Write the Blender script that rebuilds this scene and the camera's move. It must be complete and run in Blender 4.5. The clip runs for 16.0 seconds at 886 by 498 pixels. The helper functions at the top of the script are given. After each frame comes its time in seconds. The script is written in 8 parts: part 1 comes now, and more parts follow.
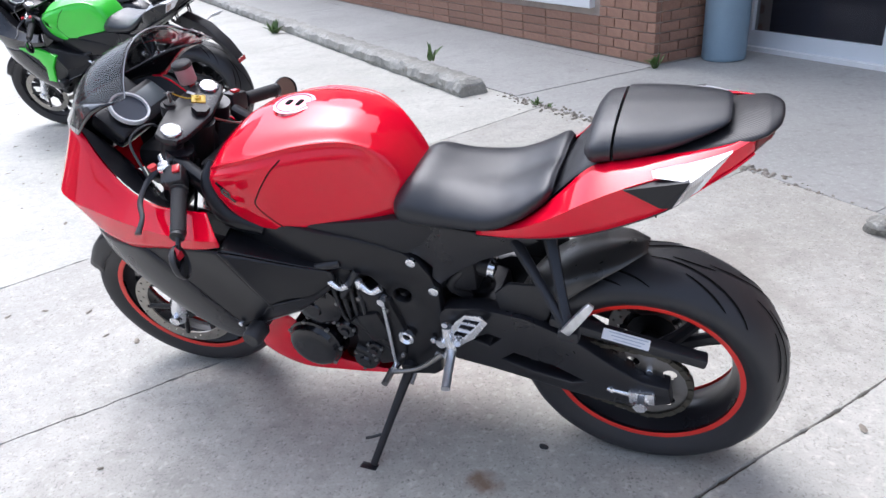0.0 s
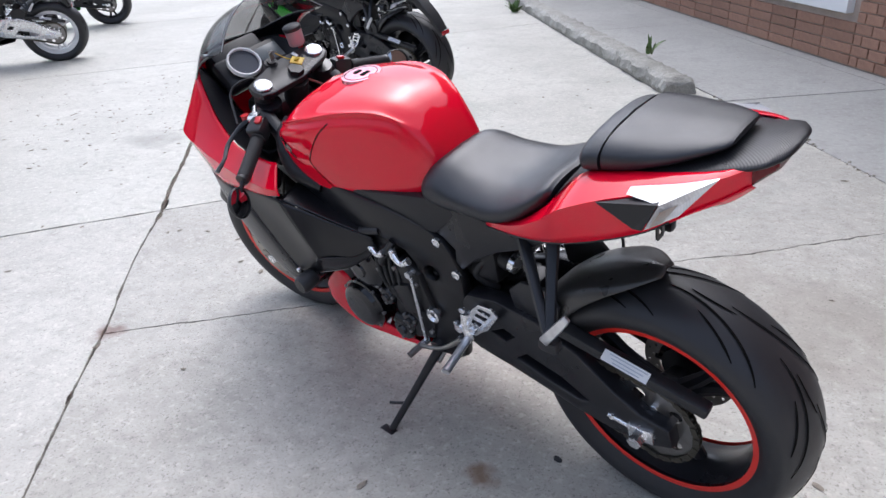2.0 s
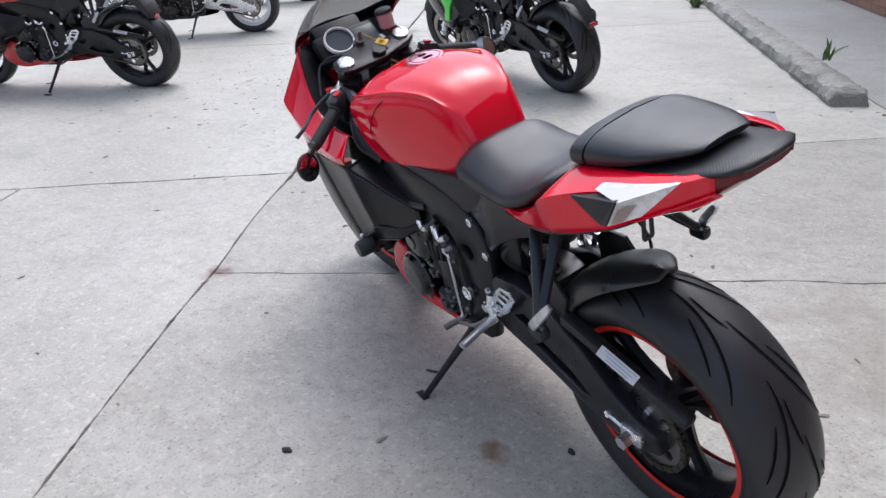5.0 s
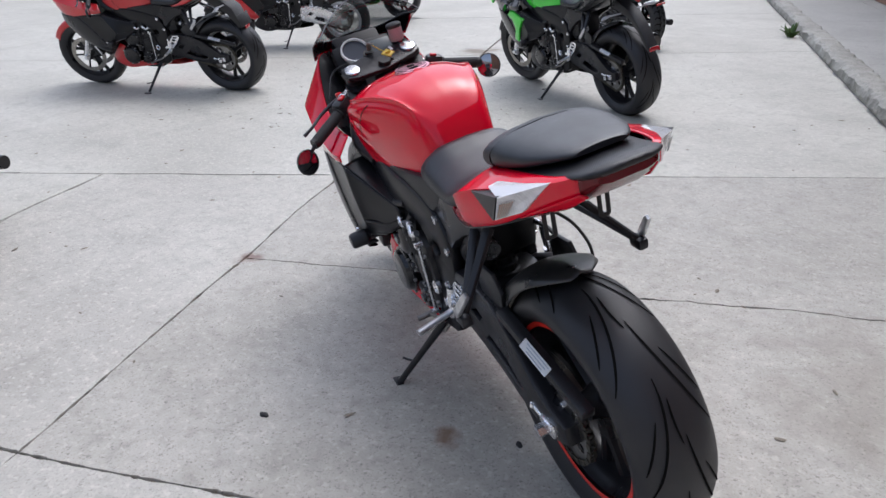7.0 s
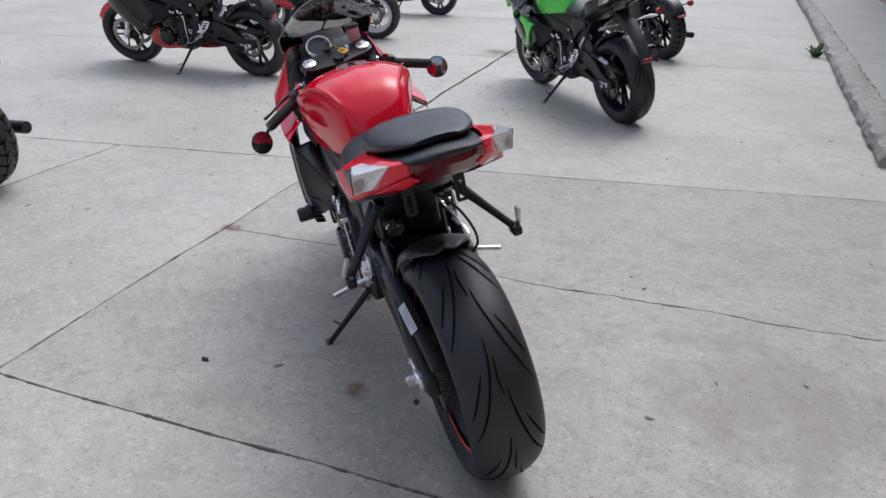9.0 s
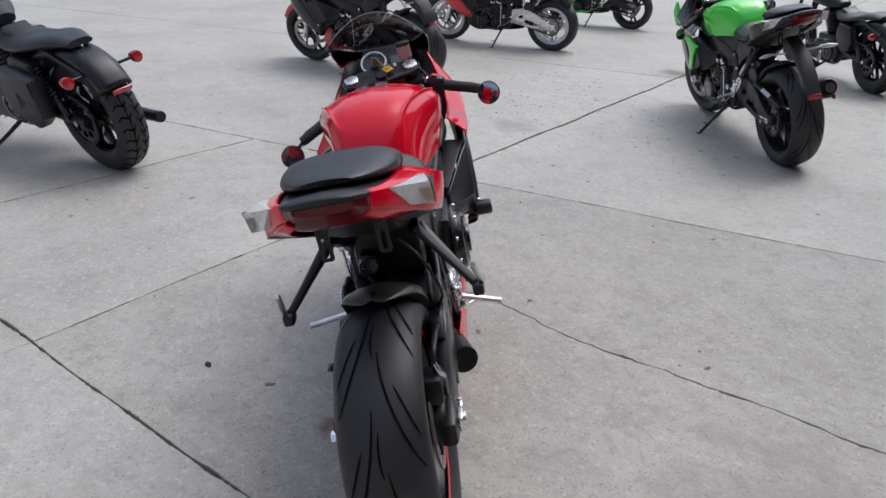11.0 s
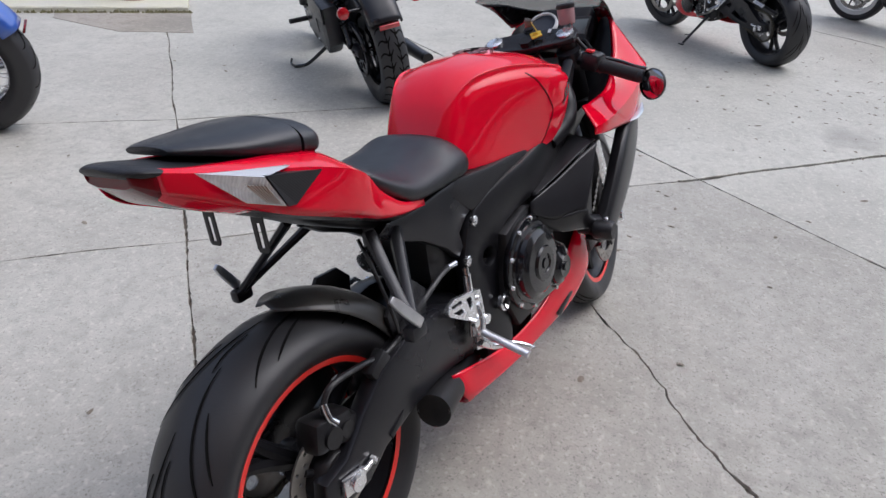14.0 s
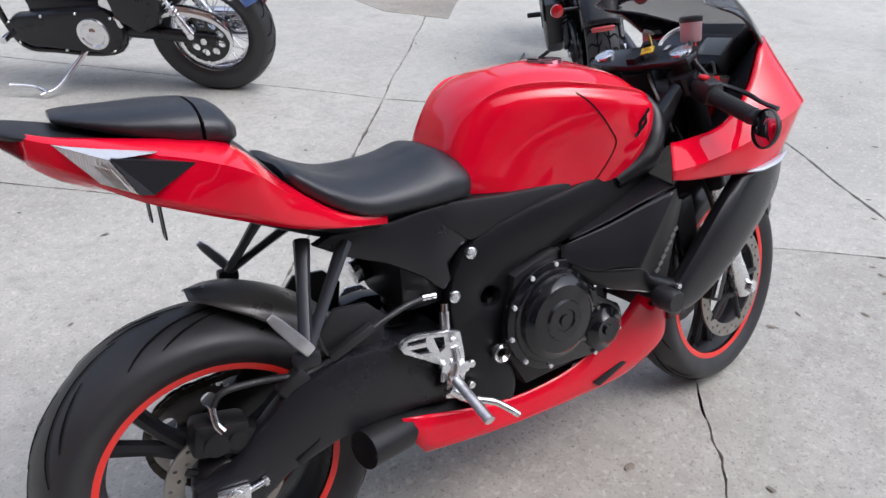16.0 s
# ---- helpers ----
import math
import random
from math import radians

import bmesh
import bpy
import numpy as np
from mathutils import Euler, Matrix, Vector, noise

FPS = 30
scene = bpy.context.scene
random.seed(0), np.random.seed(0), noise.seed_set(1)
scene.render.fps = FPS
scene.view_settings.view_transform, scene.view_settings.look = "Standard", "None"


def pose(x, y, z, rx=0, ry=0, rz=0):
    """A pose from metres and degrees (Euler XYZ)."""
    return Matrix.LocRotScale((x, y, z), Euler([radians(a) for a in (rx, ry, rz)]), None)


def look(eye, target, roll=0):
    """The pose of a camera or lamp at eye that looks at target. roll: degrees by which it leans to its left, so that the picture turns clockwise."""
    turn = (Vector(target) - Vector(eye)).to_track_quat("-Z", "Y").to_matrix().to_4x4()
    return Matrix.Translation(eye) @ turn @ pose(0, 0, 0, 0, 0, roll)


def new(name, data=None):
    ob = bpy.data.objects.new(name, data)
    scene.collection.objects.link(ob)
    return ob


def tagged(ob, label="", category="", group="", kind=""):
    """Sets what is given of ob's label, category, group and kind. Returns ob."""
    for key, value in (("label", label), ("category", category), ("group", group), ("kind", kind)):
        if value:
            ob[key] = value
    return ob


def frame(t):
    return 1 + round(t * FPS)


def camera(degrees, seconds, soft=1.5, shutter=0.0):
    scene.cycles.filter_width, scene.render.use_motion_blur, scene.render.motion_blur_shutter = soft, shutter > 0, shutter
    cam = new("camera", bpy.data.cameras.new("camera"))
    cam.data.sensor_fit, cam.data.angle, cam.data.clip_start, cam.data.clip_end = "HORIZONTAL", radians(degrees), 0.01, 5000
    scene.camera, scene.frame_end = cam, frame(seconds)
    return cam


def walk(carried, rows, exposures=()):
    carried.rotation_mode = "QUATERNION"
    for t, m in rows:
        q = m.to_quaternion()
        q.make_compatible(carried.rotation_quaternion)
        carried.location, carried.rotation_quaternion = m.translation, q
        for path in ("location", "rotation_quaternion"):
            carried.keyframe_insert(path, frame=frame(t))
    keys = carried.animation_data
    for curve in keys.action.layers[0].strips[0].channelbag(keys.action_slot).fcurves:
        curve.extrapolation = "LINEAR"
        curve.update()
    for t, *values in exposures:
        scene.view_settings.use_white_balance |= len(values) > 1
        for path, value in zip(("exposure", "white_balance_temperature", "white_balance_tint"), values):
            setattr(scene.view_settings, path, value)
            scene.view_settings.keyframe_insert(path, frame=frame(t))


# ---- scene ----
cam = camera(64.2, 16.0)
PATH = [
    (0, (0.184, 0.176, 1.322), (0.073, 1.971, 0.446), -4.6),
    (0.5, (0.267, 0.291, 1.318), (0.069, 2.064, 0.415), -2.9),
    (1, (0.412, 0.375, 1.31), (-0.035, 2.095, 0.392), -3.5),
    (1.5, (0.531, 0.379, 1.291), (-0.117, 2.034, 0.375), -3.4),
    (2, (0.646, 0.268, 1.297), (-0.094, 1.906, 0.419), -2.7),
    (2.5, (0.738, 0.218, 1.301), (-0.061, 1.827, 0.421), -0.5),
    (3, (0.808, 0.311, 1.301), (-0.099, 1.863, 0.424), -0.7),
    (3.5, (0.854, 0.357, 1.29), (-0.119, 1.857, 0.394), -1.7),
    (4, (0.882, 0.388, 1.28), (-0.191, 1.802, 0.359), -2.6),
    (4.5, (0.908, 0.378, 1.285), (-0.208, 1.759, 0.364), -2.9),
    (4.7, (0.93, 0.358, 1.299), (-0.192, 1.746, 0.396), -2.6),
    (6.8, (1.279, 0.46, 1.291), (-0.057, 1.698, 0.466), -0.6),
    (7, (1.323, 0.471, 1.3), (-0.025, 1.69, 0.465), -1.2),
    (7.5, (1.482, 0.417, 1.318), (0.14, 1.646, 0.487), -0.6),
    (8, (1.629, 0.378, 1.336), (0.27, 1.592, 0.511), 0.8),
    (8.2, (1.677, 0.399, 1.339), (0.308, 1.61, 0.527), 1.1),
    (10.3, (1.793, 0.968, 1.395), (0.241, 1.858, 0.502), 1.6),
    (10.5, (1.791, 1.023, 1.394), (0.207, 1.871, 0.518), 1.6),
    (11, (1.864, 1.214, 1.4), (0.173, 1.868, 0.556), 2.1),
    (11.5, (1.867, 1.355, 1.395), (0.143, 1.895, 0.535), 1.4),
    (12, (1.773, 1.477, 1.386), (0.044, 1.905, 0.476), 3.1),
    (12.5, (1.704, 1.627, 1.356), (-0.023, 1.898, 0.383), 1.8),
    (13, (1.699, 1.843, 1.361), (-0.061, 1.749, 0.416), 0.2),
    (13.5, (1.659, 1.984, 1.347), (-0.095, 1.746, 0.416), 0.6),
    (14, (1.51, 2.082, 1.363), (-0.198, 1.731, 0.382), 3.0),
    (14.5, (1.391, 2.168, 1.359), (-0.262, 1.687, 0.339), 3.6),
    (15, (1.302, 2.351, 1.355), (-0.264, 1.593, 0.369), 3.3),
    (15.5, (1.221, 2.494, 1.347), (-0.239, 1.568, 0.342), 2.8),
    (16, (1.084, 2.531, 1.35), (-0.29, 1.496, 0.329), 2.7),
]
walk(cam, [(t, look(eye, target, roll)) for t, eye, target, roll in PATH], [(0, 0.71, 5640, 11.5), (1, 0.58, 5660, 11.5), (2.5, 0.28, 5700, 11.5), (4.5, 0.21, 5740, 11.5), (8, -0.10, 5760, 11.0), (11, -0.28, 5820, 11.5), (13.5, -0.18, 5800, 11.5), (16, 0.15, 5760, 11)])

# ---- sky and sun: a bright overcast afternoon ----
world = bpy.data.worlds.new("overcast_sky")
scene.world = world
world.use_nodes = True
_n, _l = world.node_tree.nodes, world.node_tree.links
_sky = _n.new("ShaderNodeTexSky")
_sky.sky_type, _sky.sun_disc = "NISHITA", False
_sky.sun_elevation, _sky.sun_rotation = radians(62), radians(339)
_sky.air_density, _sky.dust_density, _sky.ozone_density = 1.0, 6.0, 0.6
_hsv = _n.new("ShaderNodeHueSaturation")
_hsv.inputs["Saturation"].default_value = 0.62
_l.new(_sky.outputs["Color"], _hsv.inputs["Color"])
_l.new(_hsv.outputs["Color"], _n["Background"].inputs["Color"])
_n["Background"].inputs["Strength"].default_value = 0.21
sun = new("sun", bpy.data.lights.new("sun", "SUN"))
sun.data.energy, sun.data.angle, sun.data.color = 0.40, radians(120), (1.0, 0.93, 0.83)
sun.matrix_world = look((-0.5, 1.3, 2.9), (0, 0, 0))

# ---- materials ----
def mat(name, color, rough=0.5, metal=0.0, coat=0.0, coat_rough=0.03, spec=0.5, grain=0.0, grain_scale=40.0, var=0.0, var_scale=3.0, var_color=None, bump=0.0, bump_scale=60.0, rand=0.0, rough_var=0.0):
    m = bpy.data.materials.new(name)
    m.use_nodes = True
    n, l = m.node_tree.nodes, m.node_tree.links
    p = n["Principled BSDF"]
    p.inputs["Base Color"].default_value = (*color, 1)
    p.inputs["Roughness"].default_value = rough
    p.inputs["Metallic"].default_value = metal
    p.inputs["Coat Weight"].default_value = coat
    p.inputs["Coat Roughness"].default_value = coat_rough
    p.inputs["Specular IOR Level"].default_value = spec
    tc = n.new("ShaderNodeTexCoord")
    col = None

    def noise_at(scale, detail=4.0):
        t = n.new("ShaderNodeTexNoise")
        t.inputs["Scale"].default_value, t.inputs["Detail"].default_value = scale, detail
        l.new(tc.outputs["Object"], t.inputs["Vector"])
        return t

    def mixed(base, other, fac):
        x = n.new("ShaderNodeMix")
        x.data_type = "RGBA"
        if base is None:
            x.inputs["A"].default_value = (*color, 1)
        else:
            l.new(base, x.inputs["A"])
        x.inputs["B"].default_value = (*other, 1)
        l.new(fac, x.inputs["Factor"])
        return x.outputs["Result"]

    def ramp(out, lo, hi, top):
        r = n.new("ShaderNodeMapRange")
        r.inputs["From Min"].default_value, r.inputs["From Max"].default_value, r.inputs["To Max"].default_value = lo, hi, top
        l.new(out, r.inputs["Value"])
        return r.outputs["Result"]

    if var:
        col = mixed(col, var_color or [c * 0.6 for c in color], ramp(noise_at(var_scale).outputs["Fac"], 0.4, 0.7, var))
    if grain:
        col = mixed(col, [min(1, c * 1.5 + 0.02) for c in color], ramp(noise_at(grain_scale, 2.0).outputs["Fac"], 0.5, 0.75, grain))
    if rand:
        oi = n.new("ShaderNodeObjectInfo")
        col = mixed(col, [c * 0.55 for c in color], ramp(oi.outputs["Random"], 0.0, 1.0, rand))
    if col is not None:
        l.new(col, p.inputs["Base Color"])
    if rough_var:
        l.new(ramp(noise_at(var_scale * 2).outputs["Fac"], 0.35, 0.7, 1.0), p.inputs["Roughness"])
        r = p.inputs["Roughness"].links[0].from_node
        r.inputs["To Min"].default_value, r.inputs["To Max"].default_value = rough - rough_var, rough + rough_var
    if bump:
        b = n.new("ShaderNodeBump")
        b.inputs["Strength"].default_value, b.inputs["Distance"].default_value = bump, 0.002
        l.new(noise_at(bump_scale).outputs["Fac"], b.inputs["Height"])
        l.new(b.outputs["Normal"], p.inputs["Normal"])
    return m


def glass(name, color, rough=0.02, alpha=0.25, ior=1.45):
    m = mat(name, color, rough)
    p = m.node_tree.nodes["Principled BSDF"]
    p.inputs["Alpha"].default_value = alpha
    p.inputs["IOR"].default_value = ior
    return m


def carbon(name, scale=780.0):
    """Twill-woven carbon trim: a diagonal weave in the gloss and the tone."""
    m = mat(name, (0.03, 0.03, 0.033), 0.40, 0.0, 0.0, 0.3, spec=0.4)
    n, l = m.node_tree.nodes, m.node_tree.links
    p = n["Principled BSDF"]
    tc, w, r = n.new("ShaderNodeTexCoord"), n.new("ShaderNodeTexWave"), n.new("ShaderNodeMix")
    w.wave_type, w.bands_direction = "BANDS", "DIAGONAL"
    w.inputs["Scale"].default_value = scale / 6.0
    w.inputs["Distortion"].default_value = 0.4
    l.new(tc.outputs["Object"], w.inputs["Vector"])
    r.data_type = "RGBA"
    r.inputs["A"].default_value, r.inputs["B"].default_value = (0.009, 0.009, 0.011, 1), (0.020, 0.020, 0.023, 1)
    l.new(w.outputs["Fac"], r.inputs["Factor"])
    l.new(r.outputs["Result"], p.inputs["Base Color"])
    b = n.new("ShaderNodeBump")
    b.inputs["Strength"].default_value, b.inputs["Distance"].default_value = 0.22, 0.001
    l.new(w.outputs["Fac"], b.inputs["Height"])
    l.new(b.outputs["Normal"], p.inputs["Normal"])
    return m


def concrete(name, base, stain, speck=True, blot=0.35, amount=1.0, spots=()):
    m = mat(name, base, 0.62, spec=0.58)
    n, l = m.node_tree.nodes, m.node_tree.links
    p = n["Principled BSDF"]
    geo = n.new("ShaderNodeNewGeometry")
    pos = geo.outputs["Position"]

    def tex(kind, scale, detail=5.0, **kw):
        t = n.new(kind)
        t.inputs["Scale"].default_value = scale
        if "Detail" in t.inputs:
            t.inputs["Detail"].default_value = detail
        l.new(pos, t.inputs["Vector"])
        return t

    def rng(out, lo, hi, a=0.0, b=1.0):
        r = n.new("ShaderNodeMapRange")
        for k, v in (("From Min", lo), ("From Max", hi), ("To Min", a), ("To Max", b)):
            r.inputs[k].default_value = v
        l.new(out, r.inputs["Value"])
        return r.outputs["Result"]

    def mix(a, b, fac, mode="MIX"):
        x = n.new("ShaderNodeMix")
        x.data_type, x.blend_type = "RGBA", mode
        if isinstance(a, tuple):
            x.inputs["A"].default_value = (*a, 1)
        else:
            l.new(a, x.inputs["A"])
        if isinstance(b, tuple):
            x.inputs["B"].default_value = (*b, 1)
        else:
            l.new(b, x.inputs["B"])
        l.new(fac, x.inputs["Factor"])
        return x.outputs["Result"]

    oi = n.new("ShaderNodeObjectInfo")
    c = mix(base, stain, rng(tex("ShaderNodeTexNoise", 0.8, 7.0).outputs["Fac"], 0.42, 0.66, 0.0, blot * 2.0))
    c = mix(c, tuple(v * 0.86 for v in base), rng(oi.outputs["Random"], 0.0, 1.0, 0.0, 0.45))
    c = mix(c, stain, rng(tex("ShaderNodeTexNoise", 6.0, 6.0).outputs["Fac"], 0.48, 0.72, 0.0, 0.6))
    c = mix(c, tuple(v * 0.62 for v in stain), rng(tex("ShaderNodeTexNoise", 2.3, 8.0).outputs["Fac"], 0.60, 0.76, 0.0, 0.4))
    fine = tex("ShaderNodeTexNoise", 130.0, 3.0)
    c = mix(c, tuple(v * 0.55 for v in base), rng(fine.outputs["Fac"], 0.50, 0.70, 0.0, 0.35))
    c = mix(c, tuple(v * 0.80 for v in stain), rng(tex("ShaderNodeTexNoise", 24.0, 5.0).outputs["Fac"], 0.50, 0.66, 0.0, 0.42))
    c = mix(c, tuple(min(1, v * 1.35) for v in base), rng(tex("ShaderNodeTexNoise", 48.0, 3.0).outputs["Fac"], 0.54, 0.70, 0.0, 0.5))
    if speck:
        # fine sand, then pale and dark stones of the mix where the surface is worn
        wear = rng(tex("ShaderNodeTexNoise", 7.0, 4.0).outputs["Fac"], 0.36, 0.62, 0.7 * amount, amount)

        def stones(scale, lo, hi, reach, low, high):
            v = tex("ShaderNodeTexVoronoi", scale)
            pick = n.new("ShaderNodeMath")
            pick.operation = "MULTIPLY"
            l.new(rng(v.outputs["Color"], lo, hi), pick.inputs[0])
            l.new(rng(v.outputs["Distance"], reach, reach * 0.78), pick.inputs[1])
            put = n.new("ShaderNodeMath")
            put.operation = "MULTIPLY"
            l.new(pick.outputs[0], put.inputs[0])
            l.new(wear, put.inputs[1])
            tones = mix(low, high, rng(tex("ShaderNodeTexNoise", scale * 0.9, 2.0).outputs["Fac"], 0.35, 0.65))
            return mix(c, tones, put.outputs[0])

        sand = tex("ShaderNodeTexVoronoi", 150.0)
        c = mix(c, mix((0.42, 0.40, 0.37), (1.55, 1.55, 1.55), rng(sand.outputs["Color"], 0.25, 0.75)), wear, "MULTIPLY")
        c = stones(92.0, 0.55, 0.58, 0.36, (0.13, 0.11, 0.08), (0.26, 0.22, 0.17))
        c = stones(78.0, 0.58, 0.61, 0.36, (0.50, 0.48, 0.44), (0.92, 0.90, 0.86))
        c = stones(70.0, 0.70, 0.73, 0.32, (0.055, 0.05, 0.045), (0.13, 0.115, 0.10))
        c = stones(36.0, 0.54, 0.56, 0.19, (0.74, 0.72, 0.68), (0.96, 0.95, 0.92))
    for x, y, size, tone, most in spots:
        d = n.new("ShaderNodeVectorMath")
        d.operation = "DISTANCE"
        l.new(pos, d.inputs[0])
        d.inputs[1].default_value = (x, y, 0)
        w = n.new("ShaderNodeMath")
        w.operation = "MULTIPLY_ADD"
        l.new(tex("ShaderNodeTexNoise", 18.0 if size < 0.15 else 5.0, 5.0).outputs["Fac"], w.inputs[0])
        w.inputs[1].default_value = size * 2.0
        l.new(d.outputs["Value"], w.inputs[2])
        c = mix(c, tone, rng(w.outputs[0], size * 2.0, size * 1.3, 0.0, most))
    l.new(c, p.inputs["Base Color"])
    b = n.new("ShaderNodeBump")
    b.inputs["Strength"].default_value, b.inputs["Distance"].default_value = 0.3, 0.002
    l.new(fine.outputs["Fac"], b.inputs["Height"])
    l.new(b.outputs["Normal"], p.inputs["Normal"])
    return m


RED = mat("red_gloss_paint", (0.74, 0.0010, 0.022), 0.5, 0.0, 1.0, 0.012, spec=0.0, grain=0.06, grain_scale=900.0)
RED.node_tree.nodes["Principled BSDF"].inputs["Coat IOR"].default_value = 1.53
RED_PLAIN = mat("red_paint", (0.62, 0.010, 0.016), 0.3, 0.0, 0.8, 0.05, var=0.1, var_scale=6.0)
GREEN = mat("lime_green_paint", (0.07, 0.74, 0.035), 0.3, 0.0, 0.8, 0.05, var=0.05, var_scale=6.0)
BLUE = mat("blue_gloss_paint", (0.03, 0.10, 0.42), 0.3, 0.0, 1.0, 0.03, var=0.1, var_scale=6.0)
BLACK_GLOSS = mat("black_gloss_paint", (0.006, 0.006, 0.008), 0.24, 0.0, 0.7, 0.05, spec=0.25, var=0.2, var_scale=5.0, rough_var=0.05)
BLACK_SATIN = mat("black_satin_paint", (0.012, 0.012, 0.015), 0.32, 0.0, 0.0, spec=0.45, grain=0.15, grain_scale=300.0, rough_var=0.06, bump=0.05, bump_scale=500.0)
BLACK_FRAME = mat("black_frame_paint", (0.008, 0.008, 0.010), 0.34, 0.0, 0.0, spec=0.42, grain=0.1, grain_scale=400.0, rough_var=0.05)
BLACK_PLASTIC = mat("black_textured_plastic", (0.017, 0.017, 0.019), 0.42, spec=0.5, bump=0.25, bump_scale=700.0, grain=0.15, grain_scale=200.0, rough_var=0.08)
WORN_PLASTIC = mat("weathered_black_plastic", (0.030, 0.029, 0.028), 0.34, spec=0.75, bump=0.2, bump_scale=500.0, var=0.6, var_scale=9.0, var_color=(0.060, 0.055, 0.049), rough_var=0.08)
BLACK_DULL = mat("black_dull_metal", (0.011, 0.011, 0.013), 0.38, 0.1, spec=0.4, grain=0.2, grain_scale=150.0, var=0.3, var_scale=12.0, var_color=(0.03, 0.027, 0.024))
VINYL = mat("black_seat_vinyl", (0.012, 0.0135, 0.018), 0.36, spec=0.62, bump=0.3, bump_scale=900.0, rough_var=0.05, var=0.15, var_scale=8.0)
RUBBER = mat("tyre_rubber", (0.025, 0.025, 0.028), 0.47, spec=0.5, bump=0.15, bump_scale=300.0, var=0.35, var_scale=5.0, var_color=(0.030, 0.029, 0.028), rough_var=0.08)
# near-black stands in for shade inside tread grooves; also colours tank seams and slots
GROOVE_BLACK = mat("groove_shade_black", (0.005, 0.005, 0.005), 0.95, spec=0.15)
GRIP = mat("grip_rubber", (0.014, 0.014, 0.015), 0.7, bump=0.5, bump_scale=500.0)
GREY_ALU = mat("dark_grey_aluminium", (0.022, 0.023, 0.027), 0.35, 0.3, grain=0.1, grain_scale=300.0)
SILVER = mat("brushed_aluminium", (0.90, 0.91, 0.93), 0.24, 0.95, var=0.2, var_scale=30.0, rough_var=0.08)
CHROME = mat("chrome", (0.78, 0.78, 0.8), 0.1, 1.0, rough_var=0.05, var_scale=20.0)
PEG_METAL = mat("worn_cast_aluminium", (0.72, 0.73, 0.75), 0.32, 0.9, var=0.4, var_scale=40.0, var_color=(0.30, 0.30, 0.31), bump=0.2, bump_scale=400.0)
STEEL = mat("bare_steel", (0.33, 0.32, 0.31), 0.38, 1.0, var=0.4, var_scale=25.0, var_color=(0.18, 0.16, 0.14), rough_var=0.1)
DISC = mat("brake_disc_steel", (0.36, 0.34, 0.31), 0.4, 0.9, var=0.3, var_scale=20.0, rough_var=0.1)
CHAIN = mat("chain_steel", (0.12, 0.11, 0.09), 0.5, 0.8, var=0.4, var_scale=60.0)
RED_STRIPE = mat("red_rim_tape", (0.75, 0.03, 0.02), 0.35, coat=0.3)
WHITE = mat("white_label", (0.8, 0.8, 0.8), 0.5, var=0.1, var_scale=20.0)
INK = mat("grey_print", (0.42, 0.45, 0.52), 0.6)
# pink tint puts the pale sky sheen of the red cap into its colour
CAP_SHEEN_METAL = mat("pink_sheen_metal", (0.80, 0.30, 0.36), 0.12, 0.9, var=0.2, var_scale=20.0)
PALE_BLUE = mat("pale_blue_graphic", (0.40, 0.50, 0.58), 0.12, 0.0, 1.0, 0.03, var=0.5, var_scale=14.0, var_color=(0.7, 0.72, 0.74))
YELLOW = mat("yellow_key_tag", (0.62, 0.42, 0.03), 0.5, var=0.2, var_scale=40.0)
LENS_CLEAR = mat("clear_lens", (0.56, 0.56, 0.58), 0.08, 0.0, 1.0, 0.03, bump=0.25, bump_scale=120.0)
def ribbed(name, scale):
    """Clear lens over a bright reflector, with moulded ribs."""
    m = mat(name, (0.7, 0.7, 0.72), 0.1, 0.0, 1.0, 0.03)
    n, l = m.node_tree.nodes, m.node_tree.links
    p = n["Principled BSDF"]
    tc, w, r, big = n.new("ShaderNodeTexCoord"), n.new("ShaderNodeTexWave"), n.new("ShaderNodeMix"), n.new("ShaderNodeTexNoise")
    w.wave_type, w.bands_direction = "BANDS", "X"
    w.inputs["Scale"].default_value, w.inputs["Distortion"].default_value, w.inputs["Detail Scale"].default_value = scale, 3.0, 0.3
    big.inputs["Scale"].default_value = 38.0
    l.new(tc.outputs["Object"], w.inputs["Vector"])
    l.new(tc.outputs["Object"], big.inputs["Vector"])
    r.data_type = "RGBA"
    r.inputs["A"].default_value, r.inputs["B"].default_value = (0.68, 0.68, 0.69, 1), (0.95, 0.95, 0.96, 1)
    k = n.new("ShaderNodeMath")
    k.operation = "MULTIPLY_ADD"
    l.new(w.outputs["Fac"], k.inputs[0])
    k.inputs[1].default_value = 0.25
    spread = n.new("ShaderNodeMapRange")
    for key, v in (("From Min", 0.34), ("From Max", 0.60), ("To Min", 0.0), ("To Max", 0.85)):
        spread.inputs[key].default_value = v
    l.new(big.outputs["Fac"], spread.inputs["Value"])
    l.new(spread.outputs["Result"], k.inputs[2])
    l.new(k.outputs[0], r.inputs["Factor"])
    l.new(r.outputs["Result"], p.inputs["Base Color"])
    b = n.new("ShaderNodeBump")
    b.inputs["Strength"].default_value, b.inputs["Distance"].default_value = 0.3, 0.002
    l.new(w.outputs["Fac"], b.inputs["Height"])
    l.new(b.outputs["Normal"], p.inputs["Normal"])
    return m


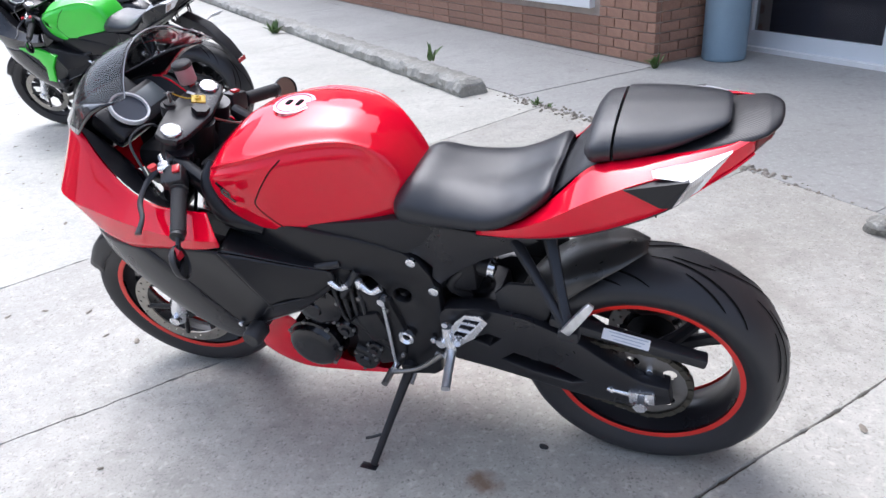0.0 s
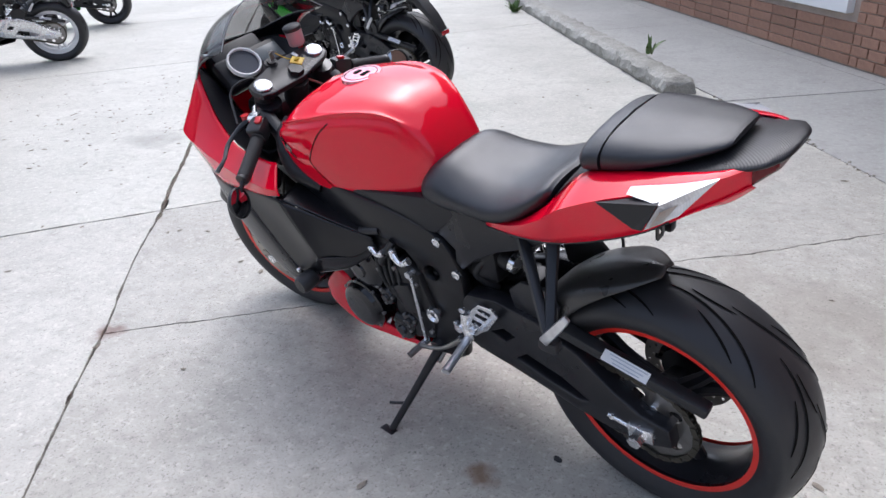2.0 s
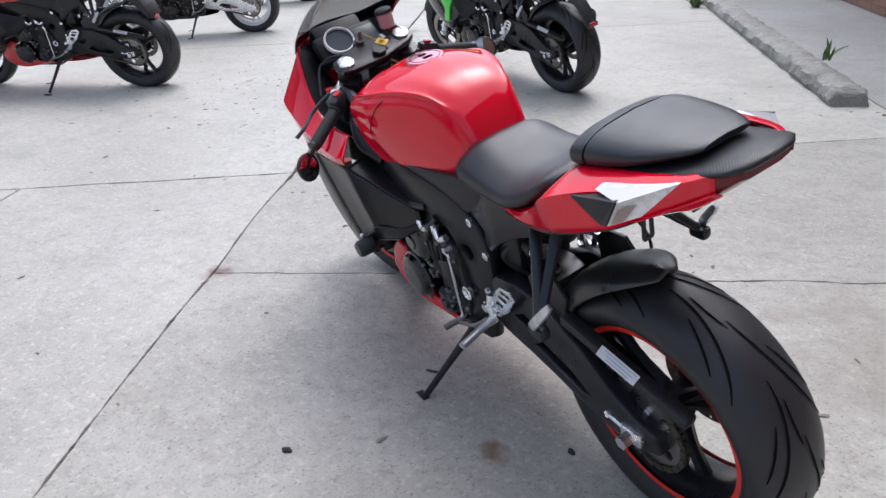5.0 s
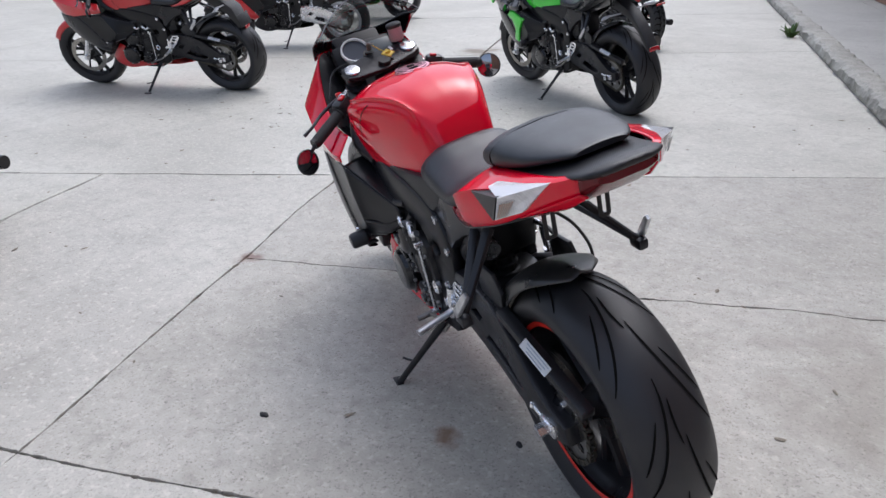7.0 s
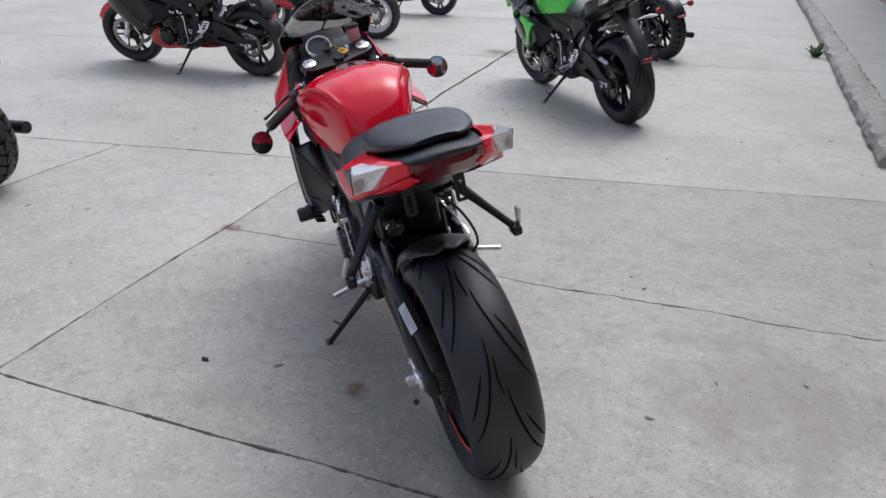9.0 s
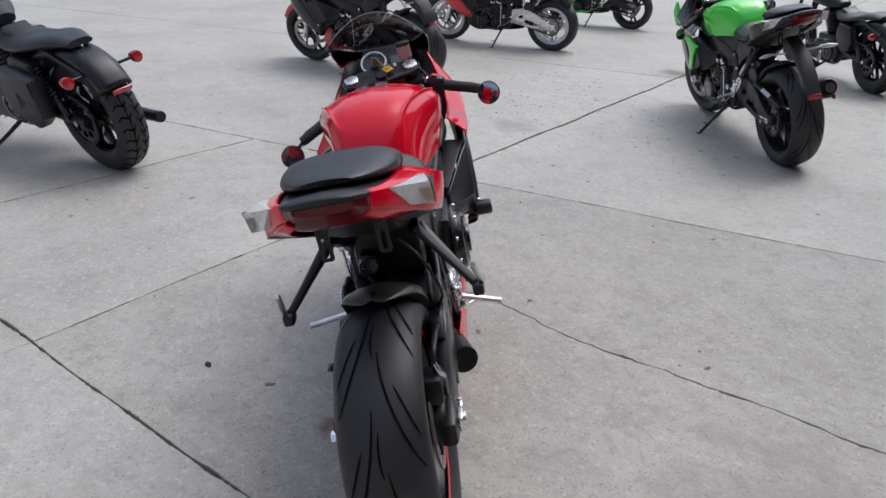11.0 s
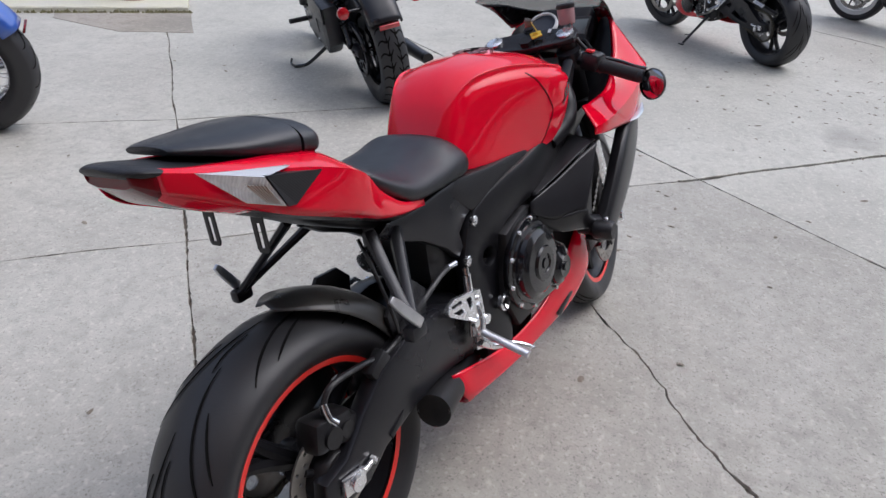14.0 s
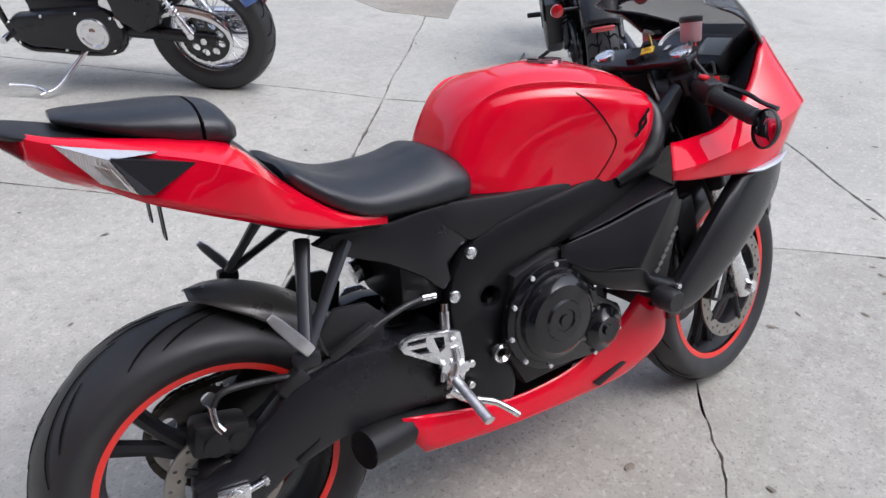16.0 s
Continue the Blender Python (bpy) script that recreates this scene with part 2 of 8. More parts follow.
LENS_RIBBED = ribbed("ribbed_clear_lens", 95.0)
LENS_RIB = mat("ribbed_reflector", (0.55, 0.54, 0.52), 0.3, 0.4, 0.6)
BULB = mat("amber_bulb", (0.50, 0.22, 0.10), 0.3, coat=0.8, var=0.5, var_scale=60.0, var_color=(0.55, 0.40, 0.30))
LENS_RED = mat("dark_red_lens", (0.13, 0.002, 0.006), 0.22, 0.0, 0.25, 0.1, spec=0.3)
LENS_BRIGHT = mat("bright_red_lens", (0.42, 0.006, 0.012), 0.12, 0.0, 1.0, 0.03)
AMBER = mat("amber_reflector", (0.7, 0.2, 0.02), 0.2, coat=0.5)
SCREEN_EDGE = mat("screen_edge", (0.32, 0.34, 0.36), 0.25)
SCREEN = glass("smoked_screen", (0.02, 0.02, 0.022), 0.03, 0.45)
GAUGE_GLASS = mat("gauge_glass", (0.075, 0.085, 0.11), 0.3, spec=0.3)
LCD = mat("lcd_panel", (0.14, 0.16, 0.17), 0.25, coat=0.5)
MIRROR = mat("mirror_glass", (0.42, 0.43, 0.46), 0.02, 1.0)
BRAKE_FLUID = glass("fluid_cup", (0.55, 0.35, 0.37), 0.3, 0.85)
CARBON = carbon("carbon_twill")
SPOTS = ((0.156, 1.524, 0.050, (0.15, 0.085, 0.045), 0.85), (-1.31, 1.715, 0.07, (0.12, 0.05, 0.035), 0.7), (-4.38, 6.22, 0.28, (0.12, 0.085, 0.05), 0.8), (-1.46, 1.88, 0.035, (0.12, 0.08, 0.06), 0.6), (-2.9, 3.6, 0.25, (0.20, 0.185, 0.165), 0.5), (1.0, 2.6, 0.5, (0.22, 0.19, 0.16), 0.45))
# stones and stains show wear; darker near bases also paint in dimmer near ground
CONCRETE = concrete("lot_concrete", (0.396, 0.387, 0.345), (0.298, 0.288, 0.252), amount=0.45, blot=0.45, spots=SPOTS[2:5])
WORN_DIM_CONCRETE = concrete("worn_dim_lot_concrete", (0.278, 0.268, 0.238), (0.208, 0.196, 0.170), amount=1.0, blot=0.45, spots=SPOTS[:2] + SPOTS[5:])
AGED_DIM_CONCRETE = concrete("aged_dim_lot_concrete", (0.346, 0.335, 0.299), (0.257, 0.245, 0.216), amount=0.75, blot=0.45, spots=SPOTS[1:2])
WALK_CONCRETE = concrete("walk_concrete", (0.358, 0.354, 0.331), (0.263, 0.257, 0.238), speck=False)
KERB_CONCRETE = concrete("kerb_concrete", (0.236, 0.230, 0.205), (0.115, 0.111, 0.095), blot=0.6)
DIRTY_CONCRETE = concrete("dirty_concrete", (0.30, 0.27, 0.23), (0.175, 0.16, 0.13), blot=0.6, amount=0.3)
JOINT_DIRT = mat("joint_dirt", (0.105, 0.086, 0.066), 0.95, var=0.5, var_scale=3.0, grain=0.4, grain_scale=60.0)
PALE_RING = mat("pale_bezel", (0.86, 0.87, 0.89), 0.4, 0.0, 0.3)

# ---- mesh helpers ----
def part(name, bm, material, parent=None, label="", smooth=True, sharp=40, mods=()):
    """Links a bmesh as one mesh object under a thing or a part."""
    me = bpy.data.meshes.new(name)
    bmesh.ops.recalc_face_normals(bm, faces=bm.faces)
    bm.to_mesh(me)
    bm.free()
    for m in material if isinstance(material, (list, tuple)) else [material]:
        me.materials.append(m)
    if smooth:
        me.polygons.foreach_set("use_smooth", [True] * len(me.polygons))
        me.set_sharp_from_angle(angle=radians(sharp))
    ob = new(name, me)
    if parent is not None:
        ob.parent = parent
    if label:
        ob["label"] = label
    for kind, value in mods:
        if kind == "solid":
            md = ob.modifiers.new("thickness", "SOLIDIFY")
            md.thickness, md.offset = value, -1
    return ob


def spline(points, count, closed=False):
    """Catmull-Rom samples through the points, evenly in parameter."""
    p = np.array(points, float)
    m = len(p)
    out = []
    spans = m if closed else m - 1
    for k in range(count):
        u = spans * k / (count if closed else count - 1)
        i = min(int(u), spans - 1)
        f = u - i
        if closed:
            a, b, c, d = p[(i - 1) % m], p[i % m], p[(i + 1) % m], p[(i + 2) % m]
        else:
            b, c = p[i], p[i + 1]
            a = p[i - 1] if i > 0 else 2 * b - c
            d = p[i + 2] if i + 2 < m else 2 * c - b
        out.append(0.5 * (2 * b + (c - a) * f + (2 * a - 5 * b + 4 * c - d) * f * f + (3 * b - 3 * c + d - a) * f ** 3))
    return np.array(out)


def add_grid(bm, grid, wrap=False, mi=0):
    """Quads over a grid of points (rows of equal length)."""
    vs = [[bm.verts.new(q) for q in row] for row in grid]
    n = len(vs[0])
    for r in range(len(vs) - 1):
        for c in range(n if wrap else n - 1):
            try:
                f = bm.faces.new((vs[r][c], vs[r][(c + 1) % n], vs[r + 1][(c + 1) % n], vs[r + 1][c]))
                f.material_index = mi
            except ValueError:
                pass
    return vs


def patch(rows, nu=24, nv=16, bm=None):
    """A smooth sheet through rows of control points."""
    bm = bm or bmesh.new()
    dense = [spline(r, nv) for r in rows]
    grid = np.stack([spline([d[j] for d in dense], nu) for j in range(nv)], 1)
    add_grid(bm, grid)
    return bm


def loft(stations, nu=30, nv=24, cap=True, bm=None, flat=False):
    """A body, alike left and right, from half sections: (x, [(y, z) or (y, z, dx), ...]) from the bottom to the top centre."""
    bm = bm or bmesh.new()
    rows = []
    for x, half in stations:
        pts = [(x + (h[2] if len(h) > 2 else 0.0), h[0], h[1]) for h in half]
        d = np.array(pts) if flat else spline(pts, nv)
        m = d[::-1].copy() * (1, -1, 1)
        if abs(d[-1][1]) < 1e-6:
            m = m[1:]
        rows.append(np.vstack([d, m]))
    grid = np.stack([spline([r[j] for r in rows], nu) for j in range(len(rows[0]))], 1)
    vs = add_grid(bm, grid, wrap=True)
    if cap:
        for row in (vs[0], vs[-1]):
            try:
                bm.faces.new(row)
            except ValueError:
                pass
    bmesh.ops.remove_doubles(bm, verts=bm.verts, dist=1e-5)
    return bm


def frame_of(d):
    d = Vector(d).normalized()
    a = Vector((0, 0, 1)) if abs(d.z) < 0.9 else Vector((1, 0, 0))
    u = d.cross(a).normalized()
    return u, d.cross(u).normalized(), d


def sweep(points, radius, n=10, count=0, bm=None, cap=True, flatten=1.0):
    """A tube along a smooth line; radius a number or one a point."""
    bm = bm or bmesh.new()
    pts = spline(points, count) if count else np.array(points, float)
    rad = np.interp(np.linspace(0, 1, len(pts)), np.linspace(0, 1, len(radius)), radius) if isinstance(radius, (list, tuple)) else [radius] * len(pts)
    u = None
    rows = []
    for i, q in enumerate(pts):
        d = Vector(pts[min(i + 1, len(pts) - 1)] - pts[max(i - 1, 0)])
        if u is None:
            u, v, d = frame_of(d)
        else:
            d.normalize()
            u = (u - d * u.dot(d)).normalized()
            v = d.cross(u)
        rows.append([Vector(q) + (u * math.cos(a) + v * math.sin(a) * flatten) * rad[i] for a in (2 * math.pi * k / n for k in range(n))])
    vs = add_grid(bm, rows, wrap=True)
    if cap:
        bm.faces.new(vs[0][::-1])
        bm.faces.new(vs[-1])
    return bm


def rod(bm, a, b, r, n=12, r2=None):
    return sweep([a, b], [r, r if r2 is None else r2], n, bm=bm)


def block(bm, center, size, rot=None, bevel=0.0):
    m = Matrix.Translation(center) @ (rot.to_4x4() if rot else Matrix()) @ Matrix.Diagonal((*size, 1))
    g = bmesh.ops.create_cube(bm, size=1.0, matrix=m)
    if bevel:
        es = list({e for v in g["verts"] for e in v.link_edges})
        bmesh.ops.bevel(bm, geom=es, offset=bevel, segments=2, affect="EDGES", profile=0.5)
    return bm


def lathe(profile, center=(0, 0, 0), n=64, bm=None, mi=0, axis="y", closed=False):
    """Turns a profile of (radius, along) about an axis through the centre."""
    bm = bm or bmesh.new()
    rows = []
    for k in range(n):
        a = 2 * math.pi * k / n
        c, s = math.cos(a), math.sin(a)
        if axis == "y":
            rows.append([(center[0] + r * c, center[1] + h, center[2] + r * s) for r, h in profile])
        else:
            rows.append([(center[0] + r * c, center[1] + r * s, center[2] + h) for r, h in profile])
    rows.append(rows[0])
    add_grid(bm, rows, mi=mi, wrap=closed)
    bmesh.ops.remove_doubles(bm, verts=bm.verts, dist=1e-6)
    return bm


def disc_plate(bm, center, normal, r, thick, n=32):
    """A short solid cylinder with its axis along the normal."""
    d = Vector(normal).normalized()
    c = Vector(center)
    return rod(bm, c - d * thick / 2, c + d * thick / 2, r, n)


def plate(outline, y0, y1, holes=(), bm=None, bevel=0.0, smooth=0):
    """A flat plate with holes: the outline in (x, z), from y0 to y1 (numbers or functions of x, z)."""
    bm = bm or bmesh.new()
    own = bmesh.new()
    edges = []
    for loop in (outline, *holes):
        if smooth and loop is outline:
            loop = spline(loop, smooth, closed=True)
        vs = [own.verts.new((q[0], 0, q[1])) for q in loop]
        edges += [own.edges.new((vs[i], vs[(i + 1) % len(vs)])) for i in range(len(vs))]
    bmesh.ops.triangle_fill(own, use_beauty=True, use_dissolve=False, edges=edges)
    f0 = y0 if callable(y0) else (lambda x, z: y0)
    f1 = y1 if callable(y1) else (lambda x, z: y1)
    a, b = {}, {}
    for v in own.verts:
        a[v] = bm.verts.new((v.co.x, f0(v.co.x, v.co.z), v.co.z))
        b[v] = bm.verts.new((v.co.x, f1(v.co.x, v.co.z), v.co.z))
    made = []
    for f in own.faces:
        made.append(bm.faces.new([a[v] for v in f.verts]))
        made.append(bm.faces.new([b[v] for v in f.verts][::-1]))
    rim = []
    for e in own.edges:
        if len(e.link_faces) == 1:
            p, q = e.verts
            made.append(bm.faces.new((a[p], a[q], b[q], b[p])))
            rim += [(a[p], a[q]), (b[p], b[q])]
    own.free()
    if bevel:
        es = [bm.edges.get(pq) for pq in rim]
        bmesh.ops.recalc_face_normals(bm, faces=made)
        bmesh.ops.bevel(bm, geom=[e for e in es if e], offset=bevel, segments=2, affect="EDGES", profile=0.5)
    return bm


def ring_pts(cx, cz, r, n=14, squash=1.0):
    return [(cx + r * math.cos(2 * math.pi * k / n), cz + r * squash * math.sin(2 * math.pi * k / n)) for k in range(n)]


def turned(bm, m):
    bmesh.ops.transform(bm, matrix=m, verts=bm.verts)
    return bm


def about(origin, axis, degrees):
    o = Vector(origin)
    return Matrix.Translation(o) @ Matrix.Rotation(radians(degrees), 4, Vector(axis)) @ Matrix.Translation(-o)

# ---- ground: one sheet, with the cast slabs of the lot and the walk on it ----
def flat_sheet(size, z, n=1):
    bm = bmesh.new()
    s = size / 2
    add_grid(bm, [[(-s + size * i / n, -s + size * j / n, z) for j in range(n + 1)] for i in range(n + 1)])
    return bm


ground = tagged(part("ground", flat_sheet(900, -0.012), JOINT_DIRT, smooth=False), "dirt-filled ground under grey concrete slabs", "ground", kind="structure")


def cut(poly, p, q, left):
    """The part of a convex polygon left (or right) of the line from p to q."""
    nx, ny = -(q[1] - p[1]), q[0] - p[0]
    if not left:
        nx, ny = -nx, -ny
    side = [(v[0] - p[0]) * nx + (v[1] - p[1]) * ny for v in poly]
    out = []
    for i in range(len(poly)):
        j = (i + 1) % len(poly)
        if side[i] >= 0:
            out.append(poly[i])
        if side[i] * side[j] < 0:
            t = side[i] / (side[i] - side[j])
            out.append((poly[i][0] + t * (poly[j][0] - poly[i][0]), poly[i][1] + t * (poly[j][1] - poly[i][1])))
    return out


def slab(poly, gap, material, rough, z=0.0, name="slab", rng=random.Random(5)):
    """A cast slab with worn, slightly wavy edges, standing back from its neighbours by the gap."""
    area = sum(poly[i][0] * poly[(i + 1) % len(poly)][1] - poly[(i + 1) % len(poly)][0] * poly[i][1] for i in range(len(poly)))
    if area < 0:
        poly = poly[::-1]
    n = len(poly)
    rim = []
    for i in range(n):
        a, b = Vector(poly[i]), Vector(poly[(i + 1) % n])
        d = (b - a)
        ln = d.length
        if ln < 1e-4:
            continue
        d /= ln
        nrm = Vector((-d.y, d.x))
        step = 0.014 if min((a.length, b.length, ((a + b) / 2).length)) < 8 else 0.3
        k = max(2, int(ln / step))
        for j in range(k):
            q = a + d * (ln * j / k)
            bend = Vector((noise.noise(Vector((q.x * 2.1, q.y * 2.1, 5))), noise.noise(Vector((q.x * 2.1, q.y * 2.1, 9))))) * 0.016
            r = q - Vector(CRACK0)
            cl = (Vector(CRACK1) - Vector(CRACK0)).normalized()
            if abs(r.x * cl.y - r.y * cl.x) < 0.02:
                bend += Vector((cl.y, -cl.x)) * (np.interp(r.dot(cl), CRACK_RUN, CRACK_SWAY) + 0.012 * noise.noise(Vector((q.x * 7, q.y * 7, 4))) + 0.009 * noise.noise(Vector((q.x * 22, q.y * 22, 6))) + 0.004 * noise.noise(Vector((q.x * 60, q.y * 60, 1)))) * min(1.0, r.dot(cl) * 2)
            wide = gap
            for (p0, p1, lo, extra) in ((C0, C1, 2.3, 0.007), (C0, C1, -0.3, -0.003), (A0, A1, -9, -0.001)):
                ln2 = Vector((p1[0] - p0[0], p1[1] - p0[1])).normalized()
                r = q - Vector(p0)
                if abs(r.x * ln2.y - r.y * ln2.x) < 0.03 and r.dot(ln2) > lo and abs(d.dot(ln2)) > 0.95:
                    wide = gap + extra
                    break
            near_crack = abs((q - Vector(CRACK0)).cross(cl)) < 0.02
            w = (0.78 if near_crack else 1.0) * (wide + rough * (noise.noise(Vector((q.x * 9, q.y * 9, 3.1))) + 0.7 * noise.noise(Vector((q.x * 31, q.y * 31, 7.7))) + 0.6 * noise.noise(Vector((q.x * 75, q.y * 75, 2.2))) + 0.5 * noise.noise(Vector((q.x * 150, q.y * 150, 8.4)))))
            off = nrm * max(0.001, w)
            if j == 0:
                pd = (a - Vector(poly[i - 1])).normalized()
                off = (nrm + Vector((-pd.y, pd.x))) * max(0.001, w) * 0.7
            rim.append(q + off + bend)
    c = sum(rim, Vector((0, 0))) / len(rim)
    bm = bmesh.new()
    top = [bm.verts.new((*(p + (c - p).normalized() * (0.0015 + 0.003 * abs(noise.noise(Vector((p.x * 14, p.y * 14, 1)))))), z)) for p in rim]
    mid = [bm.verts.new((p.x, p.y, z - 0.004)) for p in rim]
    low = [bm.verts.new((p.x, p.y, z - 0.05)) for p in rim]
    bm.faces.new(top)
    for i in range(len(rim)):
        j = (i + 1) % len(rim)
        bm.faces.new((mid[i], mid[j], top[j], top[i]))
        bm.faces.new((low[i], low[j], mid[j], mid[i]))
    bmesh.ops.triangulate(bm, faces=[f for f in bm.faces if len(f.verts) > 4])
    return part(name, bm, material, ground, smooth=False)


CRACK0, CRACK1 = (-1.305, 1.706), (1.35, 3.47)
A0, A1 = (-3.672, -1.340), (1.309, 1.866)          # long joint behind the red motorcycle
C0, C1 = (-0.614, 0.617), (-4.19, 6.075)        # joint that runs under its front wheel
F0, F1 = (-3.000, 1.655), (0.53, 4.96)
CRACK_RUN = (0, 0.35, 0.62, 0.85, 1.05, 1.2, 1.35, 1.6, 1.8, 2.0, 2.25, 2.45, 2.95)      # how the crack strays along its way
CRACK_SWAY = (0, 0.004, -0.022, -0.030, -0.022, -0.010, 0.018, 0.032, 0.014, 0.012, 0.006, 0.022, 0)
E0, E1 = (-1.830, -0.155), (-2.975, 1.660)
W0, W1 = (0.49, 5.40), (1.870, 3.058)            # edge between the lot and the walk
H0, H1 = (-4.19, 6.075), (-2.23, 8.02)


def along(p, q, t, off=0.0):
    d = Vector((q[0] - p[0], q[1] - p[1]))
    d.normalize()
    return (p[0] + d.x * t - d.y * off, p[1] + d.y * t + d.x * off)


def lot_slabs():
    lot = [(-24, -14), (16, -14), (16, 24), (-24, 24)]
    lot = cut(lot, W0, W1, False)
    near, far = cut(lot, A0, A1, False), cut(lot, A0, A1, True)
    out = []
    # behind the long joint, towards the street
    d = Vector((A1[0] - A0[0], A1[1] - A0[1])).normalized()
    pieces = [near]
    for base, dx, dy in ((along(A0, A1, -2.2), 0.50, -0.86), (along(A0, A1, 2.188), 0.4445, -0.8958), (along(A0, A1, 3.630), 0.517, -0.856), (along(A0, A1, 8.0), 0.52, -0.85)):
        nxt = []
        for p in pieces:
            q = (base[0] + dx, base[1] + dy)
            nxt += [cut(p, base, q, True), cut(p, base, q, False)]
        pieces = [p for p in nxt if len(p) > 2]
    out += [(p, 0.006, AGED_DIM_CONCRETE) for p in pieces]
    # before it: the bays between the long joints that run away from it
    bay_c = cut(far, C0, C1, False)
    rest = cut(far, C0, C1, True)
    before = cut(rest, F0, F1, False)
    left = cut(before, E0, E1, True)
    out.append((cut(before, E0, E1, False), 0.0095, AGED_DIM_CONCRETE))
    mid = cut(rest, F0, F1, True)
    crack = [CRACK0, CRACK1]
    # bay with the motorcycle, cut by the wandering crack, then by the cross joints
    lower = cut(bay_c, crack[0], crack[-1], False)
    upper = cut(bay_c, crack[0], crack[-1], True)
    out.append((lower, 0.0042, WORN_DIM_CONCRETE))
    for k, (p, q) in enumerate(((F0, F1), (H0, H1), (along(H0, H1, 0, 3.4), along(H0, H1, 1, 3.4)), (along(H0, H1, 0, 7.0), along(H0, H1, 1, 7.0)))):
        out.append((cut(upper, p, q, False), 0.006 if k else 0.0042, CONCRETE if k else WORN_DIM_CONCRETE))
        upper = cut(upper, p, q, True)
    out.append((upper, 0.006, CONCRETE))
    for p, q in ((H0, H1), (along(H0, H1, 0, 3.4), along(H0, H1, 1, 3.4))):
        out.append((cut(mid, p, q, False), 0.007, CONCRETE))
        mid = cut(mid, p, q, True)
    out.append((mid, 0.006, CONCRETE))
    p, q = along(E0, E1, 0, 4.6), along(E0, E1, 1, 4.6)
    out2 = []
    for poly, g, m in out + [(left, 0.0085, CONCRETE)]:
        a = cut(poly, p, q, True)
        b = cut(poly, p, q, False)
        out2 += [(s, g, m) for s in (a, b) if len(s) > 2 and abs(sum(s[i][0] * s[(i + 1) % len(s)][1] - s[(i + 1) % len(s)][0] * s[i][1] for i in range(len(s)))) > 0.02]
    for poly, g, m in out2:
        slab(poly, g * 0.68, m, 0.0055)


lot_slabs()

# the walk before the shop, flush with the lot at the entrance
WD = Vector((W1[0] - W0[0], W1[1] - W0[1])).normalized()
WN = Vector((-WD.y, WD.x))


def on_walk(s, o):
    """A place s along the walk's edge (towards the street) and o in from it."""
    return (W0[0] + WD.x * s + WN.x * o, W0[1] + WD.y * s + WN.y * o)


for s0, s1 in ((-16, -11), (-11, -6.5), (-6.5, -3.1), (-3.1, 0.0), (0.0, 2.75), (2.75, 6.0), (6.0, 12.0)):
    for o0, o1 in ((0.0, 1.25), (1.25, 2.75)) if s0 < 0 else ((0.0, 2.9),):
        slab([on_walk(s0, o0), on_walk(s1, o0), on_walk(s1, o1), on_walk(s0, o1)], 0.002, WALK_CONCRETE, 0.003, z=0.0 if s0 >= 0 else 0.004, name="walk_slab")


def kerb():
    """Old kerb stone, broken off at its end."""
    rng = random.Random(3)
    bm = bmesh.new()
    rows = []
    n = 150
    for i in range(n + 1):
        s = -0.26 - 15.0 * (i / n) ** 1.5
        side = -0.29 + 0.12 * min(1.0, (-s - 0.26) / 9.0)
        h = 0.115 * min(1.0, 0.6 + i / 10)
        ring = []
        for o, z in ((-0.02, -0.03), (-0.035, 0.35), (-0.02, 0.8), (0.02, 1.0), (0.10, 1.02), (0.17, 0.98), (0.20, 0.75), (0.21, -0.03)):
            q = on_walk(s, o + side)
            j = 0.034 if z > 0 else 0.006
            k = Vector((s * 7, o * 20, z * 3))
            ring.append((q[0] + j * noise.noise(k), q[1] + j * noise.noise(k + Vector((9, 1, 4))), h * max(z, -0.2) + 0.022 * noise.noise(k * 2.3) * (1 if z > 0 else 0)))
        rows.append(ring)
    vs = add_grid(bm, rows)
    bm.faces.new(vs[0])
    bmesh.ops.subdivide_edges(bm, edges=bm.edges[:], cuts=2, use_grid_fill=True)
    for v in bm.verts:
        if v.co.z > 0.01:
            v.co += Vector((noise.noise(v.co * 40), noise.noise(v.co * 40 + Vector((5, 0, 0))), noise.noise(v.co * 40 + Vector((0, 5, 0))))) * 0.007
            v.co += Vector((noise.noise(v.co * 95), noise.noise(v.co * 95 + Vector((5, 0, 0))), noise.noise(v.co * 95 + Vector((0, 5, 0))))) * 0.004
    return tagged(part("kerb", bm, KERB_CONCRETE, sharp=22), "crumbling grey concrete kerb broken off at its end", "kerb", kind="structure")


kerb()

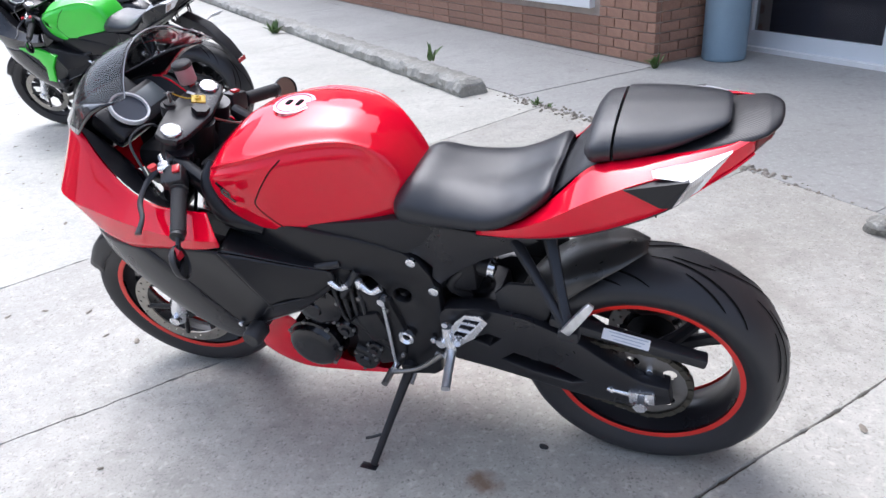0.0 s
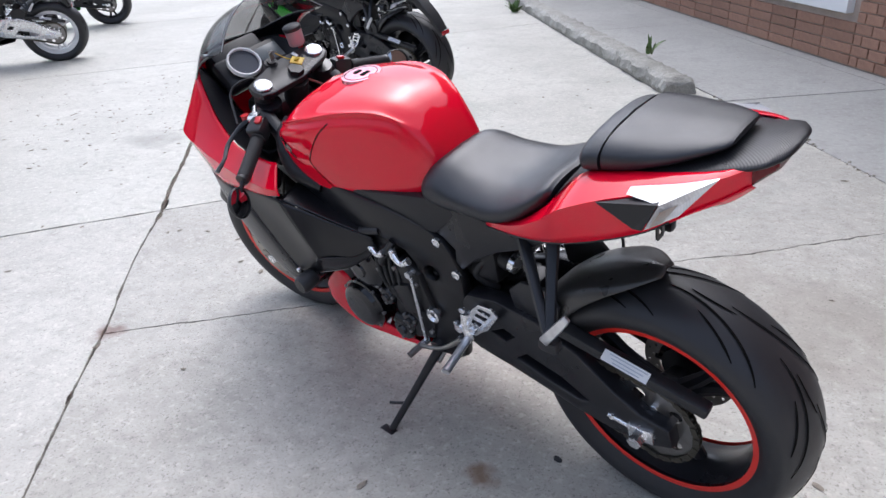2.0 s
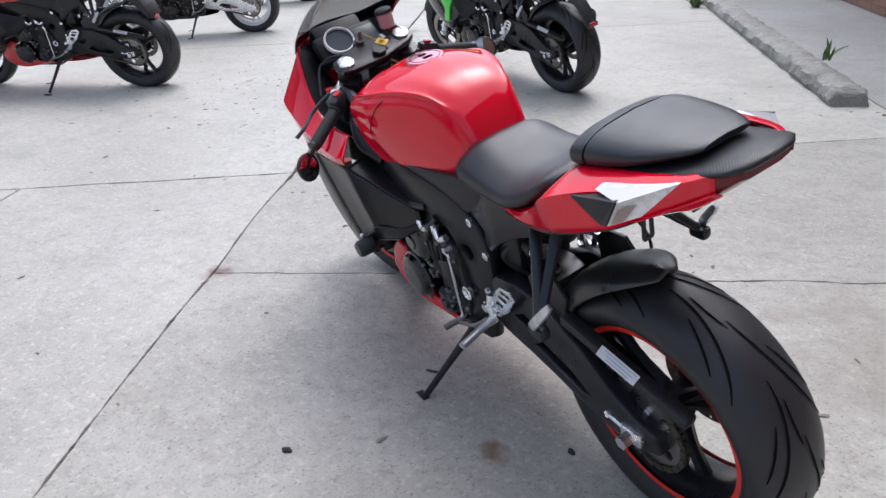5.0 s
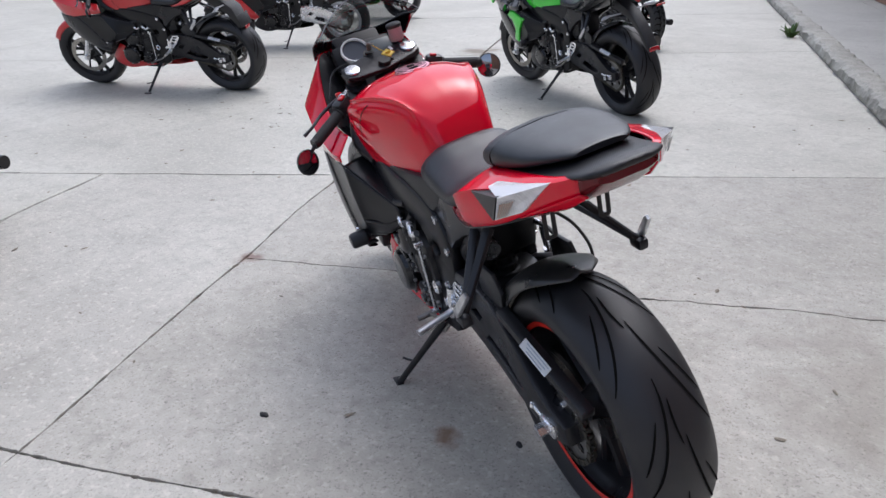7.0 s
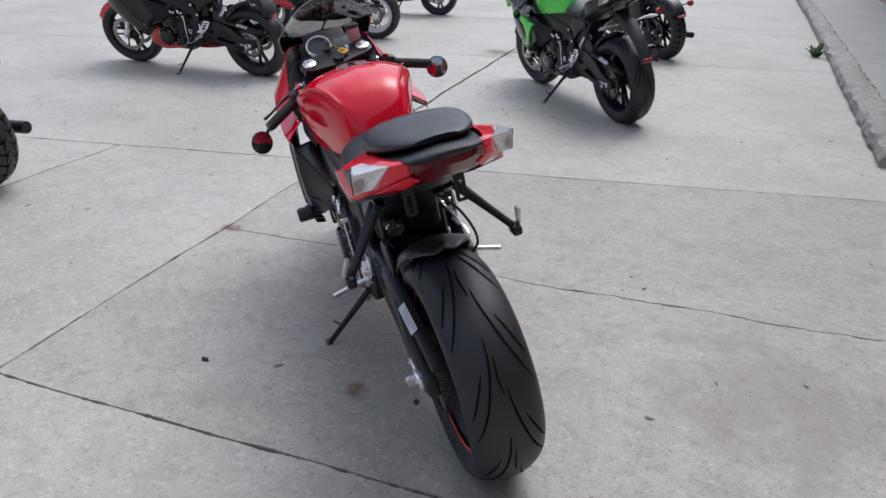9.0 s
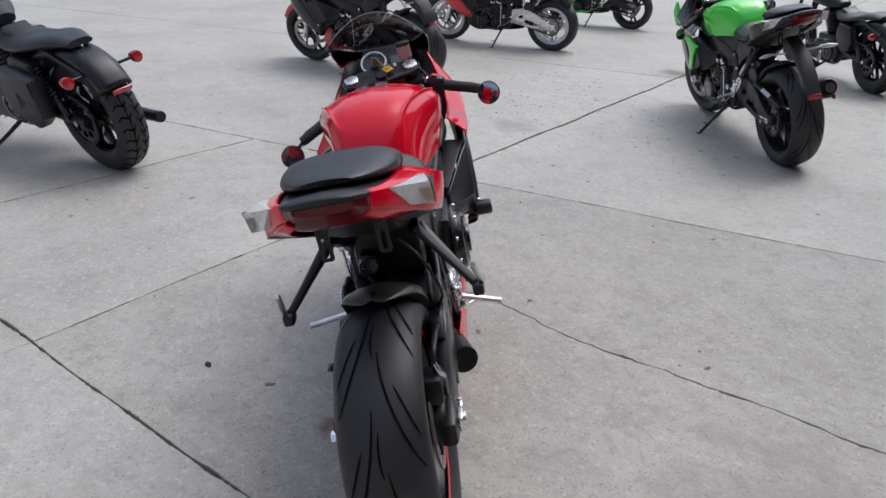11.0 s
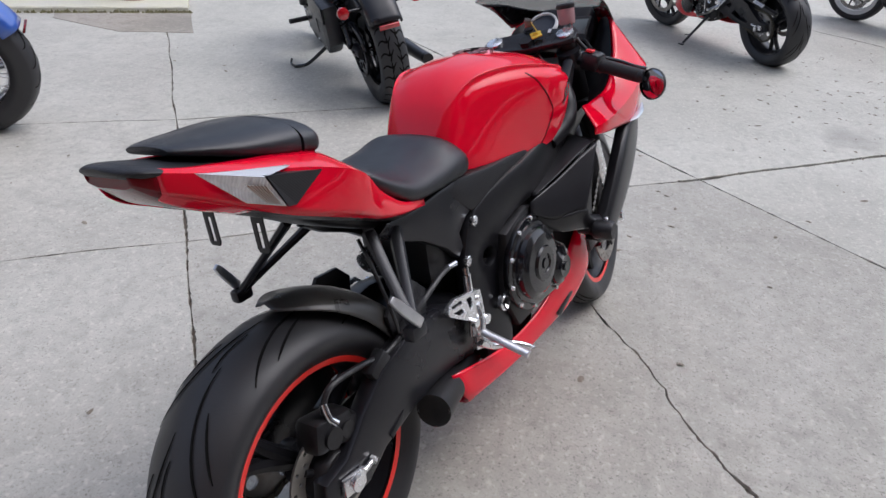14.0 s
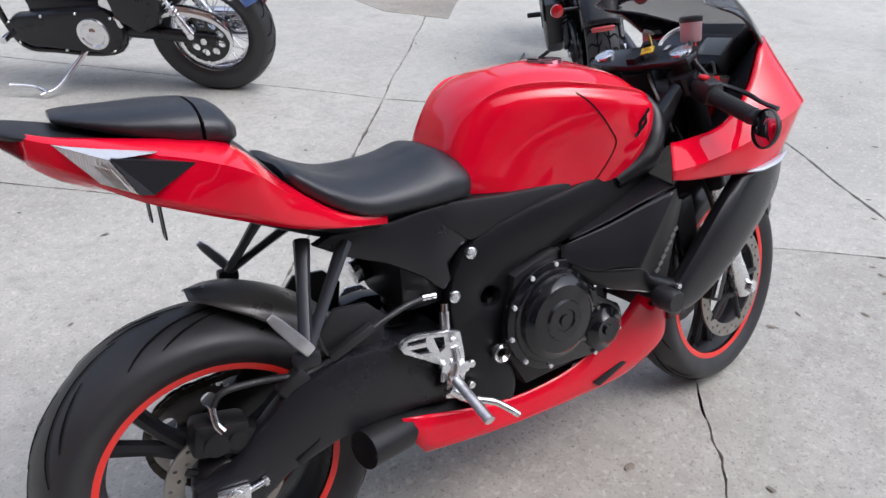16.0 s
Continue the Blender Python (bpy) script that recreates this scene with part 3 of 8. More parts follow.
# ---- motorcycles ----
def tyre(center, R, rim, half, parent, grooves=8, lift=0.0016, n=96, tread="sport"):
    """A tyre about the y axis, its tread groove shade painted by raised near-black ribbons."""
    w = half
    arc = []
    for k in range(15):
        a = radians(-76 + 152 * k / 14)
        arc.append((R - w * 0.62 + w * 0.62 * math.cos(a), w * math.sin(a) / math.sin(radians(76))))
    prof = [(rim - 0.004, -w * 0.74), (rim + 0.008, -w * 0.82), (rim + 0.02, -w * 0.94), (rim + 0.034, -w * 0.985)] + arc + [(rim + 0.034, w * 0.985), (rim + 0.02, w * 0.94), (rim + 0.008, w * 0.82), (rim - 0.004, w * 0.74)]
    ob = part("tyre", lathe(prof, center, n), RUBBER, parent, "black rubber tyre")
    bm = bmesh.new()

    def at(y, ang, up):
        s = max(-1.0, min(1.0, y / w * math.sin(radians(76))))
        r = R - w * 0.62 + (w * 0.62 + up) * math.sqrt(max(0.0, 1 - s * s))
        return Vector((center[0] + r * math.cos(ang), center[1] + y * (1 + up / w), center[2] + r * math.sin(ang)))

    for k in range(grooves):
        base = 2 * math.pi * k / grooves
        for side in (1, -1):
            b0 = base + (math.pi / grooves if side < 0 else 0)
            lines = []
            if tread == "sport":
                lines.append([(b0 + radians(46) * t, side * w * (0.10 + 0.74 * t ** 1.7), 0.0026) for t in np.linspace(0, 1, 16)])
                lines.append([(b0 + radians(14) + radians(20) * t, side * w * (0.40 + 0.44 * t), 0.0022) for t in np.linspace(0, 1, 9)])
                if side > 0:
                    lines.append([(b0 + radians(8) + radians(17) * t, w * 0.05 * math.sin(3 * t), 0.0022) for t in np.linspace(0, 1, 7)])
            elif tread == "block":
                lines.append([(b0 + radians(7) * t + radians(3) * math.sin(t * 6), side * w * (0.08 + 0.86 * t), 0.0050) for t in np.linspace(0, 1, 9)])
                lines.append([(b0 + radians(12) * t, side * w * (0.34 + 0.05 * math.sin(9 * t)), 0.0042) for t in np.linspace(0, 1, 5)])
            else:
                lines.append([(b0 + radians(15) * t + radians(5) * math.sin(t * 3), side * w * (0.06 + 0.80 * t), 0.0036) for t in np.linspace(0, 1, 9)])
                lines.append([(b0 + radians(9) * t, side * w * (0.10 + 0.04 * math.sin(9 * t)), 0.003) for t in np.linspace(0, 1, 5)])
            for line in lines:
                rows = []
                m = len(line) - 1
                for i, (ang, y, hw) in enumerate(line):
                    taper = hw * min(1.0, 0.35 + 3.0 * min(i, m - i) / m)
                    a2, y2 = line[min(i + 1, m)][:2]
                    a1, y1 = line[max(i - 1, 0)][:2]
                    da, dy = (a2 - a1) * R, y2 - y1
                    ln = math.hypot(da, dy)
                    rows.append([at(y + da / ln * e * taper, ang - dy / ln * e * taper / R, lift if e else lift * 0.3) for e in (-1, 0, 1)])
                add_grid(bm, rows)
    part("tread_groove", bm, GROOVE_BLACK, ob, "near-black ribbons on the rubber that paint the tread groove shade")
    return ob


def rim_wheel(center, R, rim, half, parent, material, name, spokes=3, stripe=None, m=None, tread="sport", grooves=8, fork=True, hub=0.045, flange=0.0):
    """A cast wheel: rim, spokes, hub and tyre about the y axis."""
    wheel = new(name)
    wheel.parent = parent
    if m is not None:
        wheel.matrix_local = m
    w = half * 0.74
    prof = [(rim + 0.004, -w), (rim + 0.004, -w + 0.006), (rim - 0.010, -w + 0.009), (rim - 0.016, -w * 0.55), (rim - 0.028, -w * 0.25), (rim - 0.030, w * 0.25), (rim - 0.016, w * 0.55), (rim - 0.010, w - 0.009), (rim + 0.004, w - 0.006), (rim + 0.004, w)]
    part("rim", lathe(prof, center, 72), material, wheel)
    if flange:
        for s in (-1, 1):
            part("rim_flange", lathe([(rim + 0.006, s * w), (rim + 0.004, s * (w + 0.003)), (rim - flange, s * (w - 0.004)), (rim - flange - 0.004, s * (w - 0.014)), (rim - 0.004, s * (w - 0.014))], center, 72, closed=True), material, wheel)
    bm = bmesh.new()
    lathe([(0.012, -hub), (hub * 0.75, -hub), (hub * 0.8, -hub * 0.6), (hub * 1.05, 0), (hub * 0.8, hub * 0.6), (hub * 0.75, hub), (0.012, hub)], center, 32, bm)
    part("hub", bm, material, wheel)
    for k in range(spokes):
        a = 2 * math.pi * k / spokes + 0.35
        bm = bmesh.new()
        for da in ((-0.2, 0.2) if fork else (0.0,)):
            p0 = Vector((math.cos(a + da * 0.3), 0, math.sin(a + da * 0.3))) * hub * 0.8
            p1 = Vector((math.cos(a + da * 0.7), 0, math.sin(a + da * 0.7))) * rim * 0.55
            p2 = Vector((math.cos(a + da), 0, math.sin(a + da))) * (rim - 0.024)
            c = Vector(center)
            sweep([c + p0, c + p1, c + p2], [0.021, 0.015, 0.017], 8, 8, bm)
        part("spoke", bm, material, wheel)
    if stripe:
        for s in (-1, 1):
            part("rim_stripe", lathe([(rim - 0.0110, s * (w + 0.0012)), (rim - 0.0030, s * (w + 0.0042)), (rim + 0.0080, s * (w + 0.0026)), (rim - 0.0030, s * (w - 0.001))], center, 72, closed=True), stripe, wheel, "thin red tape round the rim")
    tyre(center, R, rim, half, wheel, grooves, tread=tread)
    return wheel


def brake_disc(center, y, r0, r1, parent, name="brake_disc", holes=18, material=None):
    """A drilled disc at y on the wheel's axis, with its carrier."""
    hs = [ring_pts(0, 0, r0, 40)]
    for k in range(holes):
        for j in range(2):
            a = 2 * math.pi * (k + 0.5 * j) / holes
            r = r0 + (r1 - r0) * (0.32 + 0.38 * j)
            hs.append(ring_pts(r * math.cos(a), r * math.sin(a), 0.0042, 7))
    bm = plate(ring_pts(0, 0, r1, 72), y - 0.0025, y + 0.0025, hs)
    turned(bm, Matrix.Translation((center[0], center[1], center[2])))
    d = part(name, bm, material or DISC, parent, "drilled steel brake disc", sharp=30)
    bm = bmesh.new()
    for k in range(5):
        a = 2 * math.pi * k / 5
        rod(bm, (center[0] + 0.03 * math.cos(a), center[1] + y, center[2] + 0.03 * math.sin(a)), (center[0] + (r0 + 0.006) * math.cos(a), center[1] + y, center[2] + (r0 + 0.006) * math.sin(a)), 0.008, 8)
    lathe([(0.02, y - 0.005), (0.045, y - 0.005), (0.045, y + 0.005), (0.02, y + 0.005)], center, 28, bm)
    part("disc_carrier", bm, BLACK_DULL, d)
    return d


def bolt(bm, p, normal, r=0.008, h=0.006):
    n = Vector(normal).normalized()
    p = Vector(p)
    sweep([p - n * h * 0.5, p + n * h * 0.85, p + n * h, p + n * h * 1.01, p - n * h * 0.2], [r, r, r * 0.9, r * 0.62, r * 0.58], 14, bm=bm)
    return bm


def bolts(parent, spots, normal, r=0.008, material=None):
    for p in spots:
        bm = bmesh.new()
        part("bolt", bolt(bm, p, normal, r), material or SILVER, parent)


RA, FA = (0.0, 0.0, 0.308), (1.387, 0.0, 0.296)       # rear and front axle
STEER_AXIS = Vector((FA[0] - 1.114, 0, FA[2] - 0.932)).normalized() * -1


def steering(deg):
    return about(FA, STEER_AXIS, deg)


def chassis_side(parent, s, engine=True):
    """Frame spar and lower frame on one side."""
    out = [(1.090, 0.880), (1.050, 0.850), (1.005, 0.818), (0.965, 0.794), (0.920, 0.768), (0.865, 0.743), (0.800, 0.725), (0.733, 0.711), (0.660, 0.695), (0.590, 0.676), (0.540, 0.656), (0.505, 0.628), (0.482, 0.588), (0.468, 0.540), (0.470, 0.470), (0.485, 0.380), (0.495, 0.278),
           (0.515, 0.264), (0.588, 0.264), (0.603, 0.310), (0.606, 0.400), (0.600, 0.480), (0.608, 0.542), (0.632, 0.576), (0.680, 0.595), (0.740, 0.606), (0.825, 0.621), (0.890, 0.642), (0.955, 0.674), (1.015, 0.732), (1.062, 0.800), (1.102, 0.862)]

    def outer(x, z):
        return s * (0.128 + 0.035 * max(0.0, min(1.0, (x - 0.5) / 0.25)) - 0.022 * max(0.0, min(1.0, (x - 0.95) / 0.14)) + 0.02 * max(0, (0.45 - z) / 0.2))

    hole = ring_pts(0.563, 0.523, 0.021, 16)
    bm = plate(out, lambda x, z: outer(x, z) - s * 0.035, outer, [hole], bevel=0.011)
    return part("frame_spar", bm, BLACK_FRAME, parent, "black aluminium frame spar", sharp=35)


def mirror_disc(parent, end, out_dir, s, back):
    """A round bar-end mirror on a short stalk."""
    mir = new("bar_end_mirror")
    mir.parent = parent
    e = Vector(end)
    c = e + Vector(out_dir)
    bm = bmesh.new()
    disc_plate(bm, e, (e - Vector((1.1, 0, 0.85))), 0.017, 0.02, 16)
    sweep([e, e + (c - e) * 0.3 + Vector((0, s * 0.01, -0.008)), c + Vector((0.012, 0, 0.0))], 0.006, 8, 8, bm)
    part("stalk", bm, BLACK_PLASTIC, mir)
    n = Vector(back).normalized()
    bm = bmesh.new()
    u, v, n = frame_of(n)
    rows = []
    for r, h in ((0.0, 0.016), (0.018, 0.014), (0.033, 0.008), (0.0395, 0.0), (0.0400, -0.006), (0.0385, -0.008)):
        rows.append([c + (u * math.cos(a) + v * math.sin(a)) * r - n * h for a in (2 * math.pi * k / 32 for k in range(32))])
    add_grid(bm, rows, wrap=True)
    bmesh.ops.remove_doubles(bm, verts=bm.verts, dist=1e-6)
    part("housing", bm, BLACK_PLASTIC, mir)
    bm = bmesh.new()
    rows = []
    for r, h in ((0.0, 0.0085), (0.010, 0.0082), (0.020, 0.0073), (0.029, 0.0060), (0.0365, 0.0042), (0.0367, 0.001)):
        rows.append([c + (u * math.cos(a) + v * math.sin(a)) * r + n * h for a in (2 * math.pi * k / 32 for k in range(32))])
    add_grid(bm, rows, wrap=True)
    bmesh.ops.remove_doubles(bm, verts=bm.verts, dist=1e-6)
    bmesh.ops.recalc_face_normals(bm, faces=bm.faces)
    part("mirror_glass", bm, MIRROR, mir, "round mirror glass")
    return mir


def sport_tank(parent, paint):
    st = [
        (0.512, [(0.044, 0.746), (0.066, 0.754), (0.074, 0.772), (0.070, 0.792), (0.056, 0.810), (0.032, 0.818), (0, 0.820)]),
        (0.532, [(0.088, 0.738), (0.094, 0.763), (0.092, 0.798), (0.081, 0.832), (0.063, 0.850), (0.036, 0.856), (0, 0.858)]),
        (0.558, [(0.103, 0.734), (0.106, 0.766), (0.103, 0.811), (0.095, 0.856), (0.078, 0.883), (0.044, 0.891), (0, 0.893)]),
        (0.598, [(0.117, 0.731), (0.118, 0.769), (0.117, 0.826), (0.112, 0.880), (0.096, 0.912), (0.054, 0.923), (0, 0.926)]),
        (0.655, [(0.130, 0.727), (0.132, 0.771), (0.135, 0.836), (0.133, 0.893), (0.116, 0.929), (0.066, 0.944), (0, 0.950)]),
        (0.745, [(0.147, 0.720), (0.153, 0.771), (0.162, 0.839), (0.163, 0.894), (0.145, 0.927), (0.084, 0.949), (0, 0.961)]),
        (0.835, [(0.162, 0.712), (0.173, 0.768), (0.187, 0.839), (0.189, 0.884), (0.171, 0.911), (0.100, 0.939), (0, 0.955)]),
        (0.915, [(0.170, 0.732), (0.182, 0.776), (0.191, 0.832), (0.191, 0.869), (0.174, 0.892), (0.100, 0.923), (0, 0.938)]),
        (0.960, [(0.166, 0.776), (0.176, 0.801), (0.181, 0.830), (0.179, 0.857), (0.161, 0.874), (0.090, 0.901), (0, 0.913)]),
        (0.990, [(0.136, 0.802), (0.145, 0.816), (0.149, 0.831), (0.146, 0.846), (0.131, 0.859), (0.070, 0.880), (0, 0.889)]),
    ]
    # a firm shoulder line where the sides meet the top
    for k, (x, half) in enumerate(st):
        if 0.58 < x < 0.97:
            (ya, za), (y, z), (yb, zb) = half[3:6]
            grow = 0.004 * min(1.0, (x - 0.55) / 0.08, (1.0 - x) / 0.08)
            st[k] = (x, half[:4] + [(y + (ya - y) * 0.24, z + (za - z) * 0.24), (y + grow, z + grow), (y + (yb - y) * 0.16, z + (zb - z) * 0.16)] + half[5:])
    tank = part("fuel_tank", loft(st, 72, 56), paint, parent, "glossy red fuel tank", sharp=60)
    return tank


def seat_and_tail(parent, paint):
    st = [
        (0.556, [(0.060, 0.738), (0.078, 0.748), (0.078, 0.766), (0.050, 0.778), (0, 0.782)]),
        (0.535, [(0.104, 0.734), (0.124, 0.750), (0.121, 0.780), (0.076, 0.804), (0, 0.808)]),
        (0.490, [(0.114, 0.732), (0.137, 0.750), (0.132, 0.790), (0.080, 0.826), (0, 0.834)]),
        (0.420, [(0.118, 0.734), (0.142, 0.752), (0.135, 0.784), (0.080, 0.812), (0, 0.818)]),
        (0.320, [(0.122, 0.742), (0.148, 0.758), (0.142, 0.786), (0.084, 0.808), (0, 0.806)]),
        (0.250, [(0.120, 0.772), (0.144, 0.788), (0.139, 0.814), (0.080, 0.830), (0, 0.826)]),
        (0.200, [(0.108, 0.808), (0.129, 0.822), (0.125, 0.846), (0.070, 0.858), (0, 0.854)]),
        (0.182, [(0.088, 0.826), (0.110, 0.834), (0.106, 0.848), (0.060, 0.856), (0, 0.853)]),
    ]
    part("rider_seat", loft(st, 36, 22), VINYL, parent, "black vinyl rider seat")
    # passenger pad with its stitched front band
    st = [
        (0.120, [(0.070, 0.914), (0.094, 0.920), (0.096, 0.936), (0.060, 0.946), (0, 0.950)]),
        (0.102, [(0.098, 0.910), (0.120, 0.922), (0.118, 0.948), (0.074, 0.966), (0, 0.972)]),
        (0.068, [(0.100, 0.914), (0.122, 0.926), (0.120, 0.954), (0.076, 0.975), (0, 0.982)]),
    ]
    part("passenger_seat_band", loft(st, 14, 20), VINYL, parent, "black stitched front band of the passenger seat")
    st = [
        (0.062, [(0.104, 0.920), (0.121, 0.928), (0.121, 0.956), (0.084, 0.976), (0, 0.983)]),
        (0.020, [(0.104, 0.928), (0.119, 0.935), (0.119, 0.960), (0.082, 0.979), (0, 0.985)]),
        (-0.040, [(0.092, 0.944), (0.106, 0.949), (0.106, 0.966), (0.072, 0.981), (0, 0.987)]),
        (-0.090, [(0.068, 0.960), (0.083, 0.963), (0.083, 0.974), (0.056, 0.984), (0, 0.988)]),
        (-0.120, [(0.048, 0.969), (0.062, 0.971), (0.062, 0.979), (0.042, 0.985), (0, 0.988)]),
        (-0.130, [(0.040, 0.974), (0.050, 0.976), (0.050, 0.980), (0.034, 0.984), (0, 0.986)]),
    ]
    part("passenger_seat", loft(st, 26, 20), VINYL, parent, "black vinyl passenger seat")
    # carbon-look deck round the pad
    st = [
        (0.205, [(0.060, 0.790), (0.096, 0.800), (0.098, 0.808), (0.05, 0.814), (0, 0.816)]),
        (0.110, [(0.090, 0.885), (0.110, 0.896), (0.110, 0.906), (0.06, 0.916), (0, 0.920)]),
        (0.020, [(0.090, 0.902), (0.114, 0.919), (0.113, 0.926), (0.06, 0.934), (0, 0.938)]),
        (-0.100, [(0.074, 0.922), (0.098, 0.937), (0.096, 0.949), (0.05, 0.957), (0, 0.960)]),
        (-0.180, [(0.060, 0.951), (0.080, 0.960), (0.078, 0.968), (0.04, 0.976), (0, 0.979)]),
        (-0.200, [(0.048, 0.960), (0.064, 0.965), (0.062, 0.972), (0.035, 0.979), (0, 0.981)]),
        (-0.212, [(0.030, 0.966), (0.044, 0.969), (0.043, 0.974), (0.026, 0.979), (0, 0.981)]),
        (-0.217, [(0.012, 0.972), (0.020, 0.974), (0.020, 0.976), (0.012, 0.978), (0, 0.979)]),
    ]
    part("tail_deck", loft(st, 30, 16), CARBON, parent, "dark carbon-look tail deck")
    for s in (1, -1):
        dense = []
        for x, *corners in (
                (0.350, (0.120, 0.742), (0.128, 0.738), (0.128, 0.728), (0.118, 0.722)), (0.262, (0.128, 0.768), (0.148, 0.766), (0.150, 0.746), (0.120, 0.728)),
                (0.175, (0.118, 0.836), (0.172, 0.820), (0.168, 0.770), (0.106, 0.760)), (0.105, (0.116, 0.908), (0.200, 0.880), (0.184, 0.800), (0.096, 0.787)),
                (0.030, (0.116, 0.930), (0.184, 0.911), (0.182, 0.830), (0.094, 0.818)), (-0.040, (0.112, 0.942), (0.160, 0.928), (0.166, 0.859), (0.092, 0.848)),
                (-0.090, (0.106, 0.950), (0.136, 0.941), (0.136, 0.886), (0.088, 0.872)), (-0.140, (0.092, 0.958), (0.110, 0.952), (0.108, 0.914), (0.085, 0.896)),
                (-0.175, (0.066, 0.966), (0.077, 0.961), (0.077, 0.933), (0.062, 0.922)), (-0.203, (0.050, 0.967), (0.054, 0.961), (0.052, 0.954), (0.045, 0.950))):
            line = []
            for (y0, z0), (y1, z1) in zip(corners, corners[1:]):
                for f in np.linspace(0, 1, 6)[(1 if line else 0):]:
                    bow = 0.12 * math.hypot(y1 - y0, z1 - z0) * f * (1 - f)
                    line.append((x, s * (y0 + (y1 - y0) * f + bow), z0 + (z1 - z0) * f))
            dense.append(np.array(line))
        grid = np.stack([spline([d[j] for d in dense], 44) for j in range(len(dense[0]))], 1)
        k = int(np.argmin(np.abs(grid[:, 8, 0] + 0.172)))
        bm = bmesh.new()
        add_grid(bm, grid[:k + 1, :11])
        part("tail_panel", bm, paint, parent, sharp=24, mods=(("solid", 0.003 * s),))
        bm = bmesh.new()
        add_grid(bm, grid[k:, :11])
        part("tail_lens", bm, LENS_RED, parent, "dark red lens at the tail tip", sharp=24, mods=(("solid", 0.003 * s),))
        bm = bmesh.new()
        v = int(np.argmin(np.abs(grid[:, 10, 0] + 0.072)))
        add_grid(bm, grid[v:k + 1, 10:])
        part("tail_valance", bm, paint, parent, mods=(("solid", 0.003 * s),))
        bm = bmesh.new()
        add_grid(bm, grid[:v + 1, 10:])
        part("tail_underside", bm, BLACK_PLASTIC, parent, mods=(("solid", 0.003 * s),))


from mathutils.bvhtree import BVHTree


def tree_of(ob):
    return BVHTree.FromPolygons([v.co.copy() for v in ob.data.vertices], [tuple(p.vertices) for p in ob.data.polygons])


def cling(tree, pts, s, lift=0.001, default=0.15):
    """Brings (x, z) pairs onto a surface from the side s, or (x, y) pairs from above where s is 0."""
    out = []
    for a, b in pts:
        if s:
            hit = tree.ray_cast(Vector((a, s * 0.6, b)), Vector((0, -s, 0)))
            out.append(Vector((a, hit[0].y + s * lift if hit[0] else s * default, b)))
        else:
            hit = tree.ray_cast(Vector((a, b, 1.6)), Vector((0, 0, -1)))
            out.append(Vector((a, b, hit[0].z + lift if hit[0] else 0.95)))
    return out


def strip(bm, pts, half, across):
    """A thin ribbon along points."""
    rows = []
    for i, p in enumerate(pts):
        d = (pts[min(i + 1, len(pts) - 1)] - pts[max(i - 1, 0)]).normalized()
        w = d.cross(across).normalized() * half
        rows.append([p - w, p + w])
    add_grid(bm, rows)
    return bm


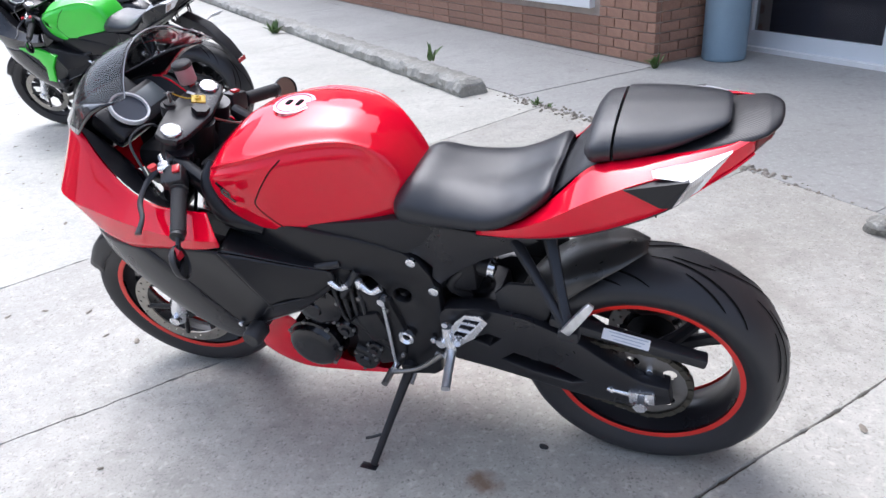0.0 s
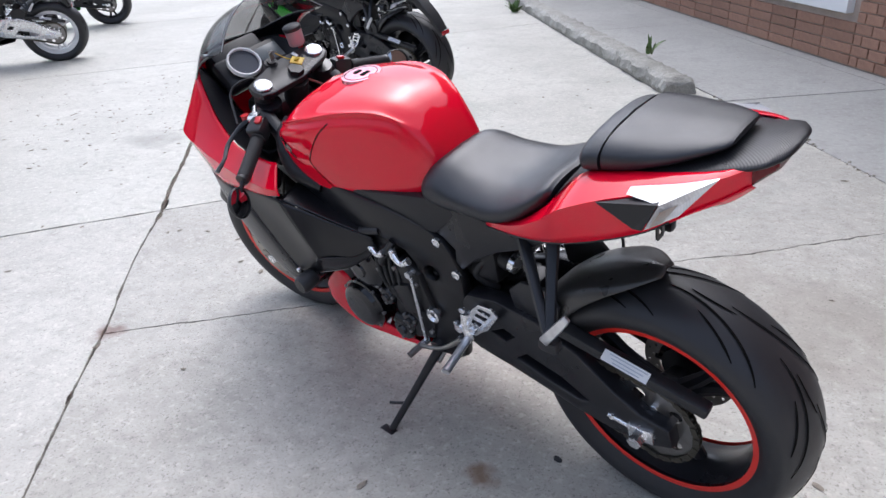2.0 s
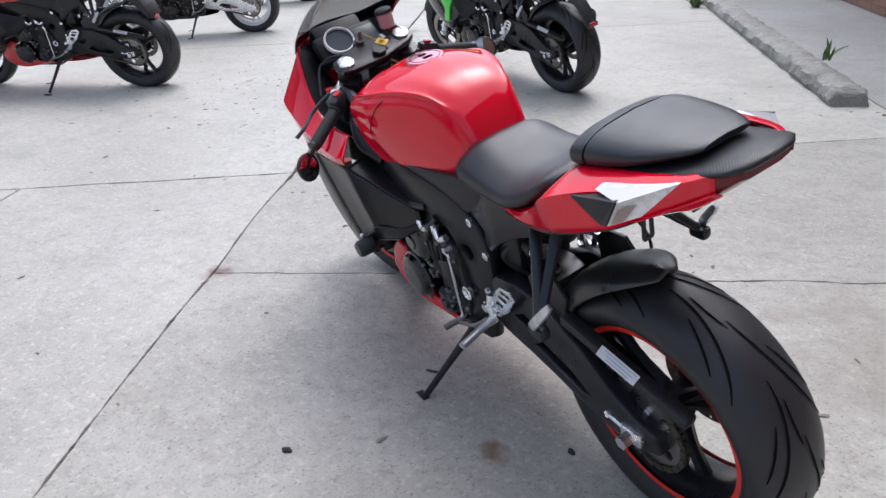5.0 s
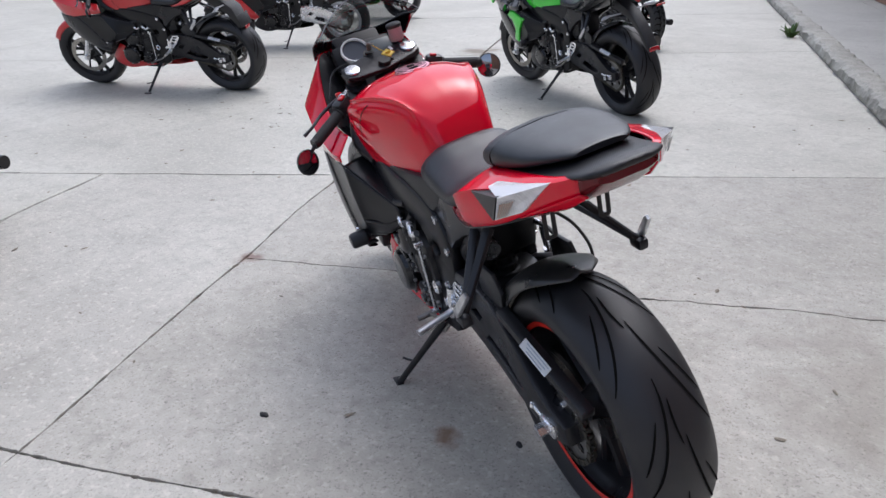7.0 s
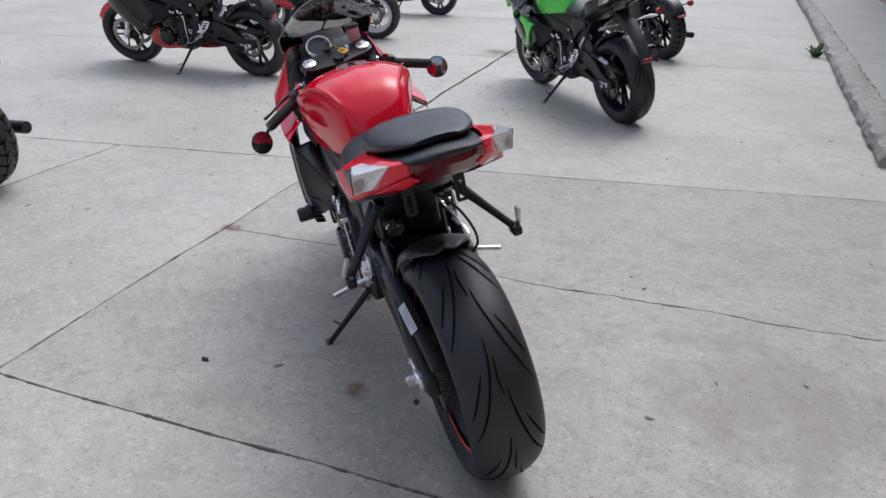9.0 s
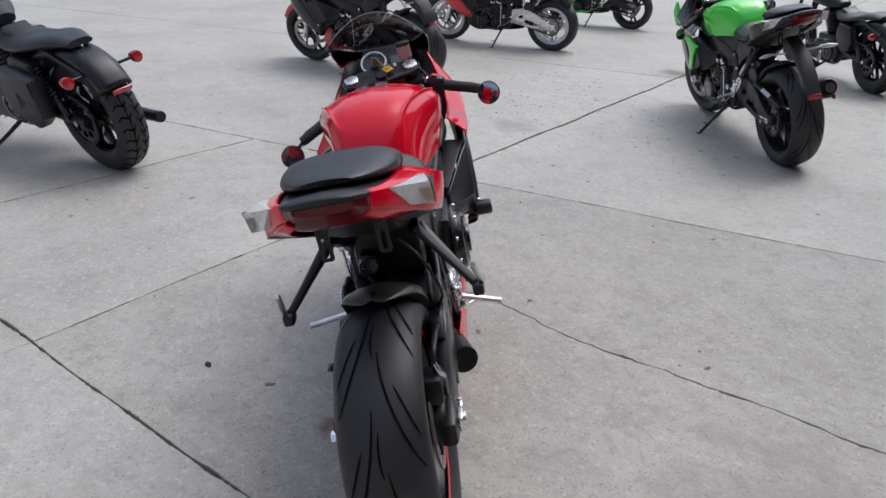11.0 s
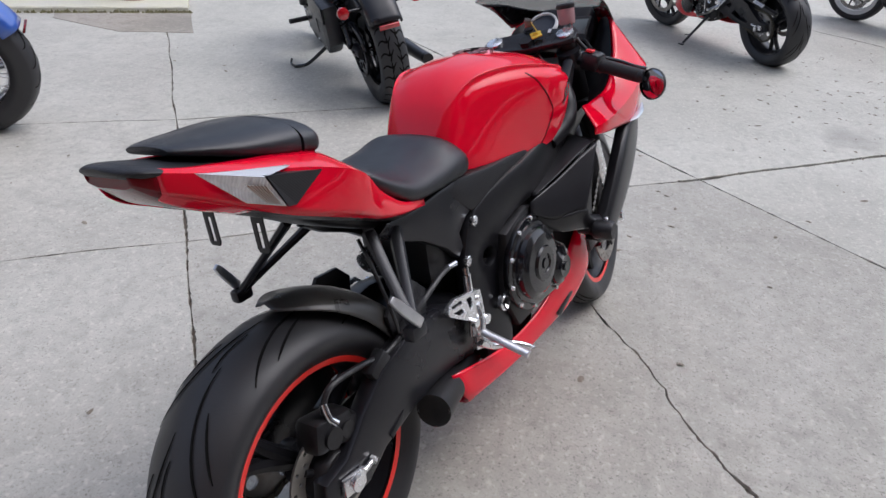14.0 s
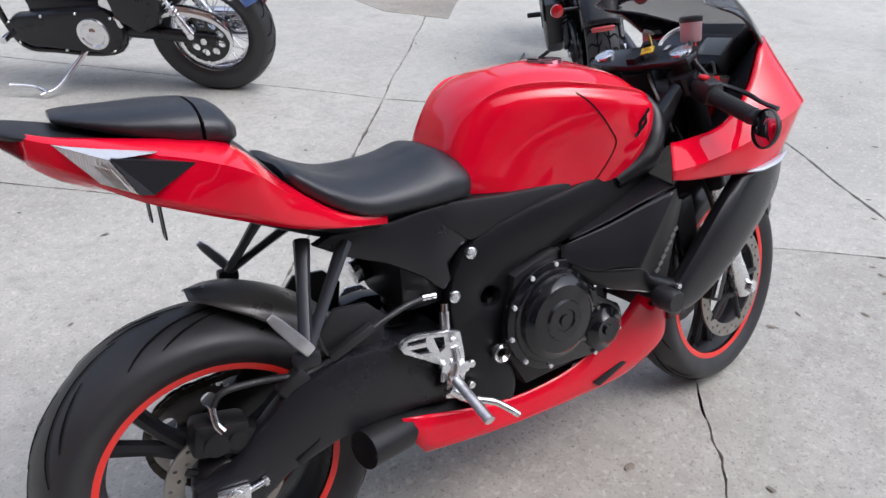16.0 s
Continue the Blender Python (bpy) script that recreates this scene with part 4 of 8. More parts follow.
def fairing(bike, paint, lower=None, blade=None):
    """Nose, side panels, screen and belly pan."""
    lower = lower or paint
    blade = blade or BLACK_SATIN
    for s in (1, -1):
        rows = [
            [(1.475, 0.0, 0.935), (1.535, 0.0, 0.82), (1.50, 0.0, 0.70)],
            [(1.425, 0.090, 0.945), (1.490, 0.120, 0.812), (1.45, 0.100, 0.690)],
            [(1.335, 0.150, 0.950), (1.405, 0.225, 0.808), (1.365, 0.205, 0.690)],
            [(1.255, 0.185, 0.855), (1.280, 0.252, 0.780), (1.25, 0.242, 0.676)],
            [(1.160, 0.200, 0.788), (1.140, 0.260, 0.748), (1.12, 0.252, 0.690)],
            [(1.050, 0.200, 0.772), (1.010, 0.262, 0.734), (1.00, 0.256, 0.704)],
            [(0.998, 0.196, 0.770), (0.944, 0.252, 0.730), (0.946, 0.250, 0.712)],
        ]
        rows = [[(a, s * b, c) for a, b, c in r] for r in rows]
        dense = []
        for r in rows:
            up, dn = np.linspace(r[0], r[1], 8), np.linspace(r[1], r[2], 7)[1:]
            dense.append(np.vstack([up, dn]))
        grid = np.stack([spline([d[j] for d in dense], 36) for j in range(len(dense[0]))], 1)
        bm = bmesh.new()
        add_grid(bm, grid)
        part("upper_fairing", bm, paint, bike, sharp=25, mods=(("solid", 0.004 * s),))
        # inner black cockpit lining
        rows = [[(p[0][0] - 0.005, p[0][1] * 0.99, p[0][2] - 0.002), (p[0][0] - 0.03, p[0][1] * 0.72, p[0][2] - 0.07), (p[0][0] - 0.05, p[0][1] * 0.5, p[0][2] - 0.16)] for p in rows[1:]]
        part("cockpit_lining", patch(rows, 20, 8), BLACK_SATIN, bike)
        # outer blade of the side fairing
        front = [(1.405, 0.205, 0.690), (1.360, 0.222, 0.590), (1.235, 0.236, 0.480), (1.100, 0.236, 0.398), (1.000, 0.226, 0.372)]
        back = [(1.205, 0.246, 0.680), (1.120, 0.254, 0.605), (1.035, 0.257, 0.515), (0.975, 0.254, 0.450), (0.940, 0.240, 0.418)]
        rows = [[(f[0], s * (f[1] - 0.02), f[2]), (f[0] * 0.6 + b[0] * 0.4, s * (0.006 + f[1] * 0.6 + b[1] * 0.4), f[2] * 0.6 + b[2] * 0.4), (b[0], s * b[1], b[2]), (b[0] - 0.008, s * (b[1] - 0.030), b[2] + 0.002)] for f, b in zip(front, back)]
        part("side_blade", patch(rows, 24, 14), blade, bike, "satin black side fairing blade", mods=(("solid", 0.004 * s),))
        # sunken duct panel behind it
        def mirrored(table):
            return [[(p, s * q, r) for p, q, r in line] for line in table]

        rows = mirrored([
            [(0.965, 0.246, 0.690), (0.908, 0.251, 0.612), (0.862, 0.250, 0.540)],
            [(0.900, 0.222, 0.664), (0.862, 0.227, 0.600), (0.828, 0.225, 0.540)],
            [(0.820, 0.197, 0.632), (0.792, 0.200, 0.585), (0.775, 0.198, 0.541)],
            [(0.720, 0.168, 0.602), (0.716, 0.170, 0.590), (0.716, 0.168, 0.575)],
        ])
        # left panel takes a deeper black, putting its darker shading into the colour
        part("duct_panel", patch(rows, 20, 14), BLACK_FRAME if s > 0 else BLACK_SATIN, bike, mods=(("solid", 0.004 * s),))
        if s > 0:
            rows = [
                [(1.205, 0.242, 0.682), (1.090, 0.243, 0.690), (0.966, 0.243, 0.692)],
                [(1.120, 0.250, 0.606), (1.010, 0.244, 0.612), (0.909, 0.248, 0.612)],
                [(1.035, 0.253, 0.516), (0.945, 0.246, 0.528), (0.863, 0.247, 0.540)],
                [(0.978, 0.251, 0.452), (0.925, 0.243, 0.478), (0.880, 0.235, 0.500)],
            ]
            part("side_infill", patch(rows, 20, 12), BLACK_FRAME, bike, mods=(("solid", 0.003),))
        rows = mirrored([
            [(0.965, 0.243, 0.693), (0.900, 0.219, 0.667), (0.820, 0.194, 0.635), (0.740, 0.171, 0.609)],
            [(0.972, 0.200, 0.698), (0.905, 0.190, 0.670), (0.828, 0.175, 0.638), (0.746, 0.160, 0.612)],
            [(0.985, 0.150, 0.700), (0.915, 0.150, 0.672), (0.838, 0.148, 0.640), (0.755, 0.140, 0.614)],
        ])
        # left cover likewise darkened by its paint to look less lit
        part("duct_cover", patch(rows, 12, 20), CARBON if s < 0 else BLACK_FRAME, bike, "black cover above the duct", mods=(("solid", 0.003 * s),))
        rows = mirrored([
            [(0.966, 0.245, 0.689), (0.909, 0.250, 0.611), (0.863, 0.249, 0.539)],
            [(0.990, 0.232, 0.660), (0.945, 0.234, 0.575), (0.905, 0.236, 0.505)],
            [(1.040, 0.200, 0.640), (1.010, 0.205, 0.540), (0.980, 0.215, 0.460)],
        ])
        part("duct_mouth", patch(rows, 12, 12), BLACK_DULL, bike)
        rows = mirrored([
            [(0.722, 0.166, 0.576), (0.778, 0.197, 0.542), (0.862, 0.249, 0.540), (0.905, 0.236, 0.507), (0.985, 0.232, 0.475)],
            [(0.730, 0.168, 0.550), (0.800, 0.202, 0.512), (0.878, 0.236, 0.500), (0.935, 0.242, 0.482), (1.000, 0.246, 0.455)],
            [(0.745, 0.160, 0.535), (0.815, 0.198, 0.492), (0.890, 0.222, 0.472), (0.960, 0.246, 0.452), (1.020, 0.240, 0.425)],
        ])
        part("duct_floor", patch(rows, 10, 26), BLACK_SATIN, bike, mods=(("solid", 0.003 * s),))
        bm = sweep([(0.985, s * 0.250, 0.448), (0.960, s * 0.249, 0.451), (0.890, s * 0.225, 0.471), (0.815, s * 0.201, 0.491)], 0.0017, 6, 20)
        part("edge_trim", bm, STEEL, bike, "thin bright edge trim")
        for k in range(7) if s < 0 else ():
            bm = bmesh.new()
            block(bm, (0.915 + 0.0085 * k, s * 0.2485, 0.520 + 0.0135 * k), (0.013, 0.003, 0.009), Matrix.Rotation(radians(-32), 3, "Y"), 0.001)
            part("duct_badge", bm, STEEL, bike, "worn grey lettering bar beside the duct")
        bm = bmesh.new()
        block(bm, (1.085, s * 0.180, 0.53), (0.06, 0.025, 0.22), Matrix.Rotation(radians(-16), 3, "Y"), 0.008)
        part("radiator_shroud", bm, BLACK_DULL, bike)
        bm = bmesh.new()
        bolt(bm, (0.972, s * 0.257, 0.470), (0, s, 0), 0.006)
        part("fairing_bolt", bm, SILVER, bike)
        # silver-blue paint graphic, added as a thin raised strip on the right only
        if s < 0:
            bm = sweep([(1.345, s * 0.236, 0.700), (1.29, s * 0.250, 0.690), (1.23, s * 0.255, 0.684), (1.18, s * 0.257, 0.686)], [0.003, 0.010, 0.011, 0.002], 8, 16, flatten=0.6)
            part("marker_lens", bm, PALE_BLUE, bike, "pale silver-blue paint graphic on the side fairing")
        # belly pan
        rows = [
            [(0.328, 0.148, 0.337), (0.342, 0.156, 0.288), (0.374, 0.148, 0.240), (0.392, 0.05, 0.216)],
            [(0.560, 0.152, 0.288), (0.560, 0.158, 0.252), (0.560, 0.148, 0.220), (0.560, 0.04, 0.190)],
            [(0.740, 0.160, 0.302), (0.750, 0.166, 0.258), (0.770, 0.150, 0.216), (0.780, 0.04, 0.184)],
            [(0.860, 0.170, 0.366), (0.890, 0.178, 0.296), (0.915, 0.156, 0.226), (0.920, 0.04, 0.190)],
            [(0.935, 0.175, 0.436), (0.985, 0.182, 0.352), (1.025, 0.158, 0.272), (1.020, 0.04, 0.215)],
            [(0.985, 0.170, 0.446), (1.035, 0.168, 0.376), (1.060, 0.135, 0.305), (1.055, 0.04, 0.245)],
        ]
        if s > 0:
            rows = [
                [(0.640, 0.150, 0.262), (0.642, 0.154, 0.258), (0.646, 0.146, 0.250), (0.650, 0.04, 0.222)],
                [(0.740, 0.154, 0.266), (0.750, 0.159, 0.252), (0.770, 0.149, 0.232), (0.780, 0.04, 0.200)],
                [(0.850, 0.158, 0.305), (0.885, 0.167, 0.268), (0.915, 0.155, 0.222), (0.920, 0.04, 0.190)],
                [(0.885, 0.165, 0.405), (0.955, 0.173, 0.335), (1.018, 0.156, 0.265), (1.020, 0.04, 0.215)],
                [(0.925, 0.166, 0.432), (1.000, 0.165, 0.362), (1.055, 0.135, 0.300), (1.055, 0.04, 0.245)],
            ]
        part("belly_pan", patch([[(a, s * b, c) for a, b, c in r] for r in rows], 28, 14), lower, bike, mods=(("solid", 0.003 * s),))
        if s < 0:
            bm = plate([(0.80, 0.252), (0.925, 0.298), (0.935, 0.284), (0.815, 0.238)], s * 0.160, s * 0.1795, bevel=0.002)
            part("belly_vent", bm, BLACK_DULL, bike, "dark vent slot in the belly pan")
    # screen
    rows = []
    for k in range(-6, 7):
        f = k / 6
        g = f * f
        base = Vector((1.485 - 0.165 * g, 0.170 * f, 0.934 + 0.012 * g))
        top = Vector((1.165 - 0.045 * g, 0.168 * f, 1.132 - 0.085 * g))
        midp = Vector((1.345 - 0.115 * g, 0.178 * f, 1.062 - 0.052 * g))
        rows.append([base, midp, top])
    clear, dark = bmesh.new(), bmesh.new()
    dense = [spline(r, 19) for r in rows]
    grid = np.stack([spline([d[j] for d in dense], 37) for j in range(19)], 1)

    def along_rib(i, lo, hi, count):
        at = np.linspace(lo, hi, count)
        return np.stack([np.interp(at, np.arange(19), grid[i, :, k]) for k in range(3)], 1)

    cuts = [3 + 12 * (abs(i - 18) / 18) ** 5 for i in range(37)]
    add_grid(dark, np.stack([along_rib(i, 0, cuts[i], 8) for i in range(37)]))
    add_grid(clear, np.stack([along_rib(i, cuts[i], 18, 14) for i in range(37)]))
    part("screen", clear, SCREEN, bike, "smoked transparent windscreen", mods=(("solid", 0.003),)).visible_shadow = False
    part("screen_border", dark, BLACK_GLOSS, bike, mods=(("solid", 0.004),))
    part("screen_edge", sweep(grid[:, -1], 0.0013, 6), SCREEN_EDGE, bike, "pale edge of the screen")


def cockpit(bike):
    """Gauges, steering head, bars, levers and mirrors."""
    # dash
    bm = bmesh.new()
    rot = Matrix.Rotation(radians(-42), 3, "Y")
    block(bm, (1.300, 0.0, 0.918), (0.10, 0.215, 0.05), rot, 0.014)
    block(bm, (1.360, 0.0, 0.92), (0.12, 0.17, 0.08), rot, 0.014)
    part("dash_housing", bm, BLACK_SATIN, bike)
    n = Vector((-0.66, 0, 0.75)).normalized()
    u, v, n = frame_of(n)
    c = Vector((1.276, 0.036, 0.944))
    bm = bmesh.new()
    disc_plate(bm, c, n, 0.043, 0.010, 40)
    gauge = part("tachometer", bm, GAUGE_GLASS, bike, "round dark tachometer")
    bm = bmesh.new()
    rows = [[c + n * h + (u * math.cos(a) + v * math.sin(a)) * r for a in (2 * math.pi * k / 48 for k in range(48))] for r, h in ((0.0405, -0.004), (0.0485, 0.0), (0.0488, 0.009), (0.0472, 0.0130), (0.0428, 0.0125), (0.0415, 0.006))]
    add_grid(bm, rows, wrap=True)
    part("bezel", bm, PALE_RING, gauge, "bright bezel ring")
    bm = bmesh.new()
    block(bm, (1.288, -0.062, 0.938), (0.055, 0.075, 0.006), Matrix.Rotation(radians(-41), 3, "Y"), 0.002)
    part("display", bm, LCD, bike, "grey display panel")
    # steered parts
    head = new("steering_head")
    head.parent = bike
    head.matrix_local = steering(9.5)
    top, low = Vector((1.114, 0, 0.932)), Vector(FA)
    d = (low - top).normalized()
    for s in (1, -1):
        o = Vector((0, s * 0.104, 0))
        bm = bmesh.new()
        rod(bm, top + o, top + o + d * 0.36, 0.0265, 20)
        part("fork_tube", bm, BLACK_DULL, head)
        bm = bmesh.new()
        sweep([top + o + d * 0.34, top + o + d * 0.37, top + o + d * 0.60, low + o * 1.0 - d * 0.02, low + o + d * 0.03], [0.025, 0.021, 0.021, 0.027, 0.022], 18, bm=bm)
        part("fork_leg", bm, SILVER, head, "silver fork leg")
        bm = bmesh.new()
        sweep([top + o - d * 0.004, top + o - d * 0.010, top + o - d * 0.0125], [0.0245, 0.0240, 0.019], 28, bm=bm)
        part("fork_cap", bm, SILVER, head, "silver fork cap")
        # front caliper and disc
        brake_disc(FA, s * 0.078, 0.118, 0.153, head, "front_disc", 20)
        bm = bmesh.new()
        block(bm, (FA[0] - 0.115, s * 0.088, FA[2] + 0.055), (0.062, 0.055, 0.125), Matrix.Rotation(radians(25), 3, "Y"), 0.012)
        block(bm, (FA[0] - 0.128, s * 0.105, FA[2] + 0.050), (0.030, 0.022, 0.095), Matrix.Rotation(radians(25), 3, "Y"), 0.008)
        cal = part("brake_caliper", bm, BLACK_DULL, head)
        bm = bmesh.new()
        block(bm, (FA[0] - 0.132, s * 0.1175, FA[2] + 0.050), (0.014, 0.003, 0.085), Matrix.Rotation(radians(25), 3, "Y"), 0.001)
        part("caliper_badge", bm, SILVER, cal, "bright lettering bar on the caliper")
        bm = bmesh.new()
        sweep([(FA[0] - 0.13, s * 0.10, FA[2] + 0.12), (1.22, s * 0.12, 0.55), (1.16, s * 0.09, 0.70), (1.12, s * 0.05, 0.82)], 0.005, 8, 20, bm)
        part("brake_hose", bm, BLACK_PLASTIC, head)
        bm = bmesh.new()
        rod(bm, (FA[0], s * 0.06, FA[2]), (FA[0], s * 0.142, FA[2]), 0.016, 16)
        part("axle_end", bm, SILVER, head)
        # clip-on bar
        a, b = Vector((1.118, s * 0.108, 0.872)), Vector((1.045, 0.322, 0.800)) if s > 0 else Vector((1.050, -0.308, 0.806))
        e = (b - a)
        bm = bmesh.new()
        rod(bm, a - d * 0.022, a + d * 0.022, 0.034, 20)
        rod(bm, a, a + e * 0.55, 0.0112, 12)
        part("clip_on", bm, BLACK_SATIN, head)
        bm = bmesh.new()
        ribs = [a + e * t for t in np.linspace(0.45, 0.985, 40)]
        sweep(ribs, [0.0172 + (0.0010 if i % 2 else 0) + (0.004 if i < 2 else 0) for i in range(40)], 18, bm=bm)
        part("grip", bm, GRIP, head, "ribbed black rubber grip")
        bm = bmesh.new()
        q = a + e * 0.33
        rot = e.to_track_quat("Y", "Z").to_matrix()
        block(bm, q + Vector((0.004, 0, 0.004)), (0.046, 0.058, 0.052), rot, 0.012)
        block(bm, q + Vector((0.030, 0, -0.002)), (0.030, 0.036, 0.034), rot, 0.008)
        sw = part("switch_housing", bm, BLACK_PLASTIC, head)
        bm = bmesh.new()
        block(bm, q + Vector((-0.006, 0, 0.033)), (0.018, 0.022, 0.008), rot, 0.003)
        part("switch", bm, RED_PLAIN, sw, "small red switch")
        # lever
        p0 = a + e * 0.22 + Vector((0.062, 0, 0.004))
        bm = bmesh.new()
        sweep([p0, p0 + e * 0.16 + Vector((0.026, 0, -0.002)), p0 + e * 0.38 + Vector((0.042, 0, -0.004)), p0 + e * 0.58 + Vector((0.034, 0, -0.004)), p0 + e * 0.76 + Vector((0.044, 0, -0.006))], [0.011, 0.0085, 0.0075, 0.0065, 0.0085], 10, 24, bm, flatten=0.7)
        lev = part("lever", bm, BLACK_SATIN if s > 0 else BLACK_SATIN, head, "slim dark lever")
        bm = bmesh.new()
        disc_plate(bm, p0 + Vector((0.006, 0, 0.008)), (0, 0, 1), 0.011, 0.012, 16)
        part("lever_adjuster", bm, RED_PLAIN, lev, "red lever adjuster")
        bm = bmesh.new()
        block(bm, a + e * 0.19 + Vector((0.036, 0, 0.004)), (0.034, 0.030, 0.030), rot, 0.008)
        rod(bm, a + e * 0.19 + Vector((0.036, 0, 0.004)), a + e * 0.05 + Vector((0.050, 0, 0.008)), 0.008, 10)
        part("lever_clamp", bm, SILVER, head)
        end = a + e * 0.99
        mirror_disc(head, end, (-0.012, s * 0.052, -0.040) if s > 0 else (-0.012, s * 0.034, -0.022), s, (-0.92, -0.32, 0.10) if s > 0 else (-0.86, 0.46, 0.20))
    # top clamp
    out = [(1.150, 0.128), (1.128, 0.138), (1.095, 0.132), (1.082, 0.104), (1.075, 0.05), (1.068, 0.0), (1.075, -0.05), (1.082, -0.104), (1.095, -0.132), (1.128, -0.138), (1.150, -0.128), (1.158, -0.09), (1.165, -0.04), (1.168, 0.0), (1.165, 0.04), (1.158, 0.09)]
    bm = plate(out, 0, 0.018, bevel=0.004)
    ang = math.atan2(-d.x, -d.z) * 0 + math.asin(d.x)
    turned(bm, Matrix.Translation((1.114, 0, 0.916)) @ Matrix.Rotation(-ang, 4, "Y") @ Matrix.Rotation(radians(90), 4, "X") @ Matrix.Translation((-1.114, 0, 0)))
    clampob = part("top_clamp", bm, BLACK_SATIN, head, "black top clamp")
    bm = bmesh.new()
    rod(bm, (1.092, 0, 0.920), (1.084, 0, 0.938), 0.022, 6)
    part("stem_nut", bm, BLACK_DULL, clampob)
    bm = bmesh.new()
    block(bm, (1.135, -0.055, 0.9475), (0.020, 0.010, 0.001), Matrix.Rotation(radians(-24), 3, "Y"))
    part("clamp_mark", bm, WHITE, clampob, "small white mark")
    bm = bmesh.new()
    rod(bm, (1.170, 0.012, 0.930), (1.160, 0.012, 0.956), 0.019, 20)
    rod(bm, (1.165, 0.012, 0.944), (1.155, 0.012, 0.962), 0.013, 16)
    part("ignition_lock", bm, BLACK_PLASTIC, head)
    bm = bmesh.new()
    block(bm, (1.150, 0.010, 0.975), (0.004, 0.020, 0.022), Matrix.Rotation(radians(20), 3, "Z"), 0.001)
    sweep([(1.150 + 0.010 * math.cos(a), 0.004 + 0.012 * math.sin(a), 0.984 + 0.006 * math.sin(a)) for a in np.linspace(0, 6.28, 20)], 0.0012, 6, bm=bm)
    part("key", bm, STEEL, head)
    bm = bmesh.new()
    sweep([(1.145, 0.0, 0.978), (1.13, -0.018, 0.955), (1.108, -0.028, 0.947)], 0.0016, 6, 12, bm)
    block(bm, (1.100, -0.026, 0.9455), (0.034, 0.030, 0.004), Matrix.Rotation(radians(-22), 3, "Y") @ Matrix.Rotation(radians(25), 3, "Z"), 0.0015)
    lathe([(0.004, 0.0), (0.008, 0.0), (0.008, 0.004), (0.004, 0.004)], (1.100, -0.026, 0.948), 14, bm, axis="z")
    part("key_tag", bm, YELLOW, head, "yellow paper key tag")
    # front brake cup
    cup = new("brake_fluid_cup")
    cup.parent = head
    bm = bmesh.new()
    lathe([(0.0, 0.0), (0.020, 0.0), (0.023, 0.004), (0.024, 0.044), (0.0, 0.044)], (1.160, -0.100, 0.955), 24, bm, axis="z")
    part("cup", bm, BRAKE_FLUID, cup, "cloudy reddish fluid cup")
    bm = bmesh.new()
    lathe([(0.0, 0.057), (0.022, 0.056), (0.0255, 0.053), (0.026, 0.046), (0.025, 0.043), (0.0, 0.043)], (1.160, -0.100, 0.955), 28, bm, axis="z")
    part("lid", bm, BLACK_PLASTIC, cup)
    bm = bmesh.new()
    block(bm, (1.160, -0.108, 0.925), (0.012, 0.010, 0.075), None, 0.003)
    part("bracket", bm, RED_PLAIN, cup, "red cup bracket")
    bm = bmesh.new()
    sweep([(1.14, -0.11, 0.955), (1.12, -0.13, 0.92), (1.14, -0.15, 0.88)], 0.006, 8, 12, bm)
    part("fluid_hose", bm, BLACK_PLASTIC, cup)
    for k, line in enumerate(([(1.165, 0.19, 0.868), (1.215, 0.13, 0.93), (1.19, 0.06, 0.93), (1.16, 0.05, 0.85)], [(1.16, -0.16, 0.88), (1.20, -0.12, 0.90), (1.17, -0.05, 0.80), (1.15, 0.0, 0.70)],
                              [(1.10, -0.02, 0.90), (1.06, -0.08, 0.84), (1.03, -0.11, 0.83), (1.05, -0.12, 0.77)])):
        part("control_cable", sweep(line, 0.0035, 7, 22), BLACK_PLASTIC if k < 2 else STEEL, head)
    # lower clamp and headstock
    bm = bmesh.new()
    block(bm, top + d * 0.22, (0.07, 0.27, 0.045), Matrix.Rotation(-ang, 3, "Y"), 0.012)
    part("lower_clamp", bm, BLACK_DULL, head)
    bm = bmesh.new()
    rod(bm, top + d * 0.03 - Vector((0.03, 0, 0)), top + d * 0.24 - Vector((0.03, 0, 0)), 0.034, 20)
    block(bm, (1.02, 0, 0.79), (0.10, 0.20, 0.10), None, 0.02)
    block(bm, (1.20, 0, 0.80), (0.16, 0.16, 0.12), None, 0.03)
    part("headstock", bm, BLACK_DULL, bike)
    # front mudguard
    rows = []
    for k in range(9):
        a = radians(30 + 110 * k / 8)
        rr = 0.318
        rows.append([(FA[0] + (rr - 0.055) * math.cos(a), -0.066, FA[2] + (rr - 0.055) * math.sin(a)), (FA[0] + (rr - 0.006) * math.cos(a), -0.050, FA[2] + (rr - 0.006) * math.sin(a)), (FA[0] + rr * math.cos(a), 0, FA[2] + rr * math.sin(a)), (FA[0] + (rr - 0.006) * math.cos(a), 0.050, FA[2] + (rr - 0.006) * math.sin(a)), (FA[0] + (rr - 0.055) * math.cos(a), 0.066, FA[2] + (rr - 0.055) * math.sin(a))])
    part("front_mudguard", patch(rows, 24, 14), BLACK_SATIN, head, mods=(("solid", 0.003),))


